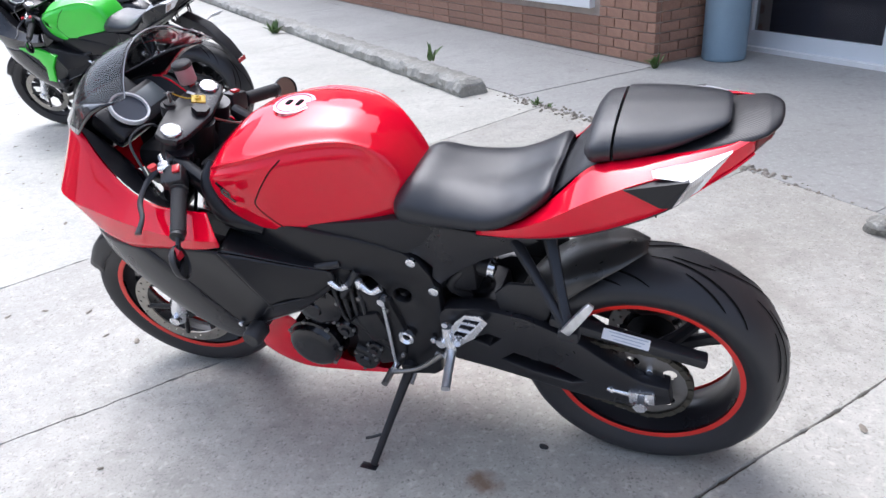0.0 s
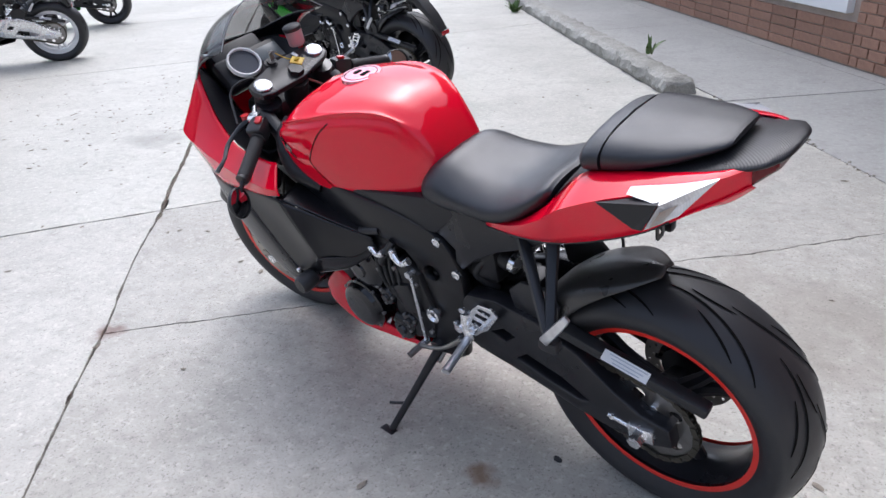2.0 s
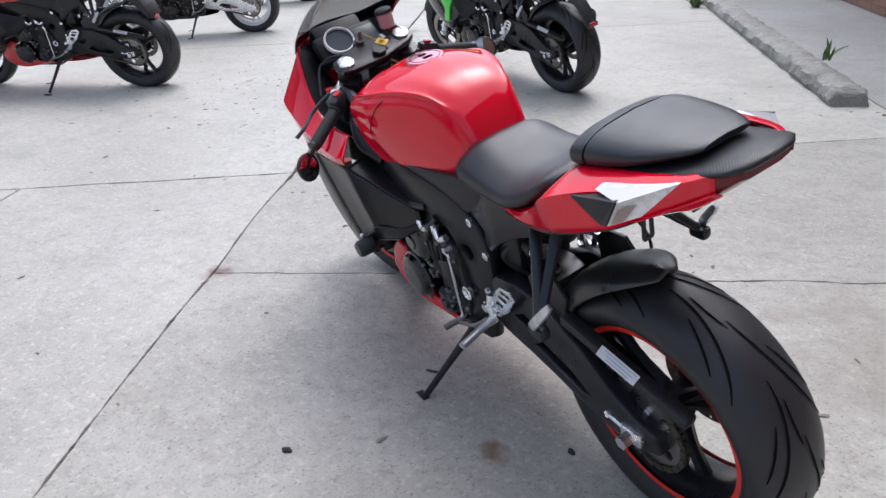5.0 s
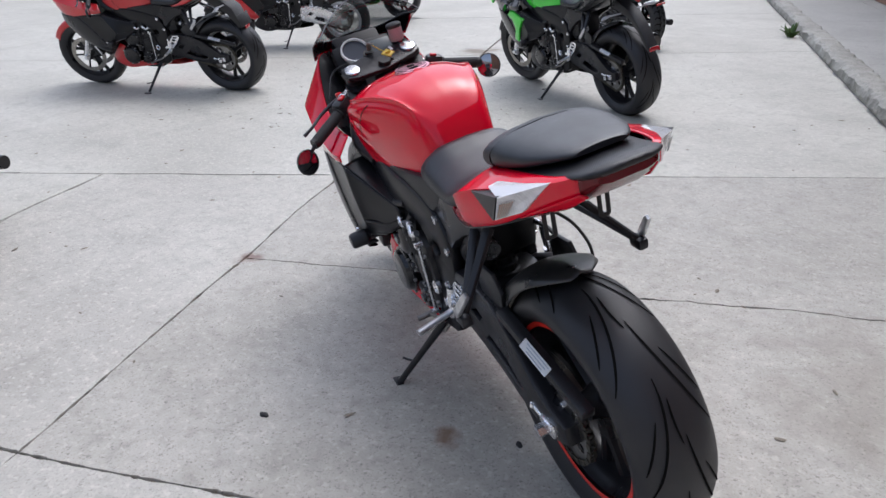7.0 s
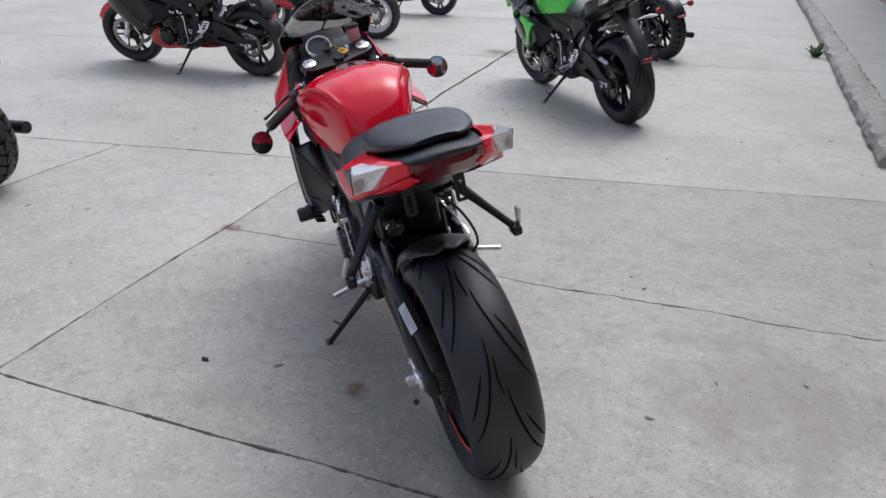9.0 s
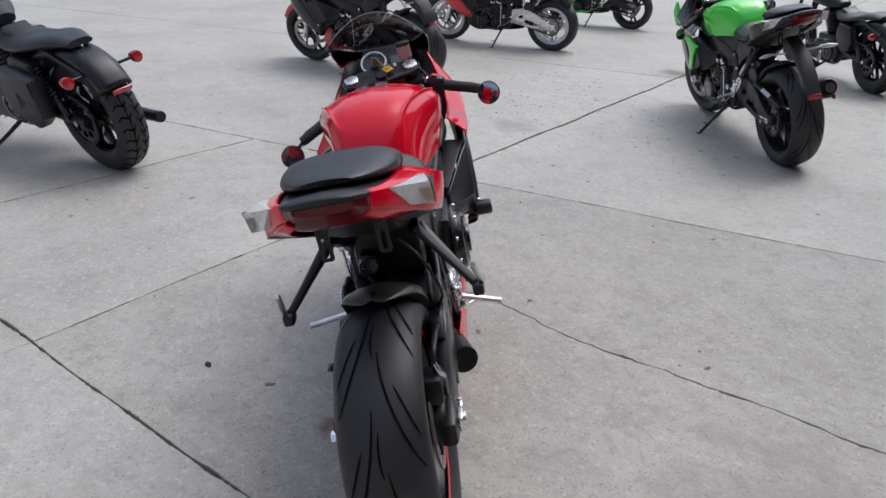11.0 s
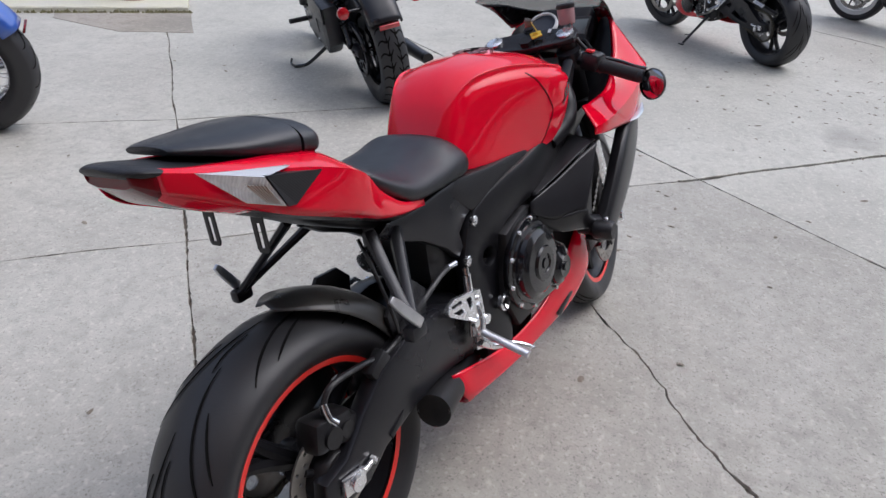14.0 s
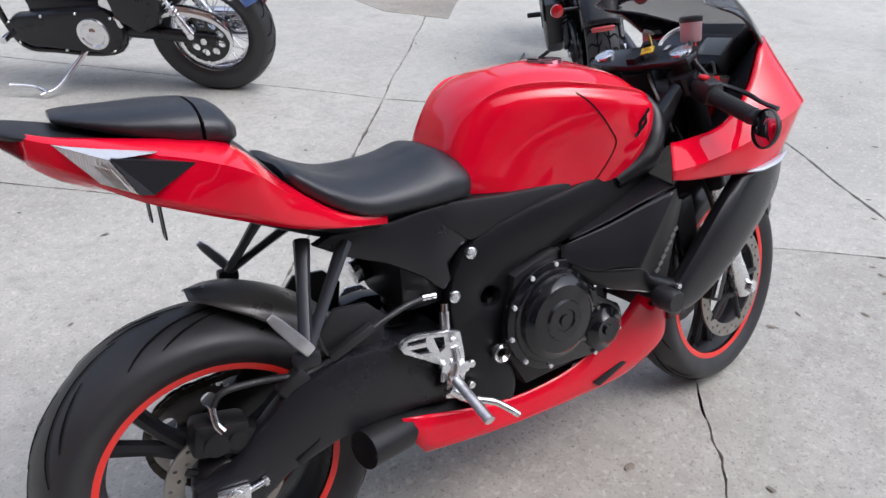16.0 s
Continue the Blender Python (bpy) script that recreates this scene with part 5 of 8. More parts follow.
def engine(bike):
    eng = new("engine")
    eng.parent = bike
    bm = bmesh.new()
    block(bm, (0.72, 0, 0.39), (0.36, 0.25, 0.22), Matrix.Rotation(radians(8), 3, "Y"), 0.03)
    block(bm, (0.79, 0, 0.54), (0.20, 0.30, 0.20), Matrix.Rotation(radians(-28), 3, "Y"), 0.02)
    block(bm, (0.72, 0, 0.25), (0.20, 0.20, 0.10), None, 0.03)
    block(bm, (0.76, 0, 0.68), (0.52, 0.20, 0.16), None, 0.02)
    block(bm, (0.46, 0, 0.62), (0.16, 0.19, 0.20), None, 0.02)
    part("crankcase", bm, BLACK_DULL, eng)
    bm = bmesh.new()
    block(bm, (1.02, 0, 0.50), (0.05, 0.36, 0.34), Matrix.Rotation(radians(-16), 3, "Y"), 0.01)
    part("radiator", bm, BLACK_DULL, bike)

    def cover(name, c, s, r, depth, steps, label=""):
        prof = [(0.0, depth)] + [(r * f, depth * h) for f, h in steps] + [(r, 0.0), (r, -0.05)]
        bm = lathe([(a, s * b) for a, b in prof], c, 48)
        return part(name, bm, BLACK_GLOSS, eng, label, sharp=30)

    cl = cover("clutch_cover", (0.690, -0.175, 0.458), -1, 0.106, 0.040, [(0.12, 1.0), (0.13, 0.90), (0.22, 0.90), (0.24, 1.0), (0.40, 1.0), (0.43, 0.85), (0.70, 0.78), (0.78, 0.62), (0.86, 0.55), (0.88, 0.25), (0.97, 0.22)], "round black clutch cover with a ring of bolts")
    sm = cover("starter_cover", (0.818, -0.172, 0.392), -1, 0.058, 0.036, [(0.2, 1.0), (0.22, 0.85), (0.5, 0.9), (0.62, 0.7), (0.85, 0.55), (0.88, 0.2)])
    bolts(sm, [(0.818 + 0.052 * math.cos(a), -0.180, 0.392 + 0.052 * math.sin(a)) for a in (0.3, 1.8, 3.4, 5.0)], (0, -1, 0), 0.005, STEEL)
    bm = plate([(0.60, 0.565), (0.70, 0.60), (0.80, 0.57), (0.84, 0.50), (0.86, 0.36), (0.80, 0.32), (0.62, 0.31), (0.57, 0.40)], -0.11, -0.165, bevel=0.01)
    part("right_case", bm, BLACK_DULL, eng)
    main, side_c = [(0.690 + 0.122 * math.cos(a), 0.458 + 0.122 * math.sin(a)) for a in np.radians(np.arange(5, 281, 11.5))], [(0.818 + 0.066 * math.cos(a), 0.392 + 0.066 * math.sin(a)) for a in np.radians(np.arange(-85, 50, 15))]
    bm = plate(main + side_c, -0.160, -0.178, bevel=0.003)
    fl = part("cover_flange", bm, BLACK_GLOSS, eng, "black flange of the clutch cover")
    bolts(fl, [(0.690 + 0.115 * math.cos(a), -0.178, 0.458 + 0.115 * math.sin(a)) for a in np.radians((20, 55, 88, 120, 155, 190, 225, 262))] + [(0.872, -0.178, 0.372), (0.800, -0.178, 0.333)], (0, -1, 0), 0.0055, SILVER)
    st = cover("generator_cover", (0.843, 0.155, 0.335), 1, 0.080, 0.036, [(0.55, 1.0), (0.70, 0.97), (0.82, 0.80), (0.90, 0.45), (0.98, 0.38)], "round black generator cover")
    bolts(st, [(0.843 + 0.077 * math.cos(a), 0.166, 0.335 + 0.077 * math.sin(a)) for a in (2 * math.pi * k / 7 + 0.5 for k in range(7))], (0, 1, 0), 0.0055, STEEL)
    pc = cover("pickup_cover", (0.802, 0.150, 0.475), 1, 0.070, 0.034, [(0.28, 1.0), (0.32, 0.84), (0.62, 0.80), (0.80, 0.62), (0.90, 0.40), (0.98, 0.34)], "round black side cover")
    bolts(pc, [(0.802 + 0.064 * math.cos(a), 0.160, 0.475 + 0.064 * math.sin(a)) for a in (0.4, 1.7, 2.9, 4.1, 5.4)], (0, 1, 0), 0.0055, STEEL)
    for c, r in (((0.700, 0.152, 0.300), 0.040), ((0.665, 0.150, 0.345), 0.026), ((0.735, 0.150, 0.400), 0.030)):
        hub = cover("cover_boss", c, 1, r, 0.024, [(0.35, 1.0), (0.42, 0.72), (0.78, 0.66), (0.92, 0.3)])
        bolts(hub, [(c[0] + r * 0.85 * math.cos(a), c[1] + 0.012, c[2] + r * 0.85 * math.sin(a)) for a in (0.8, 2.9, 5.0)], (0, 1, 0), 0.0045, STEEL)
    for k in range(4):
        bm = sweep([(0.745 - 0.022 * k, 0.140, 0.585), (0.735 - 0.024 * k, 0.160, 0.52 - 0.01 * k), (0.730 - 0.020 * k, 0.155, 0.44), (0.70 - 0.012 * k, 0.14, 0.37)], 0.006, 8, 18)
        part("wiring", bm, BLACK_PLASTIC, eng)
    bm = plate([(0.70, 0.50), (0.66, 0.545), (0.59, 0.52), (0.565, 0.42), (0.58, 0.31), (0.66, 0.28), (0.72, 0.33)], 0.10, 0.158, bevel=0.012)
    sp = part("sprocket_cover", bm, BLACK_DULL, eng)
    bolts(sp, [(0.60, 0.160, 0.49), (0.585, 0.160, 0.34), (0.69, 0.160, 0.33), (0.67, 0.160, 0.52), (0.63, 0.160, 0.40)], (0, 1, 0), 0.006, STEEL)
    bm = bmesh.new()
    block(bm, (0.645, 0.155, 0.43), (0.07, 0.03, 0.09), Matrix.Rotation(radians(20), 3, "Y"), 0.01)
    rod(bm, (0.62, 0.15, 0.36), (0.70, 0.165, 0.45), 0.012, 10)
    rod(bm, (0.66, 0.15, 0.31), (0.72, 0.16, 0.34), 0.014, 10)
    part("cover_boss", bm, BLACK_DULL, eng)
    for k, line in enumerate(([(0.745, 0.165, 0.578), (0.705, 0.176, 0.560), (0.680, 0.172, 0.572)], [(0.650, 0.168, 0.575), (0.620, 0.176, 0.560), (0.595, 0.168, 0.572)])):
        bm = sweep(line, [0.010, 0.007, 0.010], 10, 12)
        block(bm, line[0], (0.016, 0.016, 0.028), None, 0.004)
        part("hose_joint", bm, SILVER, eng, "bright hose joint")
    for line, r in (([(0.84, 0.14, 0.55), (0.78, 0.165, 0.60), (0.70, 0.15, 0.62)], 0.012), ([(0.72, 0.14, 0.50), (0.70, 0.17, 0.54), (0.66, 0.15, 0.60)], 0.010), ([(0.76, -0.14, 0.60), (0.84, -0.16, 0.58), (0.90, -0.14, 0.50)], 0.012), ([(0.42, 0.06, 0.48), (0.45, 0.09, 0.54), (0.40, 0.08, 0.60)], 0.012)):
        part("rubber_hose", sweep(line, r, 10, 16), BLACK_PLASTIC, eng)
    # exhaust
    pipe = sweep([(0.62, -0.04, 0.250), (0.50, -0.070, 0.268), (0.42, -0.098, 0.285), (0.33, -0.130, 0.298)], [0.030, 0.032, 0.034, 0.036], 28, 20, cap=False)
    ex = part("exhaust", pipe, BLACK_DULL, bike, "short black exhaust can")
    a, b = Vector((0.340, -0.127, 0.297)), Vector((0.240, -0.156, 0.307))
    bm = bmesh.new()
    sweep([a, b, b, a + (b - a) * 0.1], [0.0380, 0.0385, 0.0335, 0.0320], 32, bm=bm, cap=False)
    sweep([a + (b - a) * 0.1, a + (b - a) * 0.11], [0.032, 0.001], 32, bm=bm, cap=False)
    part("exhaust_tip", bm, BLACK_DULL, ex, "open black exhaust tip")
    return eng


def rear_end(bike, paint=BLACK_SATIN):
    """Swingarm, chain, brake, mudguard and shock."""
    arm = new("swingarm")
    arm.parent = bike
    left = [(0.515, 0.43), (0.46, 0.492), (0.375, 0.505), (0.26, 0.492), (0.15, 0.452), (0.06, 0.390), (0.0, 0.352), (-0.062, 0.338), (-0.070, 0.290), (-0.02, 0.270), (0.06, 0.268), (0.16, 0.272), (0.26, 0.285), (0.36, 0.305), (0.45, 0.318), (0.52, 0.35)]
    slot1 = [(0.33, 0.345), (0.30, 0.372), (0.20, 0.352), (0.13, 0.322), (0.16, 0.308), (0.26, 0.322)]
    slot2 = [(0.40, 0.40), (0.36, 0.425), (0.33, 0.415), (0.36, 0.385)]
    bm = plate(left, lambda x, z: 0.082 + 0.02 * max(0, (0.1 - x)), lambda x, z: 0.128 + 0.012 * max(0.0, 1 - abs(x - 0.05) / 0.2), [slot1, slot2], bevel=0.007)
    la = part("left_arm", bm, paint, arm)
    right = [(0.515, 0.42), (0.44, 0.455), (0.36, 0.492), (0.235, 0.500), (0.130, 0.468), (0.060, 0.410), (0.000, 0.352), (-0.062, 0.338), (-0.072, 0.288), (-0.02, 0.262), (0.045, 0.266), (0.104, 0.306), (0.200, 0.336), (0.300, 0.340), (0.372, 0.333), (0.45, 0.318), (0.52, 0.35)]
    bm = plate(right, -0.092, lambda x, z: -0.132 - 0.010 * max(0.0, 1 - abs(x - 0.2) / 0.2), bevel=0.010)
    ra = part("right_arm", bm, paint, arm)
    bm = plate([(0.115, 0.330), (0.165, 0.358), (0.160, 0.340), (0.120, 0.318)], -0.128, -0.142, bevel=0.002)
    part("arm_bracket", bm, BLACK_FRAME, ra)
    bm = bmesh.new()
    block(bm, (0.42, 0, 0.41), (0.13, 0.20, 0.11), None, 0.025)
    part("cross_brace", bm, BLACK_SATIN, arm)
    for s, y0, y1, owner in ((1, 0.132, 0.148, la), (-1, 0.134, 0.146, ra)):
        bm = bmesh.new()
        block(bm, (-0.004, s * (y0 + y1) / 2, 0.308), (0.058, y1 - y0, 0.036), Matrix.Rotation(radians(6), 3, "Y"), 0.003)
        adj = part("axle_block", bm, SILVER, owner, "bright axle block")
        bm = bmesh.new()
        rod(bm, (-0.004, s * y1, 0.308), (-0.004, s * (y1 + 0.026 if s > 0 else y1 + 0.008), 0.308), 0.017, 6 if s > 0 else 20, 0.016)
        part("axle_nut", bm, SILVER, adj)
        bm = bmesh.new()
        rod(bm, (0.02, s * (y0 + 0.006), 0.308), (0.075 if s > 0 else 0.06, s * (y0 + 0.008), 0.318), 0.0055, 10)
        rod(bm, (0.060 if s > 0 else 0.05, s * (y0 + 0.008), 0.316), (0.068 if s > 0 else 0.058, s * (y0 + 0.008), 0.317), 0.009, 6)
        part("chain_adjuster", bm, SILVER, adj)
    # hugger mudguard over the tyre
    rows = []
    for k in range(11):
        a = radians(89 - 78 * k / 10)
        rr = 0.340
        w = (0.026, 0.068, 0.090, 0.098, 0.102, 0.104, 0.105, 0.105, 0.105, 0.105, 0.105)[k]
        sh = (0.004, 0.014, 0.024, 0.036, 0.046, 0.055, 0.062, 0.068, 0.075, 0.08, 0.085)[k]
        rows.append([(rr2 * math.cos(a), y, 0.308 + rr2 * math.sin(a)) for y, rr2 in ((-w, rr - sh), (-w * 0.86, rr - min(0.014, sh * 0.35)), (-w * 0.45, rr + 0.002), (0, rr + 0.008), (w * 0.45, rr + 0.002), (w * 0.86, rr - min(0.014, sh * 0.35)), (w, rr - sh))])
    hug = part("rear_mudguard", patch(rows, 30, 26), WORN_PLASTIC, bike, "weathered black plastic mudguard hugging the rear tyre", mods=(("solid", 0.003),))
    bm = plate([(0.335, 0.545), (0.30, 0.58), (0.235, 0.585), (0.20, 0.545), (0.21, 0.49), (0.26, 0.45), (0.32, 0.46)], 0.100, 0.112, bevel=0.004)
    part("mudguard_cheek", bm, BLACK_PLASTIC, hug)
    bm = plate([(0.335, 0.545), (0.30, 0.58), (0.235, 0.585), (0.20, 0.545), (0.21, 0.49), (0.26, 0.45), (0.32, 0.46)], -0.112, -0.100, bevel=0.004)
    part("mudguard_cheek", bm, BLACK_PLASTIC, hug)
    # chain guard with its label
    e = Vector((-0.340, -0.010, -0.078))
    a0 = Vector((0.205, 0.116, 0.500))
    rot = e.to_track_quat("X", "Z").to_matrix()
    bm = bmesh.new()
    block(bm, a0 + e * 0.5, (e.length, 0.034, 0.026), rot, 0.006)
    cg = part("chain_guard", bm, BLACK_PLASTIC, arm)
    up = rot @ Vector((0, 0, 1))
    yy = rot @ Vector((0, 1, 0))
    bm = bmesh.new()
    block(bm, a0 + e * 0.49 + up * 0.0128 - yy * 0.0150, (0.104, 0.024, 0.0014), rot @ Matrix.Rotation(radians(40), 3, "X"))
    lab = part("warning_label", bm, WHITE, cg, "white printed warning label")
    bm = bmesh.new()
    for k in range(3):
        block(bm, a0 + e * 0.49 + up * (0.0138 + 0.0045 * (1 - k)) - yy * (0.0158 + 0.0054 * (k - 1)) + e.normalized() * 0.004, (0.085 - 0.012 * k, 0.0018, 0.0014), rot @ Matrix.Rotation(radians(40), 3, "X"))
    part("print_lines", bm, INK, lab)
    # sprocket and chain
    pts = []
    for k in range(45):
        for f, r in ((0.0, 0.104), (0.3, 0.104), (0.42, 0.111), (0.68, 0.111), (0.8, 0.104)):
            a = 2 * math.pi * (k + f) / 45
            pts.append((r * math.cos(a), r * math.sin(a)))
    holes = [ring_pts(0, 0, 0.036, 28)] + [ring_pts(0.074 * math.cos(2 * math.pi * k / 5), 0.074 * math.sin(2 * math.pi * k / 5), 0.016, 12) for k in range(5)]
    bm = plate(pts, 0.094, 0.100, holes)
    turned(bm, Matrix.Translation((0, 0, RA[2])))
    spr = part("rear_sprocket", bm, STEEL, arm, "toothed steel sprocket", sharp=30)
    bolts(spr, [(0.052 * math.cos(a), 0.102, RA[2] + 0.052 * math.sin(a)) for a in (2 * math.pi * k / 5 + 0.6 for k in range(5))], (0, 1, 0), 0.008)
    bm = bmesh.new()
    path = []
    rs, rf, cf = 0.108, 0.040, Vector((0.60, 0, 0.415))
    c0 = Vector((0, 0, RA[2]))
    for k in range(28):
        a = radians(100 + 160 * k / 27)
        path.append(c0 + Vector((rs * math.cos(a), 0, rs * math.sin(a))))
    for k in range(10):
        a = radians(-80 + 170 * k / 9)
        path.append(cf + Vector((rf * math.cos(a), 0, rf * math.sin(a))))
    path.append(path[0])
    ls = np.cumsum([0] + [(path[i + 1] - path[i]).length for i in range(len(path) - 1)])
    total, pitch = ls[-1], 0.0159
    xs, zs = [p.x for p in path], [p.z for p in path]
    nlink = int(total / pitch)
    for k in range(nlink):
        t0, t1 = total * k / nlink, total * (k + 1) / nlink
        p = Vector((np.interp(t0, ls, xs), 0, np.interp(t0, ls, zs)))
        q = Vector((np.interp(t1, ls, xs), 0, np.interp(t1, ls, zs)))
        m = (p + q) / 2
        ang = math.atan2(q.z - p.z, q.x - p.x)
        w = 0.0080 if k % 2 else 0.0055
        for s in (1, -1):
            block(bm, (m.x, 0.097 + s * w, m.z), (0.021, 0.0018, 0.0135), Matrix.Rotation(-ang, 3, "Y"))
        rod(bm, (p.x, 0.097 - 0.008, p.z), (p.x, 0.097 + 0.0095, p.z), 0.0042, 7)
    part("chain", bm, CHAIN, arm, "greasy steel drive chain", smooth=False)
    # rear brake
    brake_disc(RA, -0.082, 0.075, 0.110, arm, "rear_disc", 16)
    bm = bmesh.new()
    block(bm, (0.000, -0.088, 0.410), (0.100, 0.062, 0.066), Matrix.Rotation(radians(12), 3, "Y"), 0.014)
    block(bm, (0.040, -0.096, 0.392), (0.060, 0.050, 0.060), Matrix.Rotation(radians(30), 3, "Y"), 0.014)
    lathe([(0.0, -0.112), (0.052, -0.110), (0.060, -0.100), (0.062, -0.070), (0.0, -0.070)], RA, 30, bm)
    block(bm, (0.030, -0.095, 0.350), (0.055, 0.018, 0.120), Matrix.Rotation(radians(-10), 3, "Y"), 0.006)
    rod(bm, (-0.012, -0.126, 0.408), (-0.012, -0.09, 0.408), 0.021, 18)
    rod(bm, (0.026, -0.124, 0.402), (0.026, -0.09, 0.402), 0.017, 18)
    cal = part("rear_caliper", bm, BLACK_DULL, arm)
    bm = sweep([(-0.006, -0.104, 0.452), (0.000, -0.106, 0.478), (0.024, -0.110, 0.498), (0.100, -0.114, 0.494), (0.160, -0.120, 0.484), (0.220, -0.126, 0.502), (0.30, -0.128, 0.535), (0.37, -0.125, 0.556), (0.42, -0.12, 0.559)], 0.0065, 9, 40)
    part("rear_brake_hose", bm, BLACK_PLASTIC, cal)
    bm = sweep([(0.004, -0.118, 0.428), (-0.004, -0.112, 0.444), (-0.004, -0.105, 0.474)], [0.010, 0.008, 0.0072], 10, 14)
    part("hose_union", bm, CHROME, cal)
    bm = bmesh.new()
    rod(bm, (0.41, -0.12, 0.560), (0.44, -0.12, 0.557), 0.008, 10)
    part("hose_union", bm, CHROME, cal)
    bm = bmesh.new()
    block(bm, (0.255, -0.125, 0.520), (0.10, 0.02, 0.018), Matrix.Rotation(radians(-22), 3, "Y"), 0.005)
    block(bm, (0.14, -0.118, 0.470), (0.06, 0.03, 0.045), Matrix.Rotation(radians(-30), 3, "Y"), 0.008)
    part("hose_guide", bm, BLACK_PLASTIC, ra)
    # shock
    bm = bmesh.new()
    rod(bm, (0.40, 0, 0.42), (0.44, 0, 0.66), 0.022, 16)
    for k in range(7):
        z = 0.47 + 0.024 * k
        lathe([(0.030, -0.004), (0.036, 0.0), (0.030, 0.004)], (0.41 + 0.004 * k, 0, z), 24, bm, axis="z")
    rod(bm, (0.36, 0.055, 0.58), (0.44, 0.055, 0.60), 0.028, 18)
    sh = part("shock_absorber", bm, BLACK_DULL, bike)
    bm = bmesh.new()
    rod(bm, (0.345, 0.055, 0.576), (0.362, 0.055, 0.580), 0.026, 18)
    part("shock_cap", bm, SILVER, sh, "pale shock reservoir cap")


def fittings(bike):
    """Pegs, stand, covers, lamps and small parts."""
    for s in (1, -1):
        # trim between tank and frame, and the side cover under the seat
        out = ([(0.478, 0.752), (0.600, 0.740), (0.750, 0.728), (0.870, 0.734)] if s > 0 else [(0.490, 0.738), (0.600, 0.729), (0.750, 0.728), (0.870, 0.738)]) + [ (0.850, 0.690), (0.720, 0.668), (0.600, 0.655), (0.527, 0.650), (0.490, 0.676), (0.450, 0.718)]
        bm = plate(out, s * 0.10, lambda x, z: s * (0.122 + 0.030 * max(0.0, min(1.0, (x - 0.47) / 0.3))), bevel=0.006)
        part("tank_trim", bm, CARBON, bike, "dark carbon-look trim below the tank")
        bm = sweep([(0.880, s * 0.155, 0.705), (0.955, s * 0.166, 0.742), (0.988, s * 0.158, 0.790), (1.000, s * 0.143, 0.832), (0.994, s * 0.120, 0.866)], [0.018, 0.028, 0.026, 0.019, 0.010], 14, 26)
        part("frame_cover", bm, BLACK_FRAME, bike, "black frame cover before the tank")
        out = [(0.56, 0.720), (0.50, 0.736), (0.42, 0.732), (0.34, 0.722), (0.25, 0.726), (0.215, 0.712), (0.27, 0.678), (0.35, 0.645), (0.42, 0.600), (0.462, 0.560), (0.482, 0.580), (0.475, 0.615), (0.505, 0.640), (0.545, 0.655)]
        bm = plate(out, s * 0.085, lambda x, z: s * (0.112 + 0.010 * min(1.0, max(0.0, (x - 0.25) / 0.2))), bevel=0.007)
        part("side_cover", bm, BLACK_SATIN, bike)
        bolts(bike, [(0.523, s * 0.128, 0.627), (0.479, s * 0.128, 0.546)], (0, s, 0), 0.0125)
        bolts(bike, [(0.497, s * 0.146, 0.398), (0.492, s * 0.148, 0.352)], (0, s, 0), 0.008)
        bm = bmesh.new()
        lathe([(0.010, s * 0.150), (0.020, s * 0.150), (0.021, s * 0.162), (0.017, s * 0.165), (0.012, s * 0.160), (0.010, s * 0.158)], (0.566, 0, 0.403), 24, bm, closed=True)
        part("pivot_bolt", bm, SILVER, bike)
        # frame slider
        sl = new("frame_slider")
        sl.parent = bike
        bm = bmesh.new()
        sweep([(0.925, s * 0.20, 0.458), (0.925, s * 0.238, 0.458), (0.924, s * 0.250, 0.458), (0.922, s * 0.292, 0.459), (0.922, s * 0.300, 0.459)], [0.016, 0.016, 0.026, 0.026, 0.021], 22, bm=bm)
        part("puck", bm, BLACK_PLASTIC, sl, "black plastic crash puck")
        # passenger peg hanger
        hg = new("passenger_peg")
        hg.parent = bike
        foot = Vector((0.134, s * 0.232, 0.580))
        bm = bmesh.new()
        for p in ((0.272, 0.108, 0.705), (0.195, 0.108, 0.728)):
            p = Vector((p[0], s * p[1], p[2]))
            sweep([p, p + (foot - p) * 0.5, foot], [0.015, 0.0115, 0.012], 8, 6, bm, flatten=0.75)
        block(bm, foot + Vector((0.0, 0, -0.005)), (0.045, 0.028, 0.030), None, 0.008)
        part("hanger", bm, GREY_ALU, hg, "dark grey peg hanger")
        tip = Vector((0.086, s * 0.229, 0.662))
        base = Vector((0.134, s * 0.243, 0.597))
        d = tip - base
        wide = d.cross(Vector((0, 1, 0))).normalized()
        thick = d.cross(wide).normalized()
        bm = bmesh.new()
        rows = []
        for f, w in ((-0.12, 0.0090), (-0.08, 0.0105), (0.25, 0.0112), (0.75, 0.0098), (0.94, 0.0075), (0.98, 0.0060)):
            h = 0.0055 if -0.1 < f < 0.96 else 0.003
            rows.append([base + d * f + wide * (w * u) + thick * (h * v) for u, v in ((1, 0.5), (0.8, 1), (-0.8, 1), (-1, 0.5), (-1, -0.5), (-0.8, -1), (0.8, -1), (1, -0.5))])
        ends = add_grid(bm, rows, wrap=True)
        bm.faces.new(ends[0][::-1])
        bm.faces.new(ends[-1])
        part("foot_peg", bm, PEG_METAL, hg, "silver tapered folding foot peg")
        # rider peg bracket
        pb = new("rider_peg")
        pb.parent = bike
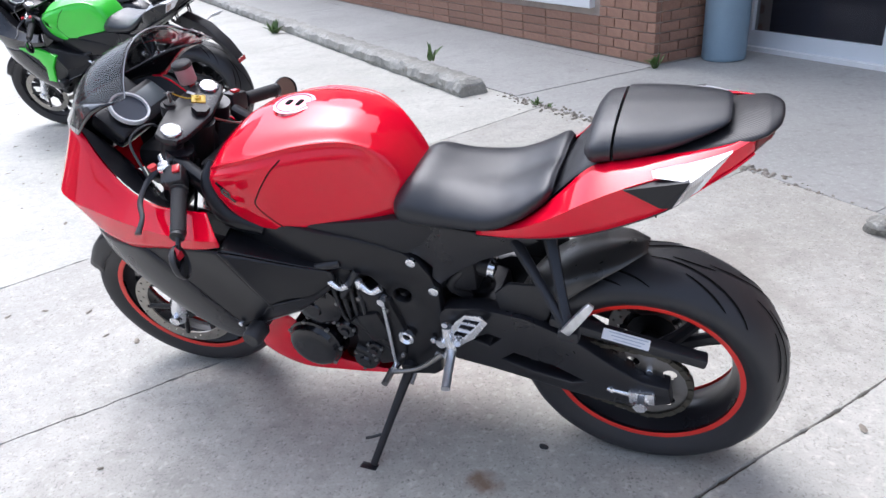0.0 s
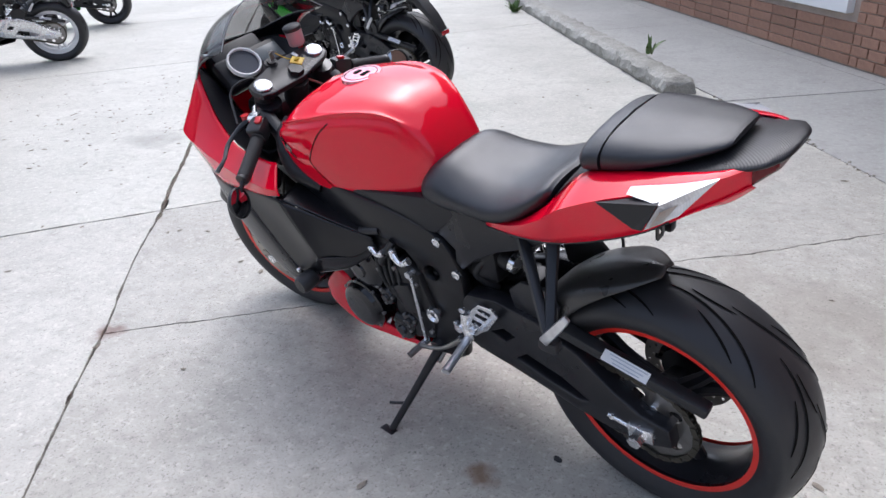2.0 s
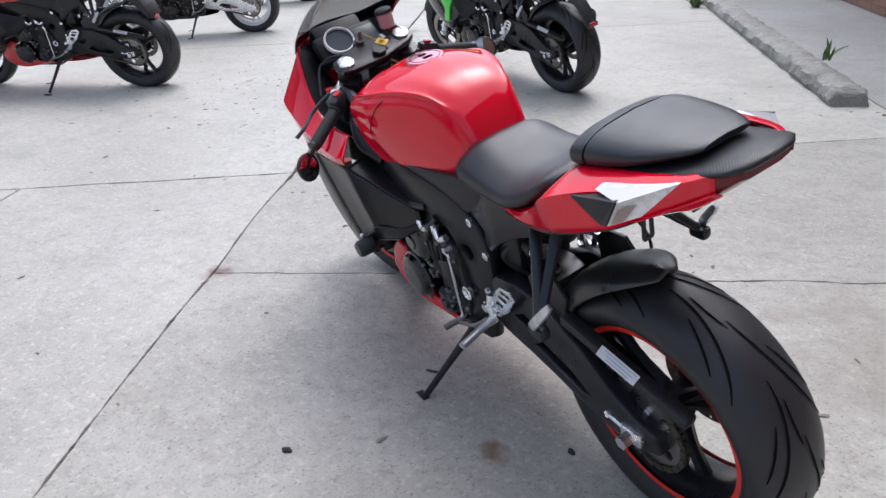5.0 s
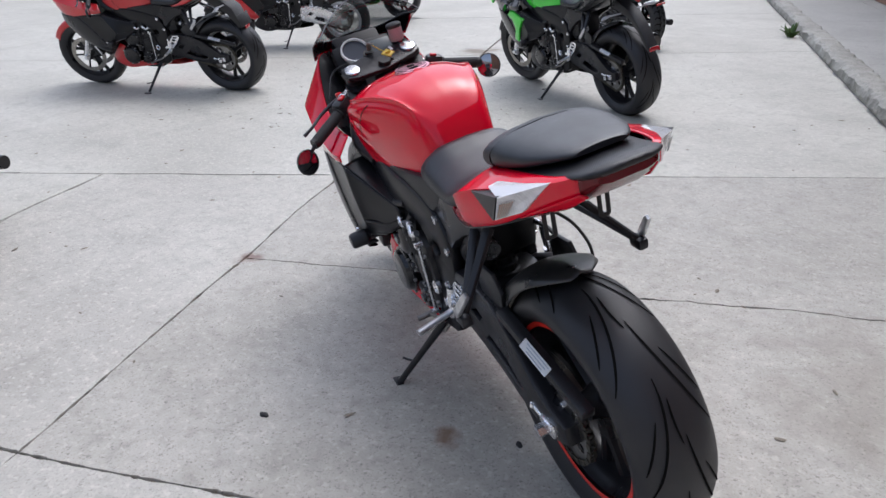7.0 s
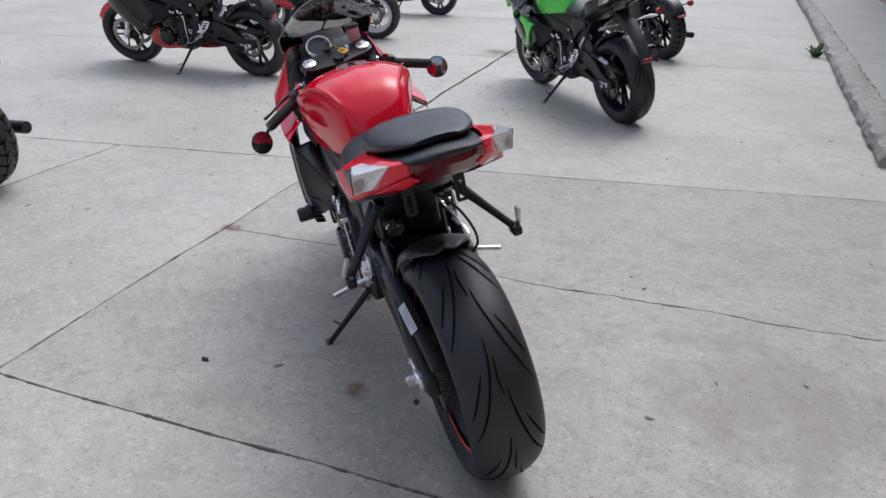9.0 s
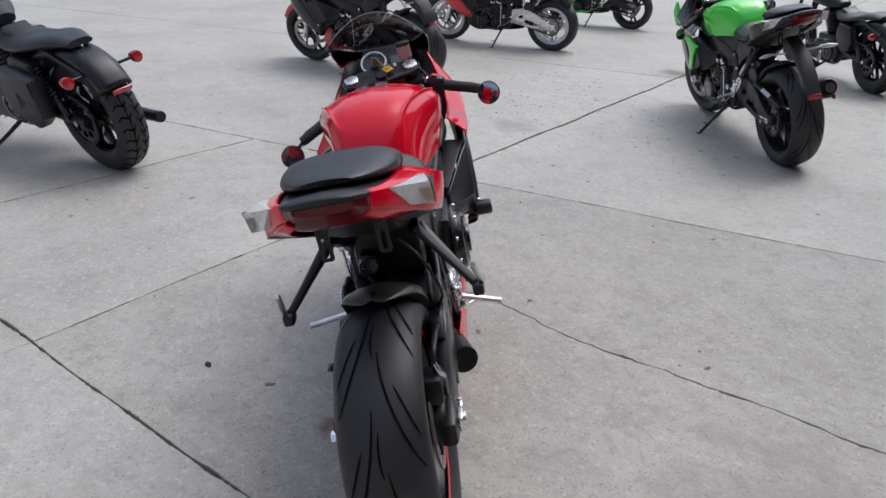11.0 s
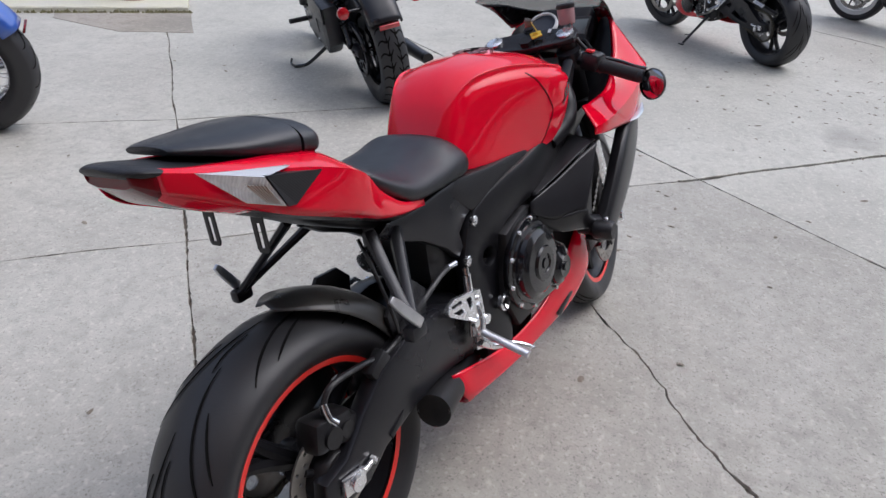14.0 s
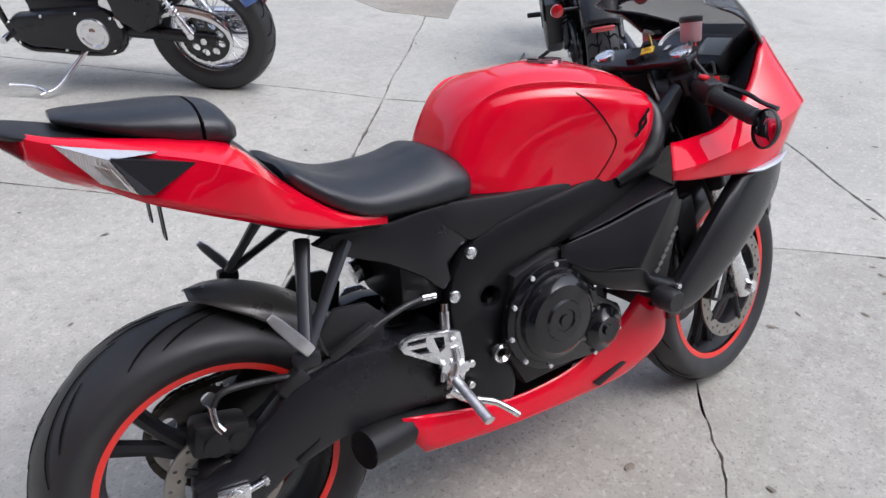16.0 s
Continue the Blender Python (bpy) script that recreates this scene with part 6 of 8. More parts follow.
        if s > 0:
            outline = [(0.345, 0.488), (0.362, 0.506), (0.40, 0.504), (0.425, 0.480), (0.452, 0.440), (0.462, 0.402), (0.430, 0.392), (0.405, 0.415), (0.385, 0.430)]
            hole = [[(0.365, 0.490), (0.400, 0.492), (0.410, 0.482), (0.372, 0.478)], [(0.378, 0.470), (0.412, 0.473), (0.422, 0.460), (0.392, 0.455)], [(0.400, 0.445), (0.428, 0.448), (0.438, 0.432), (0.412, 0.430)]]
        else:
            outline = [(0.335, 0.492), (0.345, 0.503), (0.370, 0.508), (0.444, 0.494), (0.468, 0.486), (0.474, 0.440), (0.476, 0.395), (0.455, 0.340), (0.425, 0.350), (0.432, 0.395), (0.424, 0.424), (0.370, 0.460), (0.342, 0.478)]
            hole = [[(0.352, 0.499), (0.392, 0.496), (0.390, 0.487), (0.350, 0.491)], [(0.356, 0.481), (0.392, 0.476), (0.398, 0.462), (0.376, 0.466)], [(0.408, 0.490), (0.430, 0.486), (0.432, 0.462), (0.420, 0.456)]]
        bm = plate(outline, s * 0.148, s * (0.154 if s > 0 else 0.160), hole, bevel=0.0015)
        part("heel_guard", bm, SILVER, pb, "silver slotted heel guard")
        bm = bmesh.new()
        base = Vector((0.445, s * 0.158, 0.392))
        tip = Vector((0.420 if s > 0 else 0.448, s * 0.279, 0.384 if s > 0 else 0.352))
        sweep([Vector((0.452, s * 0.150, 0.455)), Vector((0.452, s * 0.158, 0.415)), base, base + Vector((0.02, s * 0.004, -0.03))], [0.014, 0.013, 0.015, 0.010], 12, 14, bm)
        rod(bm, base + Vector((0.022, 0, 0.02)), base + Vector((0.022, s * 0.014, 0.02)), 0.012, 14)
        rod(bm, base + Vector((-0.02, 0, 0.03)), base + Vector((-0.02, s * 0.012, 0.03)), 0.010, 14)
        part("peg_bracket", bm, SILVER, pb)
        bm = bmesh.new()
        e = tip - base
        sweep([base + e * t for t in np.linspace(0.08, 1, 26)], [0.0105 + (0.0013 if i % 2 else 0) for i in range(26)], 10, bm=bm, flatten=0.75)
        part("foot_peg", bm, PEG_METAL, pb, "silver ribbed foot peg")
        bm = bmesh.new()
        if s > 0:
            sweep([(0.470, 0.165, 0.372), (0.54, 0.178, 0.318), (0.620, 0.185, 0.292)], [0.008, 0.006, 0.006], 10, 14, bm)
            rod(bm, (0.620, 0.180, 0.292), (0.622, 0.225, 0.290), 0.009, 12)
            part("shift_pedal", bm, STEEL, pb)
            bm = bmesh.new()
            rod(bm, (0.610, 0.168, 0.300), (0.598, 0.172, 0.535), 0.0048, 10)
            for z, x in ((0.300, 0.610), (0.535, 0.598)):
                rod(bm, (x, 0.160, z), (x, 0.182, z), 0.010, 12)
            part("shift_rod", bm, SILVER, pb, "bright steel shift rod")
        else:
            sweep([(0.430, -0.165, 0.372), (0.470, -0.176, 0.340), (0.510, -0.200, 0.330), (0.530, -0.225, 0.318), (0.545, -0.236, 0.304)], [0.012, 0.009, 0.0075, 0.007, 0.007], 10, 20, bm)
            part("brake_pedal", bm, SILVER, pb, "silver brake pedal")
            bm = bmesh.new()
            rod(bm, (0.446, -0.142, 0.530), (0.442, -0.146, 0.470), 0.011, 14)
            rod(bm, (0.448, -0.140, 0.545), (0.446, -0.142, 0.530), 0.008, 12)
            rod(bm, (0.442, -0.146, 0.470), (0.425, -0.150, 0.385), 0.006, 10)
            part("rear_master_cylinder", bm, CHROME, pb)
        bolts(pb, [(0.452, s * 0.158, 0.470), (0.455, s * 0.160, 0.420)], (0, s, 0), 0.008)
    # turn lamp and its carbon insert on the tail
    for s in (1, -1):
        lamp = new("turn_lamp")
        lamp.parent = bike

        def wedge(faces, depth=0.022):
            """Facets with a skirt that runs into the panel."""
            bm = bmesh.new()
            verts = {}
            for face in faces:
                for p in face:
                    if p not in verts:
                        verts[p] = bm.verts.new((p[0], s * p[1], p[2]))
            made = [bm.faces.new([verts[p] for p in face]) for face in faces]
            rim = [e for e in bm.edges if len(e.link_faces) == 1]
            skirt = bmesh.ops.extrude_edge_only(bm, edges=rim)["geom"]
            moved = [g for g in skirt if isinstance(g, bmesh.types.BMVert)]
            bmesh.ops.translate(bm, verts=moved, vec=(0.006, -s * depth, 0.0))
            return bm, made

        tip, front, crest = (-0.139, 0.1140, 0.9525), (-0.015, 0.172, 0.9280), (-0.078, 0.185, 0.931)
        foot, heel = (-0.051, 0.186, 0.8775), (-0.092, 0.150, 0.8940)
        bm, made = wedge([(tip, crest, front), (tip, heel, foot, crest)])
        made[0].material_index = 1
        part("clear_lens", bm, [LENS_RIBBED, LENS_CLEAR], lamp, "clear glassy turn lamp lens", smooth=False)

        def over(u, v, lift):
            """A place on the lens's rear facet: u towards the tip, v downwards."""
            a, b = Vector(crest).lerp(Vector(foot), v), Vector(tip).lerp(Vector(heel), v)
            p = a.lerp(b, u) + Vector((-0.6, 0.8, 0)) * lift
            return Vector((p.x, s * p.y, p.z))

        part("bulb_window", patch([[over(u, v, 0.0040) for u in (0.08, 0.26, 0.44)] for v in (0.30, 0.6, 0.90)], 8, 8), BULB, lamp, "brownish bulb behind the lens")
        bm = bmesh.new()
        for k in range(7):
            u = 0.09 + 0.057 * k
            rod(bm, over(u, 0.28, 0.0045), over(u, 0.92, 0.0045), 0.0009, 6)
        part("lens_rib", bm, LENS_RIB, lamp)
        nose, belly = (0.034, 0.188, 0.9080), (-0.030, 0.184, 0.8720)
        crest2, foot2 = (-0.0765, 0.1875, 0.9325), (-0.049, 0.1885, 0.8765)
        bm, made = wedge([(crest2, foot2, belly, nose)], 0.030)
        part("carbon_insert", bm, CARBON, lamp, "dark carbon-look insert", smooth=False)
    # tail lamp
    st = [
        (-0.080, [(0.050, 0.872), (0.094, 0.882), (0.100, 0.915), (0.070, 0.938), (0, 0.944)]),
        (-0.145, [(0.050, 0.898), (0.082, 0.908), (0.088, 0.936), (0.060, 0.950), (0, 0.954)]),
        (-0.200, [(0.034, 0.944), (0.054, 0.949), (0.057, 0.956), (0.042, 0.961), (0, 0.963)]),
    ]
    part("tail_lamp", loft(st, 16, 14), LENS_RED, bike, "dark red tail lamp under the tail tip")
    # undertail
    st = [
        (0.460, [(0.0, 0.680), (0.070, 0.682), (0.085, 0.700), (0.085, 0.740), (0, 0.745)]),
        (0.300, [(0.0, 0.692), (0.080, 0.696), (0.100, 0.715), (0.100, 0.745), (0, 0.760)]),
        (0.150, [(0.0, 0.750), (0.066, 0.754), (0.084, 0.768), (0.086, 0.800), (0, 0.830)]),
        (0.050, [(0.0, 0.802), (0.060, 0.806), (0.088, 0.818), (0.092, 0.850), (0, 0.880)]),
        (-0.050, [(0.0, 0.858), (0.056, 0.860), (0.086, 0.866), (0.092, 0.895), (0, 0.920)]),
        (-0.115, [(0.0, 0.892), (0.044, 0.893), (0.074, 0.898), (0.078, 0.915), (0, 0.930)]),
    ]
    part("undertail", loft(st, 26, 14), BLACK_DULL, bike)
    for s in (1, -1):
        bm = plate([(-0.014, 0.0), (0.014, 0.0), (0.014, -0.072), (0.010, -0.078), (-0.010, -0.078), (-0.014, -0.072)], -0.0015, 0.0015, [[(-0.005, -0.024), (0.005, -0.024), (0.005, -0.070), (-0.005, -0.070)]])
        turned(bm, Matrix.Translation((-0.012, s * 0.062, 0.848)) @ Matrix.Rotation(radians(90), 4, "Z"))
        part("plate_bracket", bm, BLACK_DULL, bike, "black slotted plate bracket")
    part("loose_cable", sweep([(0.215, -0.060, 0.700), (0.196, -0.100, 0.655), (0.188, -0.130, 0.590), (0.194, -0.138, 0.535), (0.214, -0.118, 0.500)], 0.004, 7, 20), BLACK_PLASTIC, bike)
    bm = bmesh.new()
    block(bm, (0.36, 0.0, 0.70), (0.10, 0.05, 0.012), None, 0.003)
    part("seat_lock_plate", bm, STEEL, bike)
    # side stand
    stand = new("side_stand")
    stand.parent = bike
    a, b = Vector((0.578, 0.135, 0.292)), Vector((0.655, 0.326, 0.078))
    bm = sweep([a, a + (b - a) * 0.15, a + (b - a) * 0.6, b], [0.017, 0.013, 0.0105, 0.010], 12, 12)
    rod(bm, a + Vector((0, -0.02, 0.01)), a + Vector((0, 0.03, 0.0)), 0.020, 14)
    sweep([a + (b - a) * 0.70, a + (b - a) * 0.72 + Vector((0.03, 0.012, 0.0)), a + (b - a) * 0.74 + Vector((0.045, 0.016, 0.004))], 0.004, 8, bm=bm)
    part("leg", bm, BLACK_SATIN, stand)
    bm = bmesh.new()
    block(bm, b + Vector((0.012, 0.006, -0.010)), (0.052, 0.028, 0.010), Matrix.Rotation(radians(12.4), 3, "X"), 0.003)
    part("foot", bm, BLACK_SATIN, stand)
    bm = bmesh.new()
    for k in range(40):
        t = k / 39
        p = a + (b - a) * (0.02 + 0.22 * t) + Vector((-0.018, -0.012, 0))
        q = a + (b - a) * (0.02 + 0.22 * (t + 0.02)) + Vector((-0.018, -0.012, 0))
        rod(bm, p, q, 0.0055 + 0.0008 * (k % 2), 8)
    part("spring", bm, STEEL, stand)
    # tank details
    tank = next(o for o in bike.children if o.name.startswith("fuel_tank"))
    tr = tree_of(tank)
    for s in (1, -1):
        line = spline([(0.765, 0.908), (0.795, 0.880), (0.838, 0.826), (0.856, 0.794), (0.840, 0.752), (0.815, 0.716)], 40)
        bm = strip(bmesh.new(), cling(tr, line, s, 0.0006), 0.0016, Vector((0, s, 0)))
        part("tank_seam", bm, GROOVE_BLACK, tank, "dark seam line of the tank cover")
        for k in range(2):
            x0 = 0.926 - 0.014 * k
            pts = cling(tr, [(x0 + 0.012, 0.855 - 0.014 * k), (x0, 0.842 - 0.014 * k), (x0 + 0.004, 0.828 - 0.014 * k), (x0 - 0.008, 0.816 - 0.014 * k)], s, 0.002)
            part("tank_emblem", strip(bmesh.new(), pts, 0.004, Vector((0, s, 0))), BLACK_GLOSS, tank, "small black slanted emblem")
    cz = cling(tr, [(0.805, 0.0)], 0)[0].z
    bm = lathe([(0.0, 0.004), (0.030, 0.004), (0.040, 0.003), (0.050, 0.002), (0.052, -0.012)], (0.805, 0, cz - 0.003), 40, axis="z")
    cap = part("filler_cap", bm, CAP_SHEEN_METAL, tank, "filler cap in metal tinted pink for sky sheen, with a dark key flap")
    bm = bmesh.new()
    lathe([(0.0405, 0.0), (0.0405, 0.0036), (0.0420, 0.0036), (0.0420, 0.0)], (0.805, 0, cz - 0.003), 40, bm, axis="z")
    part("cap_ring", bm, GROOVE_BLACK, cap, "dark seam ring")
    for x, w in ((0.790, 0.026), (0.818, 0.020)):
        bm = bmesh.new()
        block(bm, (x, 0, cz + 0.0014), (0.012, w, 0.003), None, 0.001)
        part("key_slot", bm, GROOVE_BLACK, cap, "dark key slot")


def place_bike(bike, x, y, heading, lean, scale=1.0):
    bike.matrix_basis = Matrix.Translation((x, y, 0)) @ Matrix.Rotation(radians(heading), 4, "Z") @ Matrix.Rotation(radians(-lean), 4, "X") @ Matrix.Diagonal((scale, scale, scale, 1))


def sport_bike(label, paint=RED, tail=None, lower=None, blade=None, wheels=BLACK_SATIN, stripe=None, arm=None, flange=0.0):
    """A sport motorcycle on its side stand."""
    bike = tagged(new("motorcycle"), label, "motorcycle", "parked motorcycles")
    sport_tank(bike, paint)
    seat_and_tail(bike, tail or paint)
    rim_wheel(RA, 0.312, 0.222, 0.096, bike, wheels, "rear_wheel", 3, stripe, flange=flange)
    rim_wheel(FA, 0.296, 0.222, 0.062, bike, wheels, "front_wheel", 3, stripe, m=steering(9.5), flange=flange)
    for s in (1, -1):
        chassis_side(bike, s)
    fairing(bike, tail if tail is not None and blade is not None else paint, lower or paint, blade)
    cockpit(bike)
    engine(bike)
    rear_end(bike, arm or BLACK_SATIN)
    fittings(bike)
    return bike


red_bike = sport_bike("glossy red and black sport motorcycle leaning on its side stand", RED, stripe=RED_STRIPE)
place_bike(red_bike, 0.5977, 1.6894, 160.03, 12.36)


# ---- the other motorcycles in the lot ----
def sport_extras(bike, can=True, flap=True):
    """Mudflap, plate holder and a long side muffler as sold."""
    if flap:
        bm = plate([(-0.02, 0.80), (-0.16, 0.70), (-0.205, 0.56), (-0.185, 0.545), (-0.10, 0.66), (0.06, 0.76)], -0.07, 0.07, bevel=0.006)
    else:
        bm = plate([(-0.02, 0.81), (-0.17, 0.735), (-0.27, 0.62), (-0.335, 0.50), (-0.315, 0.49), (-0.235, 0.61), (-0.13, 0.70), (0.06, 0.76)], -0.04, 0.04, bevel=0.006)
    hold = part("plate_holder", bm, BLACK_PLASTIC, bike)
    if flap:
        bm = bmesh.new()
        block(bm, (-0.205, 0, 0.60), (0.004, 0.17, 0.10), Matrix.Rotation(radians(18), 3, "Y"), 0.002)
        part("plate", bm, BLACK_PLASTIC, hold)
    bm = bmesh.new()
    block(bm, (-0.222, 0, 0.545) if flap else (-0.334, 0, 0.512), (0.006, 0.07, 0.028), None, 0.002)
    part("reflector", bm, LENS_BRIGHT, hold, "red reflector")
    for s in (1, -1):
        bm = bmesh.new()
        rod(bm, (-0.09, s * 0.06, 0.73), (-0.09, s * 0.15, 0.735), 0.006, 8)
        sweep([(-0.08, s * 0.14, 0.735), (-0.10, s * 0.19, 0.735), (-0.12, s * 0.23, 0.735)], [0.012, 0.020, 0.006], 10, 8, bm, flatten=0.7)
        part("turn_lamp_stalk", bm, LENS_CLEAR, hold, "pale turn lamp on a stalk")
    if can:
        bm = sweep([(0.52, -0.12, 0.26), (0.40, -0.16, 0.30), (0.26, -0.19, 0.36), (0.06, -0.20, 0.43), (-0.06, -0.205, 0.465), (-0.08, -0.205, 0.470)], [0.028, 0.035, 0.055, 0.068, 0.062, 0.045], 16, 24)
        ex = part("muffler", bm, BLACK_SATIN, bike, "large black side muffler")
        bm = bmesh.new()
        rod(bm, (-0.075, -0.205, 0.469), (-0.105, -0.206, 0.478), 0.030, 18)
        part("muffler_tip", bm, STEEL, ex)
        bm = bmesh.new()
        block(bm, (-0.02, -0.262, 0.40), (0.07, 0.01, 0.03), None, 0.003)
        part("side_reflector", bm, LENS_BRIGHT, ex, "red side reflector")


green_bike = sport_bike("lime green and black sport motorcycle on its side stand", GREEN, tail=BLACK_GLOSS, lower=BLACK_SATIN, blade=BLACK_GLOSS)
sport_extras(green_bike, flap=False)
for s in (1, -1):
    bm = plate([(1.19, 0.70), (1.02, 0.69), (0.90, 0.64), (0.97, 0.56), (1.00, 0.46), (1.06, 0.47), (1.03, 0.56), (1.06, 0.62)], s * 0.235, s * 0.262, bevel=0.005)
    part("green_wedge", bm, GREEN, green_bike, "lime green fairing wedge")
    bm = plate([(1.40, 0.90), (1.47, 0.82), (1.42, 0.72), (1.34, 0.78)], s * 0.21, s * 0.235, bevel=0.005)
    part("nose_flash", bm, GREEN, green_bike, "lime green nose flash")
    bm = bmesh.new()
    block(bm, (1.23, s * 0.115, 0.52), (0.03, 0.012, 0.05), None, 0.003)
    part("fork_reflector", bm, AMBER, green_bike, "amber fork reflector")
place_bike(green_bike, -1.59, 5.00, 161.0, 12.0, 1.035)

dark_red_bike = sport_bike("red and black sport motorcycle with a red belly pan", RED_PLAIN, tail=None, lower=RED_PLAIN, blade=BLACK_SATIN)
sport_extras(dark_red_bike, False)
for ob in dark_red_bike.children_recursive:
    if ob.name.startswith("front_mudguard"):
        ob.data.materials[0] = RED_PLAIN
place_bike(dark_red_bike, -4.60, 3.41, 211.0, 11.0, 1.04)

white_wheel_bike = sport_bike("red sport motorcycle with bright silver-white wheels on its side stand", RED_PLAIN, lower=BLACK_DULL, blade=RED_PLAIN, wheels=mat("white_wheel_paint", (0.80, 0.81, 0.82), 0.3, 0.0, 0.5, 0.1, var=0.15), arm=SILVER, flange=0.034)
sport_extras(white_wheel_bike)
place_bike(white_wheel_bike, -6.02, 5.60, 224.5, 11.0, 1.0)

far_green_bike = sport_bike("black sport motorcycle with a lime green belly pan", GREEN, tail=BLACK_GLOSS, lower=GREEN, blade=BLACK_GLOSS)
sport_extras(far_green_bike)
place_bike(far_green_bike, -7.60, 7.80, 223.0, 11.0, 0.95)


def wire_wheel(center, R, rim, half, parent, name, count=36, tread="road"):
    """A laced wheel with chromed rim."""
    wheel = new(name)
    wheel.parent = parent
    w = half * 0.7
    part("rim", lathe([(rim + 0.004, -w), (rim - 0.008, -w + 0.006), (rim - 0.022, -w * 0.3), (rim - 0.022, w * 0.3), (rim - 0.008, w - 0.006), (rim + 0.004, w)], center, 64), CHROME, wheel)
    part("hub", lathe([(0.012, -0.07), (0.045, -0.07), (0.045, -0.055), (0.028, -0.04), (0.028, 0.04), (0.045, 0.055), (0.045, 0.07), (0.012, 0.07)], center, 28), CHROME, wheel)
    c = Vector(center)
    for k in range(count):
        a = 2 * math.pi * k / count
        s = 1 if k % 2 else -1
        b = a + (0.5 if k % 4 < 2 else -0.5)
        bm = bmesh.new()
        rod(bm, c + Vector((0.042 * math.cos(b), s * 0.06, 0.042 * math.sin(b))), c + Vector(((rim - 0.018) * math.cos(a), s * 0.012, (rim - 0.018) * math.sin(a))), 0.0022, 6)
        part("wire_spoke", bm, CHROME, wheel)
    tyre(center, R, rim, half, wheel, 20, tread=tread)
    return wheel


def cruiser(label, chrome=False, blue=False, pouch=False):
    """A low V-twin cruiser on its side stand."""
    bike = tagged(new("motorcycle"), label, "motorcycle", "parked motorcycles")
    bright = CHROME if chrome else BLACK_GLOSS
    trim = SILVER if chrome else BLACK_SATIN
    ra, fa = (0.0, 0.0, 0.318), (1.50, 0.0, 0.330)
    if chrome:
        wire_wheel(ra, 0.322, 0.205, 0.078, bike, "rear_wheel")
        wire_wheel(fa, 0.332, 0.245, 0.052, bike, "front_wheel")
    else:
        rim_wheel(ra, 0.322, 0.205, 0.078, bike, BLACK_GLOSS, "rear_wheel", 9, None, tread="block", grooves=30, fork=False)
        rim_wheel(fa, 0.332, 0.245, 0.052, bike, BLACK_GLOSS, "front_wheel", 9, None, tread="road", grooves=22, fork=False)
    # rear mudguard
    rows = []
    for k in range(9):
        a = radians(150 - 118 * k / 8)
        rr = 0.352
        rows.append([((rr - d) * math.cos(a) + 0.01, y, ra[2] + 0.03 + (rr - d) * math.sin(a)) for y, d in ((-0.092, 0.085), (-0.090, 0.035), (-0.060, 0.006), (0, 0.0), (0.060, 0.006), (0.090, 0.035), (0.092, 0.085))])
    fen = part("rear_mudguard", patch(rows, 26, 22), BLUE if blue else BLACK_SATIN, bike, "glossy blue rear mudguard" if blue else "satin black rear mudguard", mods=(("solid", 0.003),))
    for y in (0.0,):
        bm = bmesh.new()
        bolt(bm, (-0.07, y, ra[2] + 0.03 + 0.350), (-0.2, 0, 1), 0.009)
        part("mudguard_bolt", bm, CHROME, fen)
    bm = bmesh.new()
    block(bm, (-0.306, 0, 0.502), (0.012, 0.110, 0.026), Matrix.Rotation(radians(-20), 3, "Y"), 0.005)
    part("tail_reflector", bm, LENS_RED if chrome else LENS_BRIGHT, fen, "red reflector on the mudguard")
    for s in (1, -1):
        lampob = new("turn_lamp")
        lampob.parent = bike
        bm = bmesh.new()
        rod(bm, (-0.16, s * 0.09, 0.585), (-0.18, s * 0.185, 0.592), 0.008, 10)
        part("stalk", bm, BLACK_SATIN, lampob)
        bm = bmesh.new()
        sweep([(-0.15, s * 0.20, 0.592), (-0.19, s * 0.20, 0.592), (-0.205, s * 0.20, 0.592), (-0.21, s * 0.20, 0.592)], [0.020, 0.033, 0.030, 0.016], 20, bm=bm)
        part("lens", bm, CHROME if chrome else LENS_BRIGHT, lampob, "round chromed lamp" if chrome else "round bright red lamp")
        # strut and shock
        bm = plate([(-0.16, 0.60), (0.10, 0.685), (0.32, 0.62), (0.34, 0.58), (0.10, 0.645), (-0.15, 0.575)], s * 0.095, s * 0.108, bevel=0.004)
        part("mudguard_strut", bm, BLACK_SATIN, bike)
        sh = new("shock_absorber")
        sh.parent = bike
        a, b = Vector((0.06, s * 0.135, 0.345)), Vector((0.215, s * 0.130, 0.60))
        bm = bmesh.new()
        rod(bm, a, b, 0.013, 12)
        rod(bm, a, a + (b - a) * 0.35, 0.024, 16)
        rod(bm, a - Vector((0, 0.022, 0)), a + Vector((0, 0.022, 0)), 0.018, 14)
        part("damper", bm, trim if chrome else BLACK_GLOSS, sh)
        line = []
        u, v, d = frame_of(b - a)
        for k in range(121):
            t = k / 120
            ang = t * 2 * math.pi * 9
            line.append(a + (b - a) * (0.33 + 0.62 * t) + (u * math.cos(ang) + v * math.sin(ang)) * 0.026)
        part("spring", sweep(line, 0.0052, 6), bright, sh)
        # fork leg and swingarm
        bm = bmesh.new()
        sweep([(1.22, s * 0.095, 0.93), (1.36, s * 0.095, 0.62), (1.37, s * 0.095, 0.60), (1.505, s * 0.095, 0.30)], [0.020, 0.020, 0.030, 0.028], 16, bm=bm)
        part("fork_leg", bm, BLACK_SATIN if not chrome else SILVER, bike)
        bm = sweep([(-0.06, s * 0.115, 0.318), (0.20, s * 0.118, 0.335), (0.46, s * 0.110, 0.345)], [0.024, 0.026, 0.030], 12, 12, flatten=1.3)
        part("swingarm_leg", bm, BLACK_SATIN, bike)
        bm = bmesh.new()
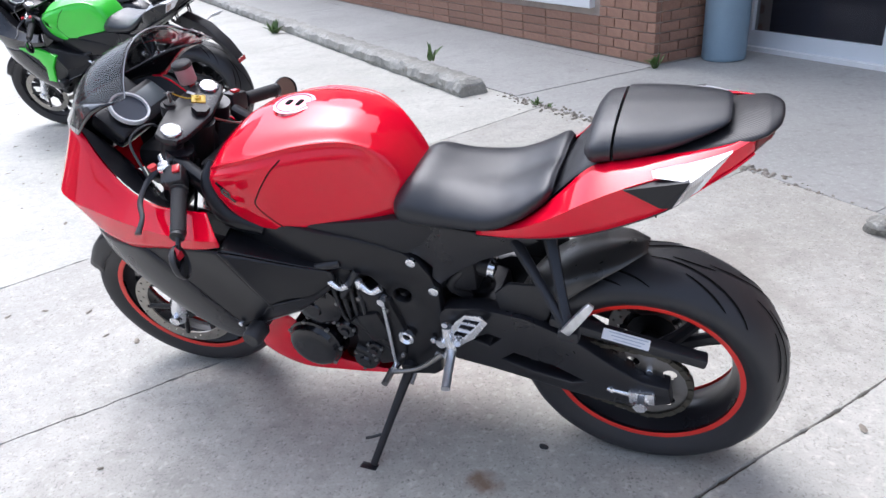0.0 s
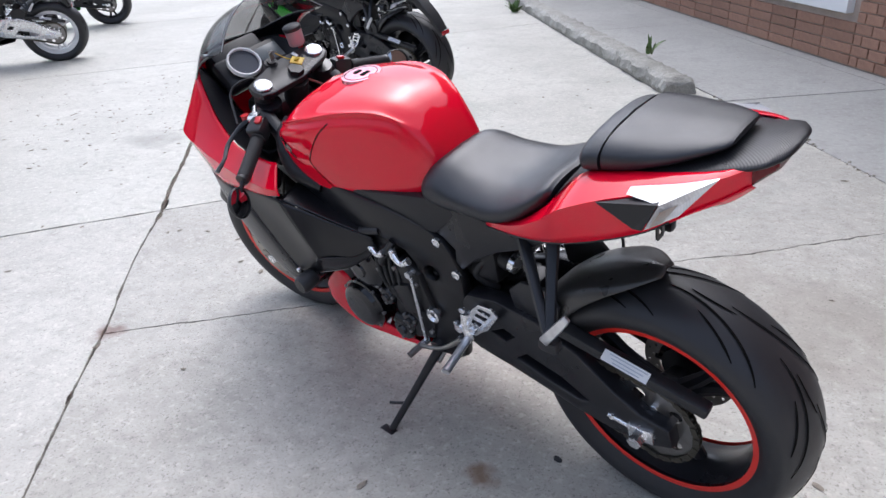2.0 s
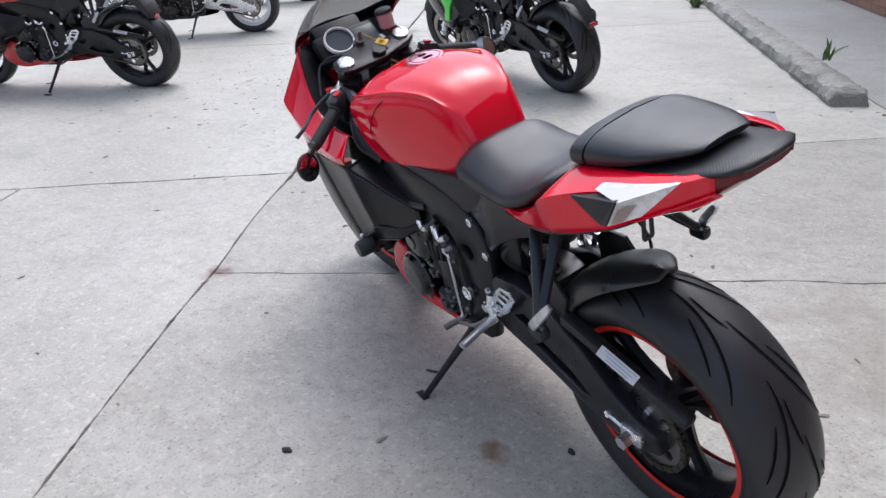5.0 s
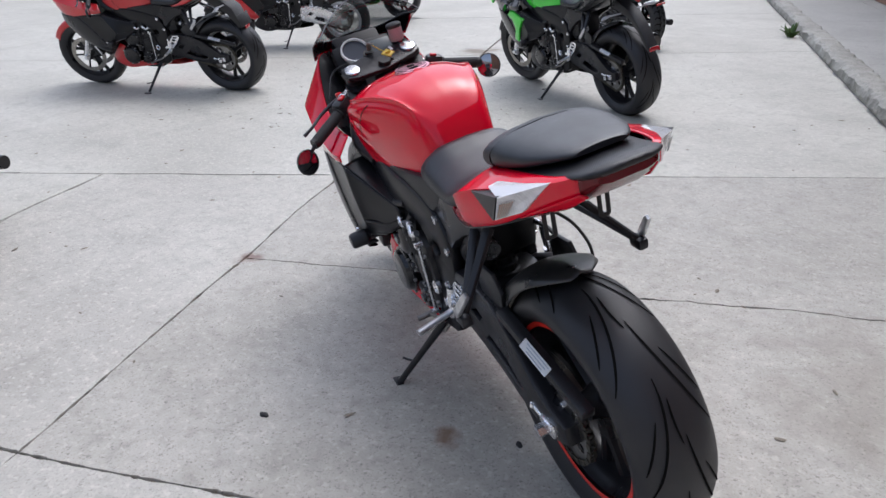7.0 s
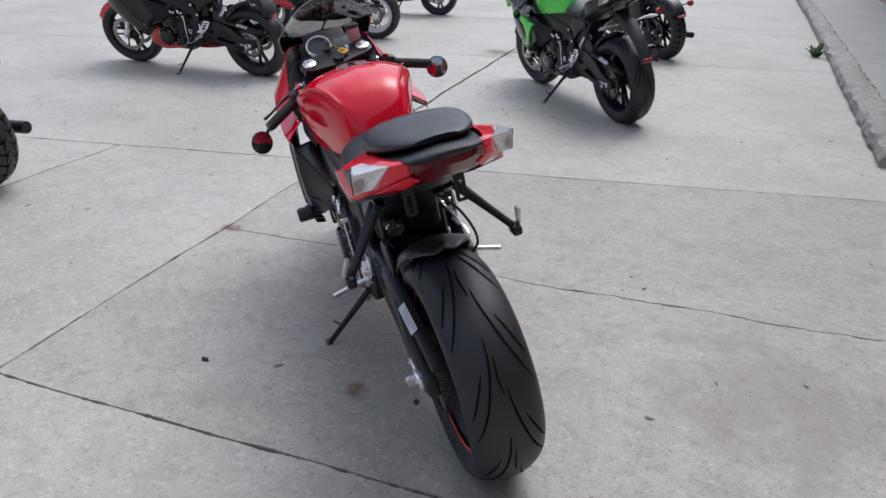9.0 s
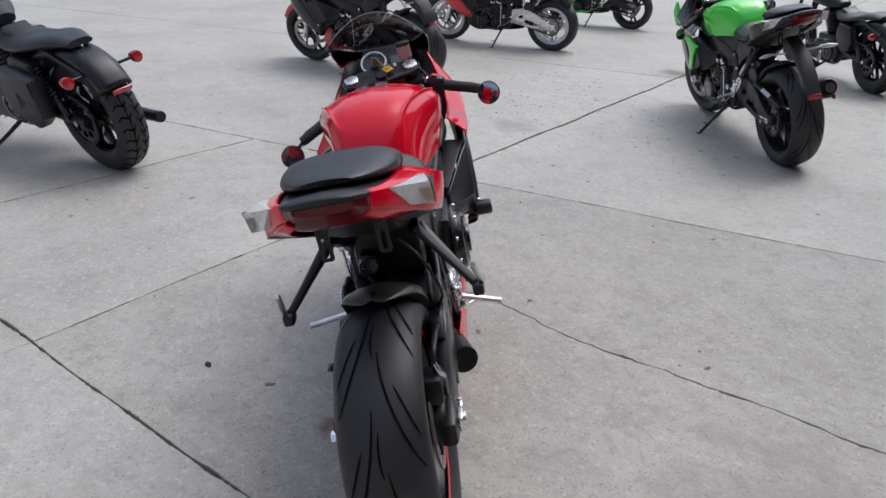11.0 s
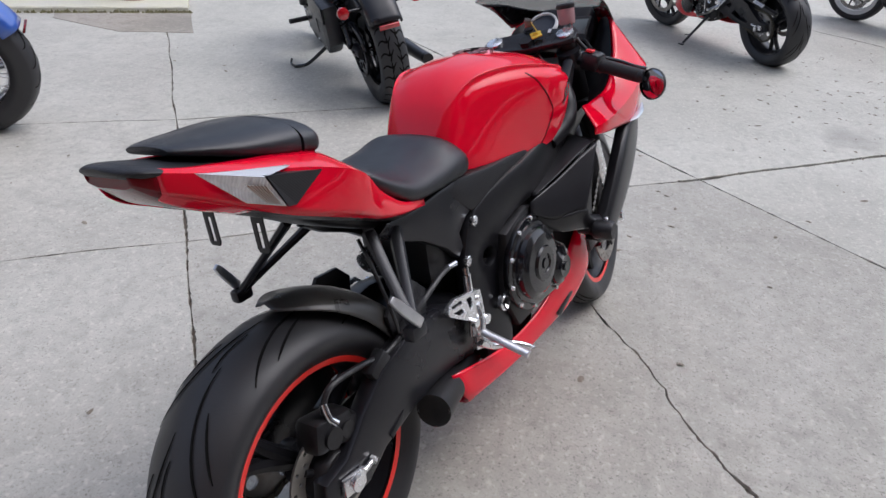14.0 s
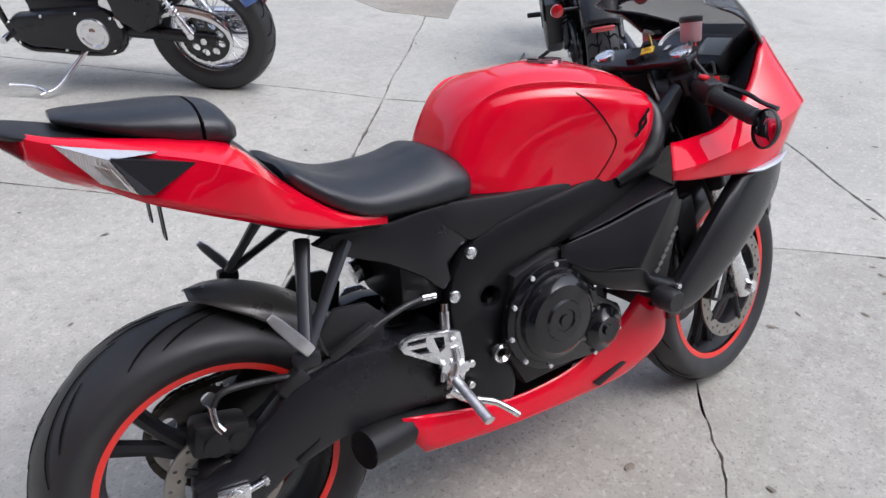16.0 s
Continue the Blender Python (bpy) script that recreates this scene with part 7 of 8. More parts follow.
        rod(bm, (0, s * 0.05, 0.318), (0, s * 0.15, 0.318), 0.018, 6)
        part("axle_nut", bm, CHROME, bike)
        # handlebar end
        bm = sweep([(1.20, 0, 0.98), (1.19, s * 0.10, 1.0), (1.12, s * 0.30, 1.06), (1.02, s * 0.40, 1.03)], 0.0125, 10, 20)
        part("handlebar", bm, BLACK_SATIN, bike)
        bm = bmesh.new()
        rod(bm, (1.08, s * 0.34, 1.05), (1.00, s * 0.42, 1.02), 0.018, 14)
        part("grip", bm, GRIP, bike)
        # foot controls
        bm = bmesh.new()
        rod(bm, (0.95, s * 0.18, 0.33), (0.93, s * 0.31, 0.34), 0.016, 12)
        part("foot_peg", bm, GRIP if not chrome else CHROME, bike)
    if chrome:
        bm = sweep([(0.30, 0.135, 0.400), (0.20, 0.135, 0.440), (0.08, 0.135, 0.458), (-0.04, 0.135, 0.435), (-0.11, 0.135, 0.385), (-0.135, 0.135, 0.330)], [0.008, 0.011, 0.012, 0.012, 0.010, 0.007], 10, 30, flatten=1.6)
        part("belt_guard", bm, CHROME, bike, "curved chrome belt guard")
    # seat and tank
    st = [(-0.07, [(0.02, 0.70), (0.06, 0.705), (0.07, 0.72), (0.04, 0.735), (0, 0.738)]), (0.10, [(0.09, 0.69), (0.115, 0.70), (0.115, 0.73), (0.07, 0.752), (0, 0.755)]),
          (0.30, [(0.11, 0.655), (0.145, 0.665), (0.145, 0.695), (0.09, 0.715), (0, 0.715)]), (0.50, [(0.10, 0.65), (0.135, 0.66), (0.13, 0.69), (0.08, 0.71), (0, 0.712)]), (0.66, [(0.05, 0.68), (0.075, 0.69), (0.07, 0.72), (0.04, 0.735), (0, 0.738)])]
    seat = part("seat", loft(st, 30, 18), VINYL, bike, "black padded seat")
    for k in range(7 if chrome else 0):
        x = 0.16 + 0.055 * k
        line = [(x, 0.125 * f, 0.712 + 0.012 * math.cos(1.6 * f) + (0.030 if x < 0.2 else 0.0)) for f in np.linspace(-0.9, 0.9, 9)]
        part("seat_pleat", sweep(line, 0.006, 6, 14), VINYL, seat)
    st = [(0.62, [(0.02, 0.74), (0.05, 0.745), (0.06, 0.77), (0.035, 0.79), (0, 0.795)]), (0.78, [(0.06, 0.73), (0.125, 0.76), (0.135, 0.82), (0.08, 0.87), (0, 0.88)]), (0.98, [(0.06, 0.75), (0.14, 0.79), (0.15, 0.85), (0.09, 0.905), (0, 0.915)]), (1.12, [(0.05, 0.80), (0.09, 0.82), (0.09, 0.87), (0.06, 0.90), (0, 0.905)])]
    part("fuel_tank", loft(st, 30, 20), BLACK_SATIN, bike, "satin black fuel tank")
    # engine: cases, primary cover, two finned cylinders
    eng = new("engine")
    eng.parent = bike
    bm = bmesh.new()
    block(bm, (0.66, 0, 0.36), (0.46, 0.22, 0.24), None, 0.03)
    part("crankcase", bm, BLACK_SATIN, eng)
    bm = plate([(0.40, 0.42), (0.46, 0.47), (0.60, 0.455), (0.78, 0.43), (0.93, 0.41), (0.99, 0.36), (0.97, 0.29), (0.88, 0.255), (0.66, 0.240), (0.48, 0.235), (0.41, 0.28), (0.385, 0.35)], 0.10, 0.185, bevel=0.022)
    prim = part("primary_cover", bm, BLACK_SATIN, eng, "black primary cover")
    bm = lathe([(0.0, 0.203), (0.022, 0.203), (0.028, 0.198), (0.055, 0.198), (0.060, 0.203), (0.078, 0.200), (0.082, 0.190), (0.082, 0.170)], (0.535, 0, 0.345), 40)
    part("derby_cover", bm, CHROME if chrome else BLACK_GLOSS, prim, "round cover plate")
    bolts(prim, [(0.43, 0.186, 0.43), (0.60, 0.186, 0.445), (0.78, 0.186, 0.42), (0.95, 0.186, 0.385), (0.93, 0.186, 0.28), (0.70, 0.186, 0.25), (0.45, 0.186, 0.26)], (0, 1, 0), 0.007)
    for tilt, x in ((-24, 0.60), (24, 0.74)):
        cyl = bmesh.new()
        for k in range(9):
            m = Matrix.Translation((x, 0, 0.46)) @ Matrix.Rotation(radians(tilt), 4, "Y") @ Matrix.Translation((0, 0, 0.03 + 0.024 * k))
            own = bmesh.new()
            lathe([(0.0, -0.004), (0.078, -0.004), (0.080, 0.0), (0.078, 0.004), (0.0, 0.004)], (0, 0, 0), 24, own, axis="z")
            rod(own, (0, 0, -0.012), (0, 0, 0.012), 0.058, 16)
            turned(own, m)
            me = bpy.data.meshes.new("tmp")
            own.to_mesh(me)
            own.free()
            cyl.from_mesh(me)
            bpy.data.meshes.remove(me)
        part("cylinder", cyl, BLACK_DULL, eng, "finned black cylinder")
        bm = bmesh.new()
        m = Matrix.Rotation(radians(tilt), 3, "Y")
        block(bm, Vector((x, 0, 0.46)) + m @ Vector((0, 0, 0.265)), (0.15, 0.14, 0.05), m, 0.012)
        part("rocker_box", bm, trim, eng)
    bm = lathe([(0.0, -0.21), (0.07, -0.21), (0.09, -0.20), (0.095, -0.16), (0.0, -0.15)], (0.67, 0, 0.58), 30)
    part("air_cleaner", bm, BLACK_SATIN, eng)
    # battery cover, belt guard, kick stand, exhausts
    bm = plate([(0.20, 0.62), (0.38, 0.64), (0.44, 0.56), (0.41, 0.42), (0.30, 0.355), (0.20, 0.40), (0.17, 0.50)], 0.10, 0.185, bevel=0.02)
    part("battery_cover", bm, BLACK_SATIN, bike)
    bm = plate(ring_pts(0, 0, 0.135, 44), 0.098, 0.112, [ring_pts(0.078 * math.cos(2 * math.pi * k / 9), 0.078 * math.sin(2 * math.pi * k / 9), 0.021, 10) for k in range(9)] + [ring_pts(0, 0, 0.018, 12)])
    turned(bm, Matrix.Translation(ra))
    pul = part("belt_pulley", bm, BLACK_GLOSS, bike)
    part("pulley_ring", lathe([(0.122, 0.113), (0.137, 0.113), (0.137, 0.118), (0.122, 0.118)], ra, 44, closed=True), SILVER if chrome else BLACK_SATIN, pul)
    bm = sweep([(0.50, 0.115, 0.42), (0.30, 0.115, 0.455), (0.12, 0.115, 0.475), (0.0, 0.115, 0.462), (-0.10, 0.115, 0.425), (-0.15, 0.115, 0.36)], [0.018, 0.018, 0.020, 0.018, 0.014, 0.010], 8, 24, flatten=0.6)
    part("belt_guard", bm, bright, bike)
    stand = new("side_stand")
    stand.parent = bike
    bm = sweep([(0.62, 0.12, 0.24), (0.68, 0.20, 0.17), (0.74, 0.30, 0.10), (0.80, 0.37, 0.088)], [0.014, 0.012, 0.011, 0.010], 10, 16)
    part("leg", bm, bright, stand)
    bm = bmesh.new()
    if chrome:
        sweep([(0.77, 0.35, 0.092), (0.84, 0.33, 0.11), (0.93, 0.35, 0.125), (0.95, 0.36, 0.128)], 0.009, 8, 16, bm)
    else:
        sweep([(0.78, 0.36, 0.090), (0.86, 0.38, 0.092), (0.95, 0.36, 0.095)], 0.008, 8, 12, bm)
    part("foot_tang", bm, bright, stand)
    for k in range(2 if chrome else 1):
        z = 0.24 + 0.07 * k
        bm = sweep([(0.74 - 0.10 * k, -0.10, 0.60), (0.82 - 0.14 * k, -0.20, 0.50), (0.70 - 0.1 * k, -0.21, z + 0.02), (0.40, -0.205, z), (0.05, -0.205, z), (-0.20, -0.205, z + 0.01)], [0.020, 0.022, 0.024, 0.042, 0.045, 0.043] if chrome else [0.020, 0.022, 0.024, 0.034, 0.036, 0.032], 16, 34)
        ex = part("exhaust_pipe", bm, bright if chrome else BLACK_SATIN, bike, "long side exhaust pipe")
        bm = bmesh.new()
        sweep([(-0.195, -0.205, z + 0.01), (-0.225, -0.205, z + 0.011), (-0.225, -0.205, z + 0.011), (-0.19, -0.205, z + 0.01)], [0.044, 0.040, 0.030, 0.028] if chrome else [0.033, 0.031, 0.024, 0.022], 18, bm=bm)
        part("exhaust_tip", bm, BLACK_DULL, ex)
    # front mudguard, headlamp, frame tube
    rows = []
    for k in range(7):
        a = radians(45 + 90 * k / 6)
        rows.append([(fa[0] + (0.352 - d) * math.cos(a), y, fa[2] + (0.352 - d) * math.sin(a)) for y, d in ((-0.068, 0.05), (-0.05, 0.008), (0, 0), (0.05, 0.008), (0.068, 0.05))])
    part("front_mudguard", patch(rows, 18, 12), BLACK_SATIN, bike, mods=(("solid", 0.003),))
    bm = sweep([(1.26, 0, 0.88), (1.32, 0, 0.88), (1.40, 0, 0.88), (1.42, 0, 0.88)], [0.05, 0.085, 0.088, 0.08], 24, bm=None)
    part("headlamp", bm, BLACK_GLOSS, bike)
    for s in (1, -1):
        bm = sweep([(1.12, s * 0.03, 0.84), (1.06, s * 0.11, 0.60), (0.98, s * 0.12, 0.26), (0.80, s * 0.12, 0.215), (0.45, s * 0.12, 0.24), (0.38, s * 0.11, 0.50), (0.30, s * 0.10, 0.63)], 0.016, 10, 34)
        part("frame_tube", bm, BLACK_GLOSS, bike)
    if chrome:
        bm = bmesh.new()
        block(bm, (0.42, 0.155, 0.52), (0.10, 0.05, 0.12), Matrix.Rotation(radians(-20), 3, "Y"), 0.02)
        block(bm, (0.42, 0.16, 0.40), (0.07, 0.04, 0.07), Matrix.Rotation(radians(20), 3, "Y"), 0.015)
        part("oil_fitting", bm, CHROME, bike, "chromed oil fittings")
    if pouch:
        bm = plate([(0.13, 0.56), (0.28, 0.585), (0.42, 0.60), (0.47, 0.46), (0.42, 0.34), (0.22, 0.285), (0.13, 0.35)], 0.150, 0.245, bevel=0.022)
        bag = part("side_pouch", bm, VINYL, bike, "black leather side pouch")
        bm = plate([(0.125, 0.565), (0.28, 0.592), (0.425, 0.606), (0.452, 0.50), (0.29, 0.445), (0.125, 0.475)], 0.246, 0.252, bevel=0.002)
        part("pouch_flap", bm, VINYL, bag)
        bm = bmesh.new()
        block(bm, (0.28, 0.255, 0.445), (0.024, 0.005, 0.075), None, 0.002)
        part("strap", bm, VINYL, bag)
    return bike


black_cruiser = cruiser("satin black cruiser motorcycle with round red lamps and a side pouch", pouch=True)
place_bike(black_cruiser, -2.603, 0.845, 215.5, 12.0, 1.06)
chrome_cruiser = cruiser("black and blue cruiser motorcycle with chrome springs and spoked wheels", chrome=True, blue=True)
place_bike(chrome_cruiser, -1.34, -0.97, -55.0, 10.0, 1.08)
far_cruiser = cruiser("dark cruiser motorcycle parked beyond the green one")
place_bike(far_cruiser, -3.18, 7.65, 163.0, 10.0, 1.0)


# ---- shop front, street island and litter ----
BRICK = mat("brown_brick", (0.33, 0.185, 0.125), 0.85, var=0.4, var_scale=25.0, var_color=(0.155, 0.085, 0.065), grain=0.3, grain_scale=150.0, rand=0.55, bump=0.4, bump_scale=120.0)
MORTAR = mat("brick_mortar", (0.38, 0.32, 0.27), 0.95, var=0.4, var_scale=10.0, grain=0.3, grain_scale=150.0)
WHITE_PAINT = mat("white_trim_paint", (0.74, 0.75, 0.75), 0.5, var=0.15, var_scale=5.0, var_color=(0.55, 0.55, 0.53))
ALU = mat("door_aluminium", (0.66, 0.70, 0.73), 0.5, 0.1, var=0.15, var_scale=4.0)
# near-black base paints in the darkness of the unlit shop
SHOP_DARK = mat("painted_shop_darkness", (0.02, 0.02, 0.023), 0.7, var=0.5, var_scale=3.0)
PANE = glass("door_glass", (0.03, 0.03, 0.04), 0.03, 0.35)
BIN = mat("blue_grey_steel", (0.25, 0.35, 0.43), 0.45, 0.1, var=0.25, var_scale=4.0, grain=0.1, grain_scale=100.0)
LEAF = mat("weed_leaf", (0.075, 0.135, 0.03), 0.6, var=0.4, var_scale=20.0, var_color=(0.12, 0.16, 0.05))
WOOD = mat("weathered_post_wood", (0.36, 0.26, 0.19), 0.85, var=0.6, var_scale=8.0, var_color=(0.36, 0.31, 0.27), grain=0.4, grain_scale=80.0, bump=0.5, bump_scale=40.0)
MOSS = mat("dry_moss", (0.14, 0.13, 0.06), 0.95, var=0.6, var_scale=12.0, var_color=(0.11, 0.09, 0.06))
YELLOW_PAINT = mat("faded_yellow_paint", (0.62, 0.56, 0.31), 0.8, var=0.7, var_scale=6.0, var_color=(0.38, 0.36, 0.30), grain=0.3, grain_scale=60.0)
KERB_YELLOW = mat("worn_pad_concrete", (0.52, 0.50, 0.39), 0.85, var=0.8, var_scale=5.0, var_color=(0.50, 0.48, 0.43), grain=0.3, grain_scale=60.0)
MUD = mat("dry_dirt", (0.24, 0.21, 0.17), 0.95, var=0.6, var_scale=4.0, grain=0.4, grain_scale=60.0)
RUBBLE = mat("broken_concrete", (0.27, 0.245, 0.21), 0.95, var=0.7, var_scale=14.0, var_color=(0.14, 0.12, 0.08), grain=0.4, grain_scale=80.0)
GRIT = mat("black_grit", (0.02, 0.02, 0.021), 0.8, grain=0.3, grain_scale=200.0)

# the shop wall runs along the walk; the door stands back in a recess
CORNER = Vector((1.67, 6.09))
ALONG = Vector((-0.497, 0.8678))        # away from the street
IN = Vector((0.8678, 0.497))            # into the shop
WALL_ROT = Matrix(((ALONG.x, IN.x, 0), (ALONG.y, IN.y, 0), (0, 0, 1)))


def on_wall(s, o, z):
    p = CORNER + ALONG * s + IN * o
    return Vector((p.x, p.y, z))


def wall_box(name, s0, s1, o0, o1, z0, z1, material, parent=None, label="", bevel=0.0):
    bm = bmesh.new()
    block(bm, on_wall((s0 + s1) / 2, (o0 + o1) / 2, (z0 + z1) / 2), (abs(s1 - s0), abs(o1 - o0), z1 - z0), WALL_ROT, bevel)
    return part(name, bm, material, parent, label, smooth=False)


wall = tagged(wall_box("wall_shop", 0.012, 16, 0.012, 0.30, -0.02, 7.0, MORTAR), "brown brick shop wall with pale mortar", "wall", kind="structure")
side = tagged(wall_box("wall_return", 0.012, 0.30, 0.30, 1.36, -0.02, 7.0, MORTAR), "brown brick side wall of the door recess", "wall", kind="structure")
# this wall's near-black colour stands in for the unlit room behind the glass
back = tagged(wall_box("wall_recess", -4.0, 0.30, 1.36, 1.60, -0.02, 7.0, SHOP_DARK), "inside wall behind the door, painted near-black for the unlit shop", "wall", kind="structure")
front2 = tagged(wall_box("wall_street", -9.0, -2.6, 0.0, 0.30, -0.02, 7.0, BRICK), "brown brick shop wall beyond the door", "wall", kind="structure")

# plain unseen walls, added across the street and beyond the lot to shape reflections
PLASTER = mat("dull_plaster", (0.30, 0.28, 0.26), 0.9, var=0.5, var_scale=0.4, grain=0.2, grain_scale=20.0)
for name, p, size, turn in (("wall_across", (2, -19, 3.0), (70, 0.4, 6.0), 0), ("wall_end", (-26, 4, 2.6), (0.4, 60, 5.2), 0), ("wall_far", (-8, 29, 2.6), (60, 0.4, 5.2), 0)):
    bm = bmesh.new()
    block(bm, p, size)
    tagged(part(name, bm, PLASTER, smooth=False), "plain dull brown unseen wall added around the lot for reflections", "wall", kind="structure")

# door in the recess: aluminium frame, glass above a low rail
door = tagged(new("door_1"), "aluminium framed glass shop door", "door", kind="structure")
wall_box("door_sill", -2.6, 0.01, 0.96, 1.10, -0.01, 0.035, WHITE_PAINT, door)
wall_box("bottom_rail", -1.30, -0.04, 1.01, 1.06, 0.035, 0.16, ALU, door, bevel=0.004)
wall_box("door_stile", -0.10, -0.04, 1.00, 1.07, 0.16, 2.15, ALU, door, bevel=0.004)
wall_box("door_stile", -1.30, -1.24, 1.00, 1.07, 0.16, 2.15, ALU, door, bevel=0.004)
wall_box("door_jamb", -0.035, 0.012, 0.98, 1.09, 0.035, 2.25, ALU, door, bevel=0.004)
wall_box("side_rail", -2.6, -1.32, 1.01, 1.06, 0.035, 0.16, ALU, door, bevel=0.004)
p = wall_box("glass_pane", -1.24, -0.10, 1.03, 1.036, 0.16, 2.15, PANE, door, "dark shop door glass")
p.visible_shadow = False
p = wall_box("glass_pane", -2.6, -1.30, 1.03, 1.036, 0.16, 2.15, PANE, door)
p.visible_shadow = False

# shop window with its white sill
window = tagged(new("window_1"), "white framed shop window over a brick base", "window", kind="structure")
wall_box("window_sill", 0.78, 9.0, -0.05, 0.02, 0.40, 0.50, WHITE_PAINT, window, bevel=0.006)
wall_box("window_frame", 0.78, 9.0, -0.012, 0.02, 0.50, 0.58, ALU, window)
wall_box("glass_pane", 0.85, 8.9, -0.006, 0.010, 0.58, 2.4, PANE, window)

# tall round bin in the recess
bx = on_wall(-0.19, 0.58, 0)
bm = lathe([(0.0, 0.004), (0.165, 0.004), (0.172, 0.015), (0.175, 0.03), (0.175, 0.86), (0.180, 0.87), (0.180, 0.90), (0.15, 0.93), (0.13, 0.90), (0.0, 0.88)], bx, 40, axis="z")
tagged(part("bin", bm, BIN), "tall blue-grey steel waste bin beside the brick wall", "bin")


def weed(x, y, z, size, leaves, seed):
    rng = random.Random(seed)
    plant = tagged(new("weed"), "small green weed growing from the kerb joint", "plant", "weeds by the kerb")
    for k in range(leaves):
        a = rng.uniform(0, 6.28)
        ln = size * rng.uniform(0.6, 1.2)
        lean = rng.uniform(0.2, 0.9)
        w = ln * rng.uniform(0.07, 0.13)
        base = Vector((rng.uniform(-1, 1), rng.uniform(-1, 1), 0)) * size * 0.15
        rows = []
        for i in range(6):
            t = i / 5
            c = base + Vector((math.cos(a) * ln * lean * t, math.sin(a) * ln * lean * t, ln * (1 - lean * 0.4) * t - ln * 0.4 * lean * t * t))
            sd = Vector((-math.sin(a), math.cos(a), 0)) * w * math.sin(math.pi * min(1, 0.15 + 0.85 * t)) * (1 if i < 5 else 0.1)
            rows.append([c - sd, c + Vector((0, 0, -w * 0.3)), c + sd])
        bm = bmesh.new()
        add_grid(bm, rows)
        part("leaf", bm, LEAF, plant)
    plant.location = (x, y, z)
    return plant


WEEDS = ((-0.18, 6.45, 0.10, 0.21, 6, 1), (-2.30, 9.40, 0.0, 0.20, 22, 2), (1.66, 6.03, 0.0, 0.15, 16, 3), (0.62, 5.12, 0.0, 0.07, 18, 4), (0.70, 5.03, 0.0, 0.05, 10, 5))
for x, y, z, size, n, seed in WEEDS:
    weed(x, y, z, size, n, seed)

# street island: a concrete pad with a painted kerb behind it, and a wooden post
FRONT, DEEP = Vector((0.44, -0.90)).normalized(), Vector((-0.86, -0.50)).normalized()
PAD = Vector((-4.38, -1.57))


def on_pad(s, o):
    return PAD + FRONT * s + DEEP * o


island = tagged(new("island"), "low concrete street island with a dirty edge", "island", kind="structure")
bm = bmesh.new()
rows = []
ring = [on_pad(s, 0) for s in np.linspace(0, 7, 90)] + [on_pad(7, 1.35)] + [on_pad(s, 1.35) for s in np.linspace(7, 0, 60)] + [on_pad(0, o) for o in np.linspace(1.3, 0.03, 30)]
for inset, z in ((0.0, -0.02), (0.004, 0.036), (0.014, 0.046)):
    rows.append([Vector((p.x + DEEP.x * inset + 0.010 * noise.noise(Vector((p.x * 9, p.y * 9, z * 30))), p.y + DEEP.y * inset + 0.010 * noise.noise(Vector((p.x * 9, p.y * 9, 5 + z * 30))), z + (0.008 * noise.noise(Vector((p.x * 12, p.y * 12, 3))) if z > 0.01 else 0))) for p in ring])
vs = add_grid(bm, rows, wrap=True)
bm.faces.new(vs[-1])
bmesh.ops.triangulate(bm, faces=[f for f in bm.faces if len(f.verts) > 4])
part("pad", bm, KERB_YELLOW, island, smooth=False)
line = [(*on_pad(7, 1.42), 0), (*on_pad(3, 1.42), 0), (*on_pad(0.5, 1.40), 0), (*on_pad(0.05, 1.36), 0), (*on_pad(-0.35, 1.15), 0), (*on_pad(-0.62, 0.95), 0)]
pts = spline(line, 90)
rows = []
for i, p in enumerate(pts):
    d = Vector(pts[min(i + 1, 89)] - pts[max(i - 1, 0)]).normalized()
    nrm = Vector((-d.y, d.x, 0))
    fade = min(1.0, (89 - i) / 14)
    rows.append([Vector(p) + nrm * w + Vector((0, 0, h * (0.15 + 0.85 * fade) + 0.006 * noise.noise(Vector((i * 0.9, w * 20, 1))))) for w, h in ((-0.09, -0.02), (-0.08, 0.075), (-0.06, 0.088), (0.06, 0.088), (0.08, 0.070), (0.09, -0.02))])
bm = bmesh.new()
vs = add_grid(bm, rows)
bm.faces.new(vs[-1])
part("painted_kerb", bm, YELLOW_PAINT, island, "worn yellow painted kerb", sharp=50)
slab([tuple(q) for q in ((-4.36, -1.53), (-3.70, -1.12), (-3.50, -1.67), (-3.70, -2.42), (-3.86, -2.53))], 0.0, DIRTY_CONCRETE, 0.012, z=0.004)


def moss():
    """Dirt and moss along the foot of the island."""
    rng = random.Random(8)
    bm = bmesh.new()
    for k in range(260):
        p = on_pad(rng.random() ** 1.6 * 1.4 - 0.02, -0.02 - 0.03 * rng.random())
        s = rng.uniform(0.006, 0.018)
        tops = [bm.verts.new((p.x + s * math.cos(a) * rng.uniform(0.6, 1.4), p.y + s * math.sin(a) * rng.uniform(0.6, 1.4), 0.003)) for a in (0, 1.26, 2.5, 3.8, 5.0)]
        peak = bm.verts.new((p.x + rng.uniform(-0.5, 0.5) * s, p.y, 0.006 + s * rng.uniform(0.6, 1.8)))
        for i in range(5):
            bm.faces.new((tops[i], tops[(i + 1) % 5], peak))
    tagged(part("moss", bm, MOSS, smooth=False), "dirt and moss along the island edge", "moss", kind="stuff")


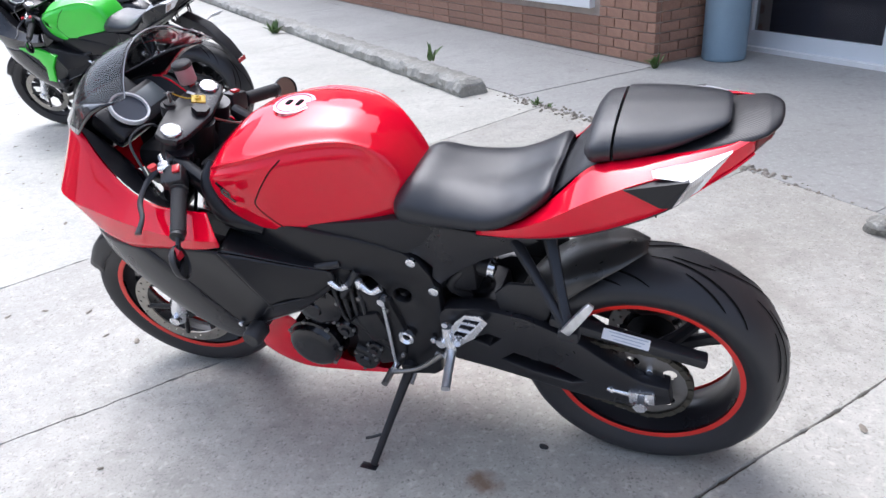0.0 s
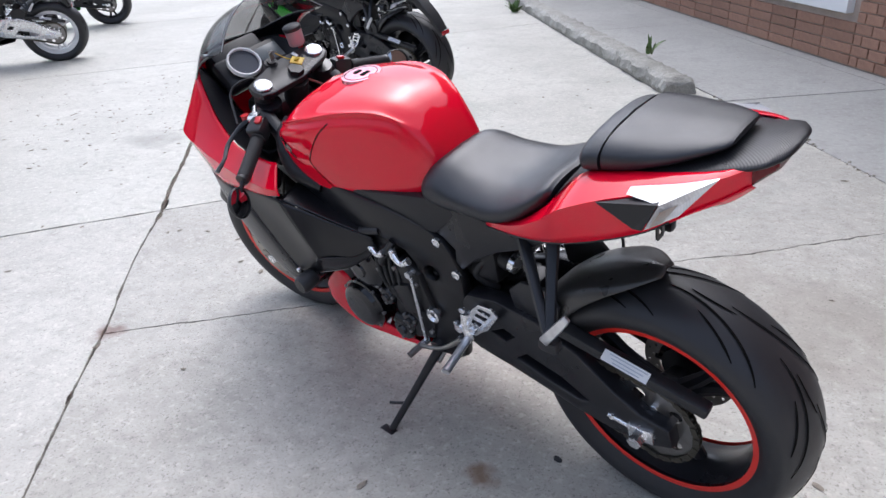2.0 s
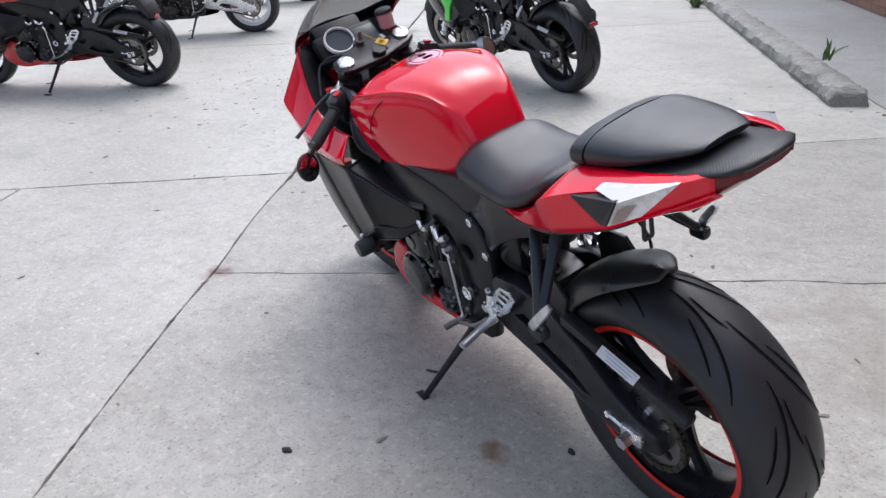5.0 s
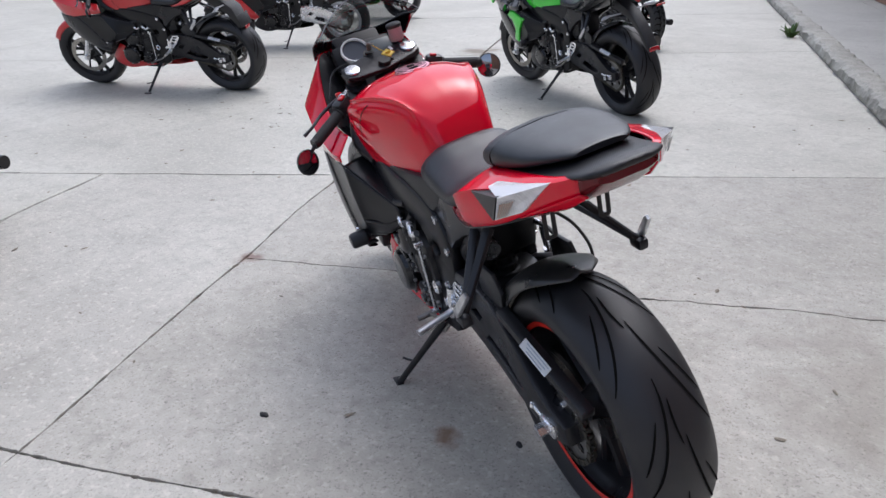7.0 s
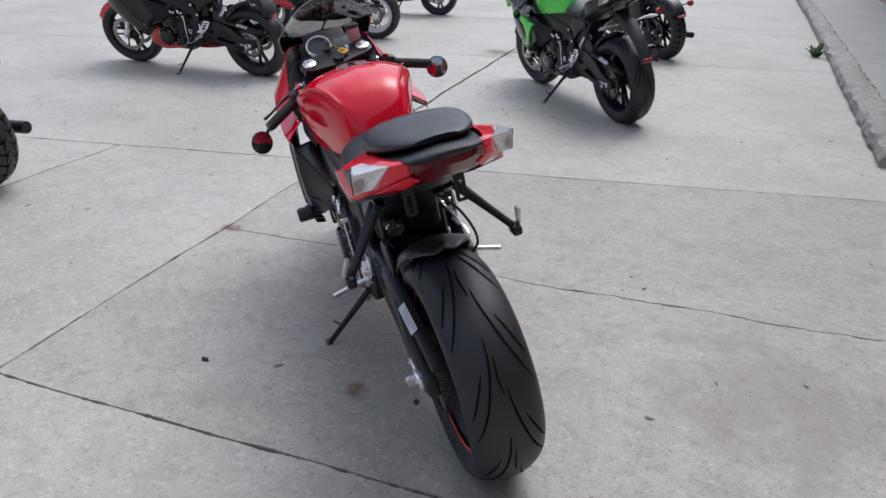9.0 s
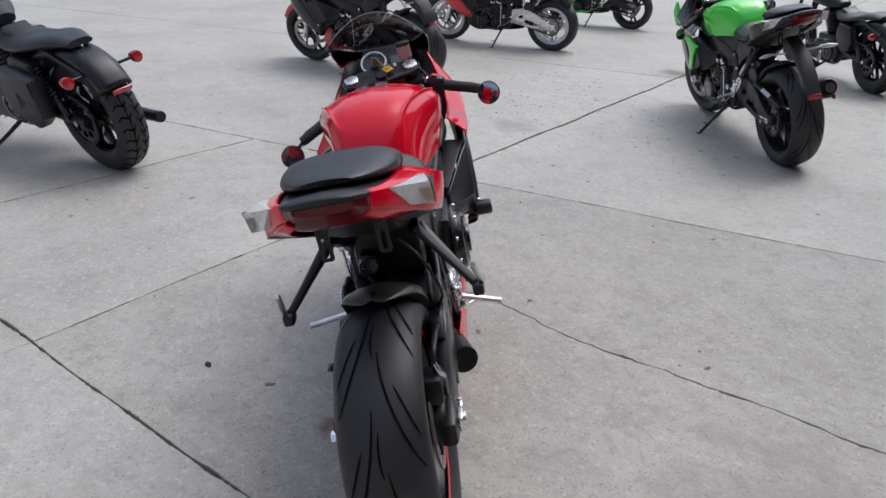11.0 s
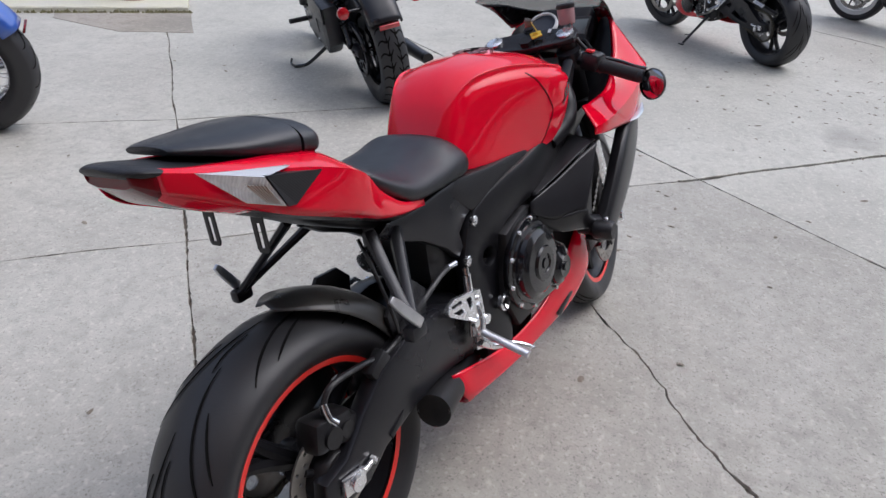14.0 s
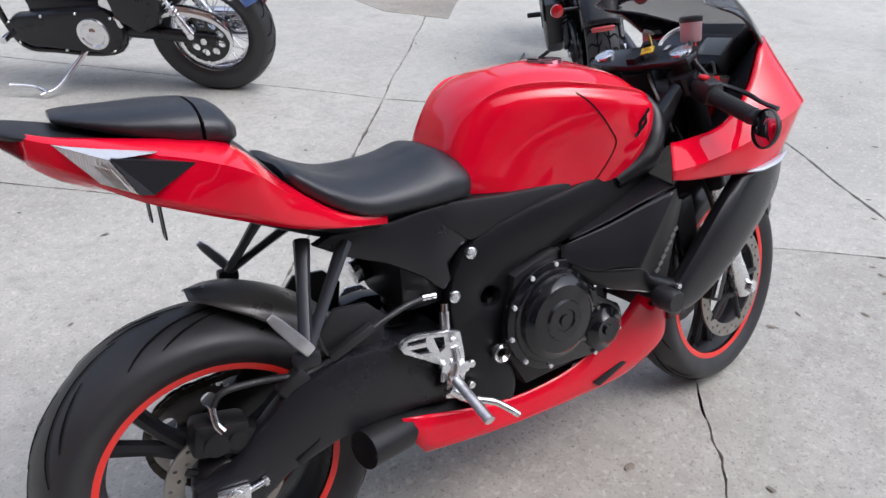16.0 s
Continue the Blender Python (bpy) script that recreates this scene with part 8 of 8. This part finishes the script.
moss()
bm = sweep([(-4.52, -2.20, 0.035), (-4.52, -2.20, 0.7), (-4.52, -2.21, 1.6), (-4.52, -2.21, 4.0)], [0.128, 0.118, 0.112, 0.10], 22, 30)
for v in bm.verts:
    a = math.atan2(v.co.y + 2.20, v.co.x + 4.52)
    v.co += Vector((math.cos(a), math.sin(a), 0)) * 0.006 * noise.noise(Vector((a * 4, v.co.z * 1.2, 2)))
tagged(part("wooden_post", bm, WOOD), "thick weathered brown wooden post on the island", "post")

# loose grit and bits on the concrete
def pebble(x, y, size, seed):
    rng = random.Random(seed)
    bm = bmesh.new()
    bmesh.ops.create_icosphere(bm, subdivisions=2, radius=1.0)
    for v in bm.verts:
        v.co *= 1 + 0.35 * noise.noise(v.co * 1.7 + Vector((seed, 0, 0)))
        v.co = Vector((v.co.x * size, v.co.y * size * rng.uniform(0.58, 0.62), max(-0.3, v.co.z) * size * 0.45))
    ob = part("stone_chip", bm, GRIT)
    ob.location = (x, y, size * 0.12)
    ob.rotation_euler.z = rng.uniform(0, 3)
    return tagged(ob, "small black chip lying on the concrete", "stone", "chips on the concrete")


for k, (x, y, size) in enumerate(((0.319, 1.645, 0.014), (-0.287, 1.204, 0.016))):
    pebble(x, y, size, k)


def litter():
    """Many small flakes of dirt and dried leaf over the lot."""
    rng = random.Random(11)
    bm = bmesh.new()
    for k in range(520):
        x, y = rng.uniform(-8, 1.2), rng.uniform(-1.5, 8)
        if k % 2:
            x, y = -3.6 + rng.gauss(0, 1.0), 4.3 + rng.gauss(0, 1.0)
        s = rng.uniform(0.006, 0.022)
        a = rng.uniform(0, 3.14)
        u, v = Vector((math.cos(a), math.sin(a), 0)), Vector((-math.sin(a), math.cos(a), 0))
        c = Vector((x, y, 0.002))
        ring = [c + u * s * math.cos(t) * rng.uniform(0.7, 1.3) + v * s * 0.45 * math.sin(t) * rng.uniform(0.7, 1.3) + Vector((0, 0, 0.002 * rng.random())) for t in (0, 1.05, 2.1, 3.14, 4.2, 5.2)]
        vs = [bm.verts.new(q) for q in ring]
        top = bm.verts.new(c + Vector((0, 0, 0.004)))
        for i in range(6):
            bm.faces.new((vs[i], vs[(i + 1) % 6], top))
    ob = part("litter", bm, MUD, smooth=False)
    return tagged(ob, "scattered flakes of dirt on the concrete", "litter", kind="stuff")


litter()

def rubble():
    """Broken bits of concrete and soil in the open joint beside the kerb's end."""
    rng = random.Random(21)
    bm = bmesh.new()
    for k in range(300):
        f = rng.random()
        if k < 130:
            p = Vector((0.38, 5.50)).lerp(Vector((0.96, 4.60)), f ** 0.8) + Vector((rng.gauss(0, 0.035), rng.gauss(0, 0.035)))
        elif k < 200:
            p = Vector((1.56, 3.62)) + Vector((0.536, -0.844)) * rng.gauss(0, 0.14) + Vector((rng.gauss(0, 0.025), 0))
        else:
            p = Vector(W0).lerp(Vector(W1), f) + Vector((rng.gauss(0, 0.012), rng.gauss(0, 0.012)))
        s = rng.uniform(0.004, 0.017) * (0.6 if k >= 200 else 1)
        ring = [bm.verts.new((p.x + s * math.cos(a) * rng.uniform(0.6, 1.4), p.y + s * math.sin(a) * rng.uniform(0.6, 1.4), 0.0)) for a in (0, 1.26, 2.5, 3.8, 5.0)]
        top = [bm.verts.new((v.co.x * 0.55 + p.x * 0.45, v.co.y * 0.55 + p.y * 0.45, s * rng.uniform(0.4, 0.9))) for v in ring]
        bm.faces.new(top)
        for i in range(5):
            bm.faces.new((ring[i], ring[(i + 1) % 5], top[(i + 1) % 5], top[i]))
    tagged(part("rubble", bm, RUBBLE, smooth=False), "broken bits of concrete and soil in the joint", "rubble", kind="stuff")


rubble()
lump = bmesh.new()
bmesh.ops.create_icosphere(lump, subdivisions=3, radius=1.0)
for v in lump.verts:
    v.co *= 1 + 0.30 * noise.noise(v.co * 1.6) + 0.10 * noise.noise(v.co * 5)
    v.co = Vector((v.co.x * 0.085, v.co.y * 0.065, max(-0.25, v.co.z) * 0.06))
lump = part("concrete_lump", lump, KERB_CONCRETE, smooth=False)
lump.location = (1.83, 2.83, 0.014)
tagged(lump, "broken lump of rough grey concrete at the joint", "stone")

# bricks of the shop wall
def brick_mesh(l, h):
    bm = bmesh.new()
    block(bm, (0, 0, 0), (l, 0.05, h), None, 0.004)
    me = bpy.data.meshes.new("brick")
    bm.to_mesh(me)
    bm.free()
    me.materials.append(BRICK)
    return me


COURSE, LEN = 0.082, 0.200
FULL, HALF, LONG = (brick_mesh(ln - 0.010, COURSE - 0.010) for ln in (LEN, LEN * 0.5, 0.40))


def lay(parent, me, p, rot):
    ob = new("brick", me)
    ob.parent = parent
    ob.matrix_local = Matrix.Translation(p) @ rot.to_4x4()


for row in range(7):
    z = 0.012 + COURSE * (row + 0.5)
    rng = random.Random(row)
    s, k = 0.0, 0
    while s < 0.68:
        half = (row % 2 and k == 0) or s + LEN > 0.72
        ln = LEN * (0.5 if half else 1)
        lay(wall, HALF if half else FULL, on_wall(s + ln / 2, 0.020 + rng.uniform(0, 0.003), z), WALL_ROT)
        s += ln
        k += 1
    s = 0.70 if row < 4 else 20
    while s < 12:
        lay(wall, LONG, on_wall(s + 0.20, 0.020 + rng.uniform(0, 0.003), z), WALL_ROT)
        s += 0.40
    o, k = 0.05, 0
    rot2 = WALL_ROT @ Matrix.Rotation(radians(90), 3, "Z")
    while o < 1.1:
        half = row % 2 == 0 and k == 0
        ln = LEN * (0.5 if half else 1)
        lay(side, HALF if half else FULL, on_wall(0.020 + rng.uniform(0, 0.003), o + ln / 2, z), rot2)
        o += ln
        k += 1
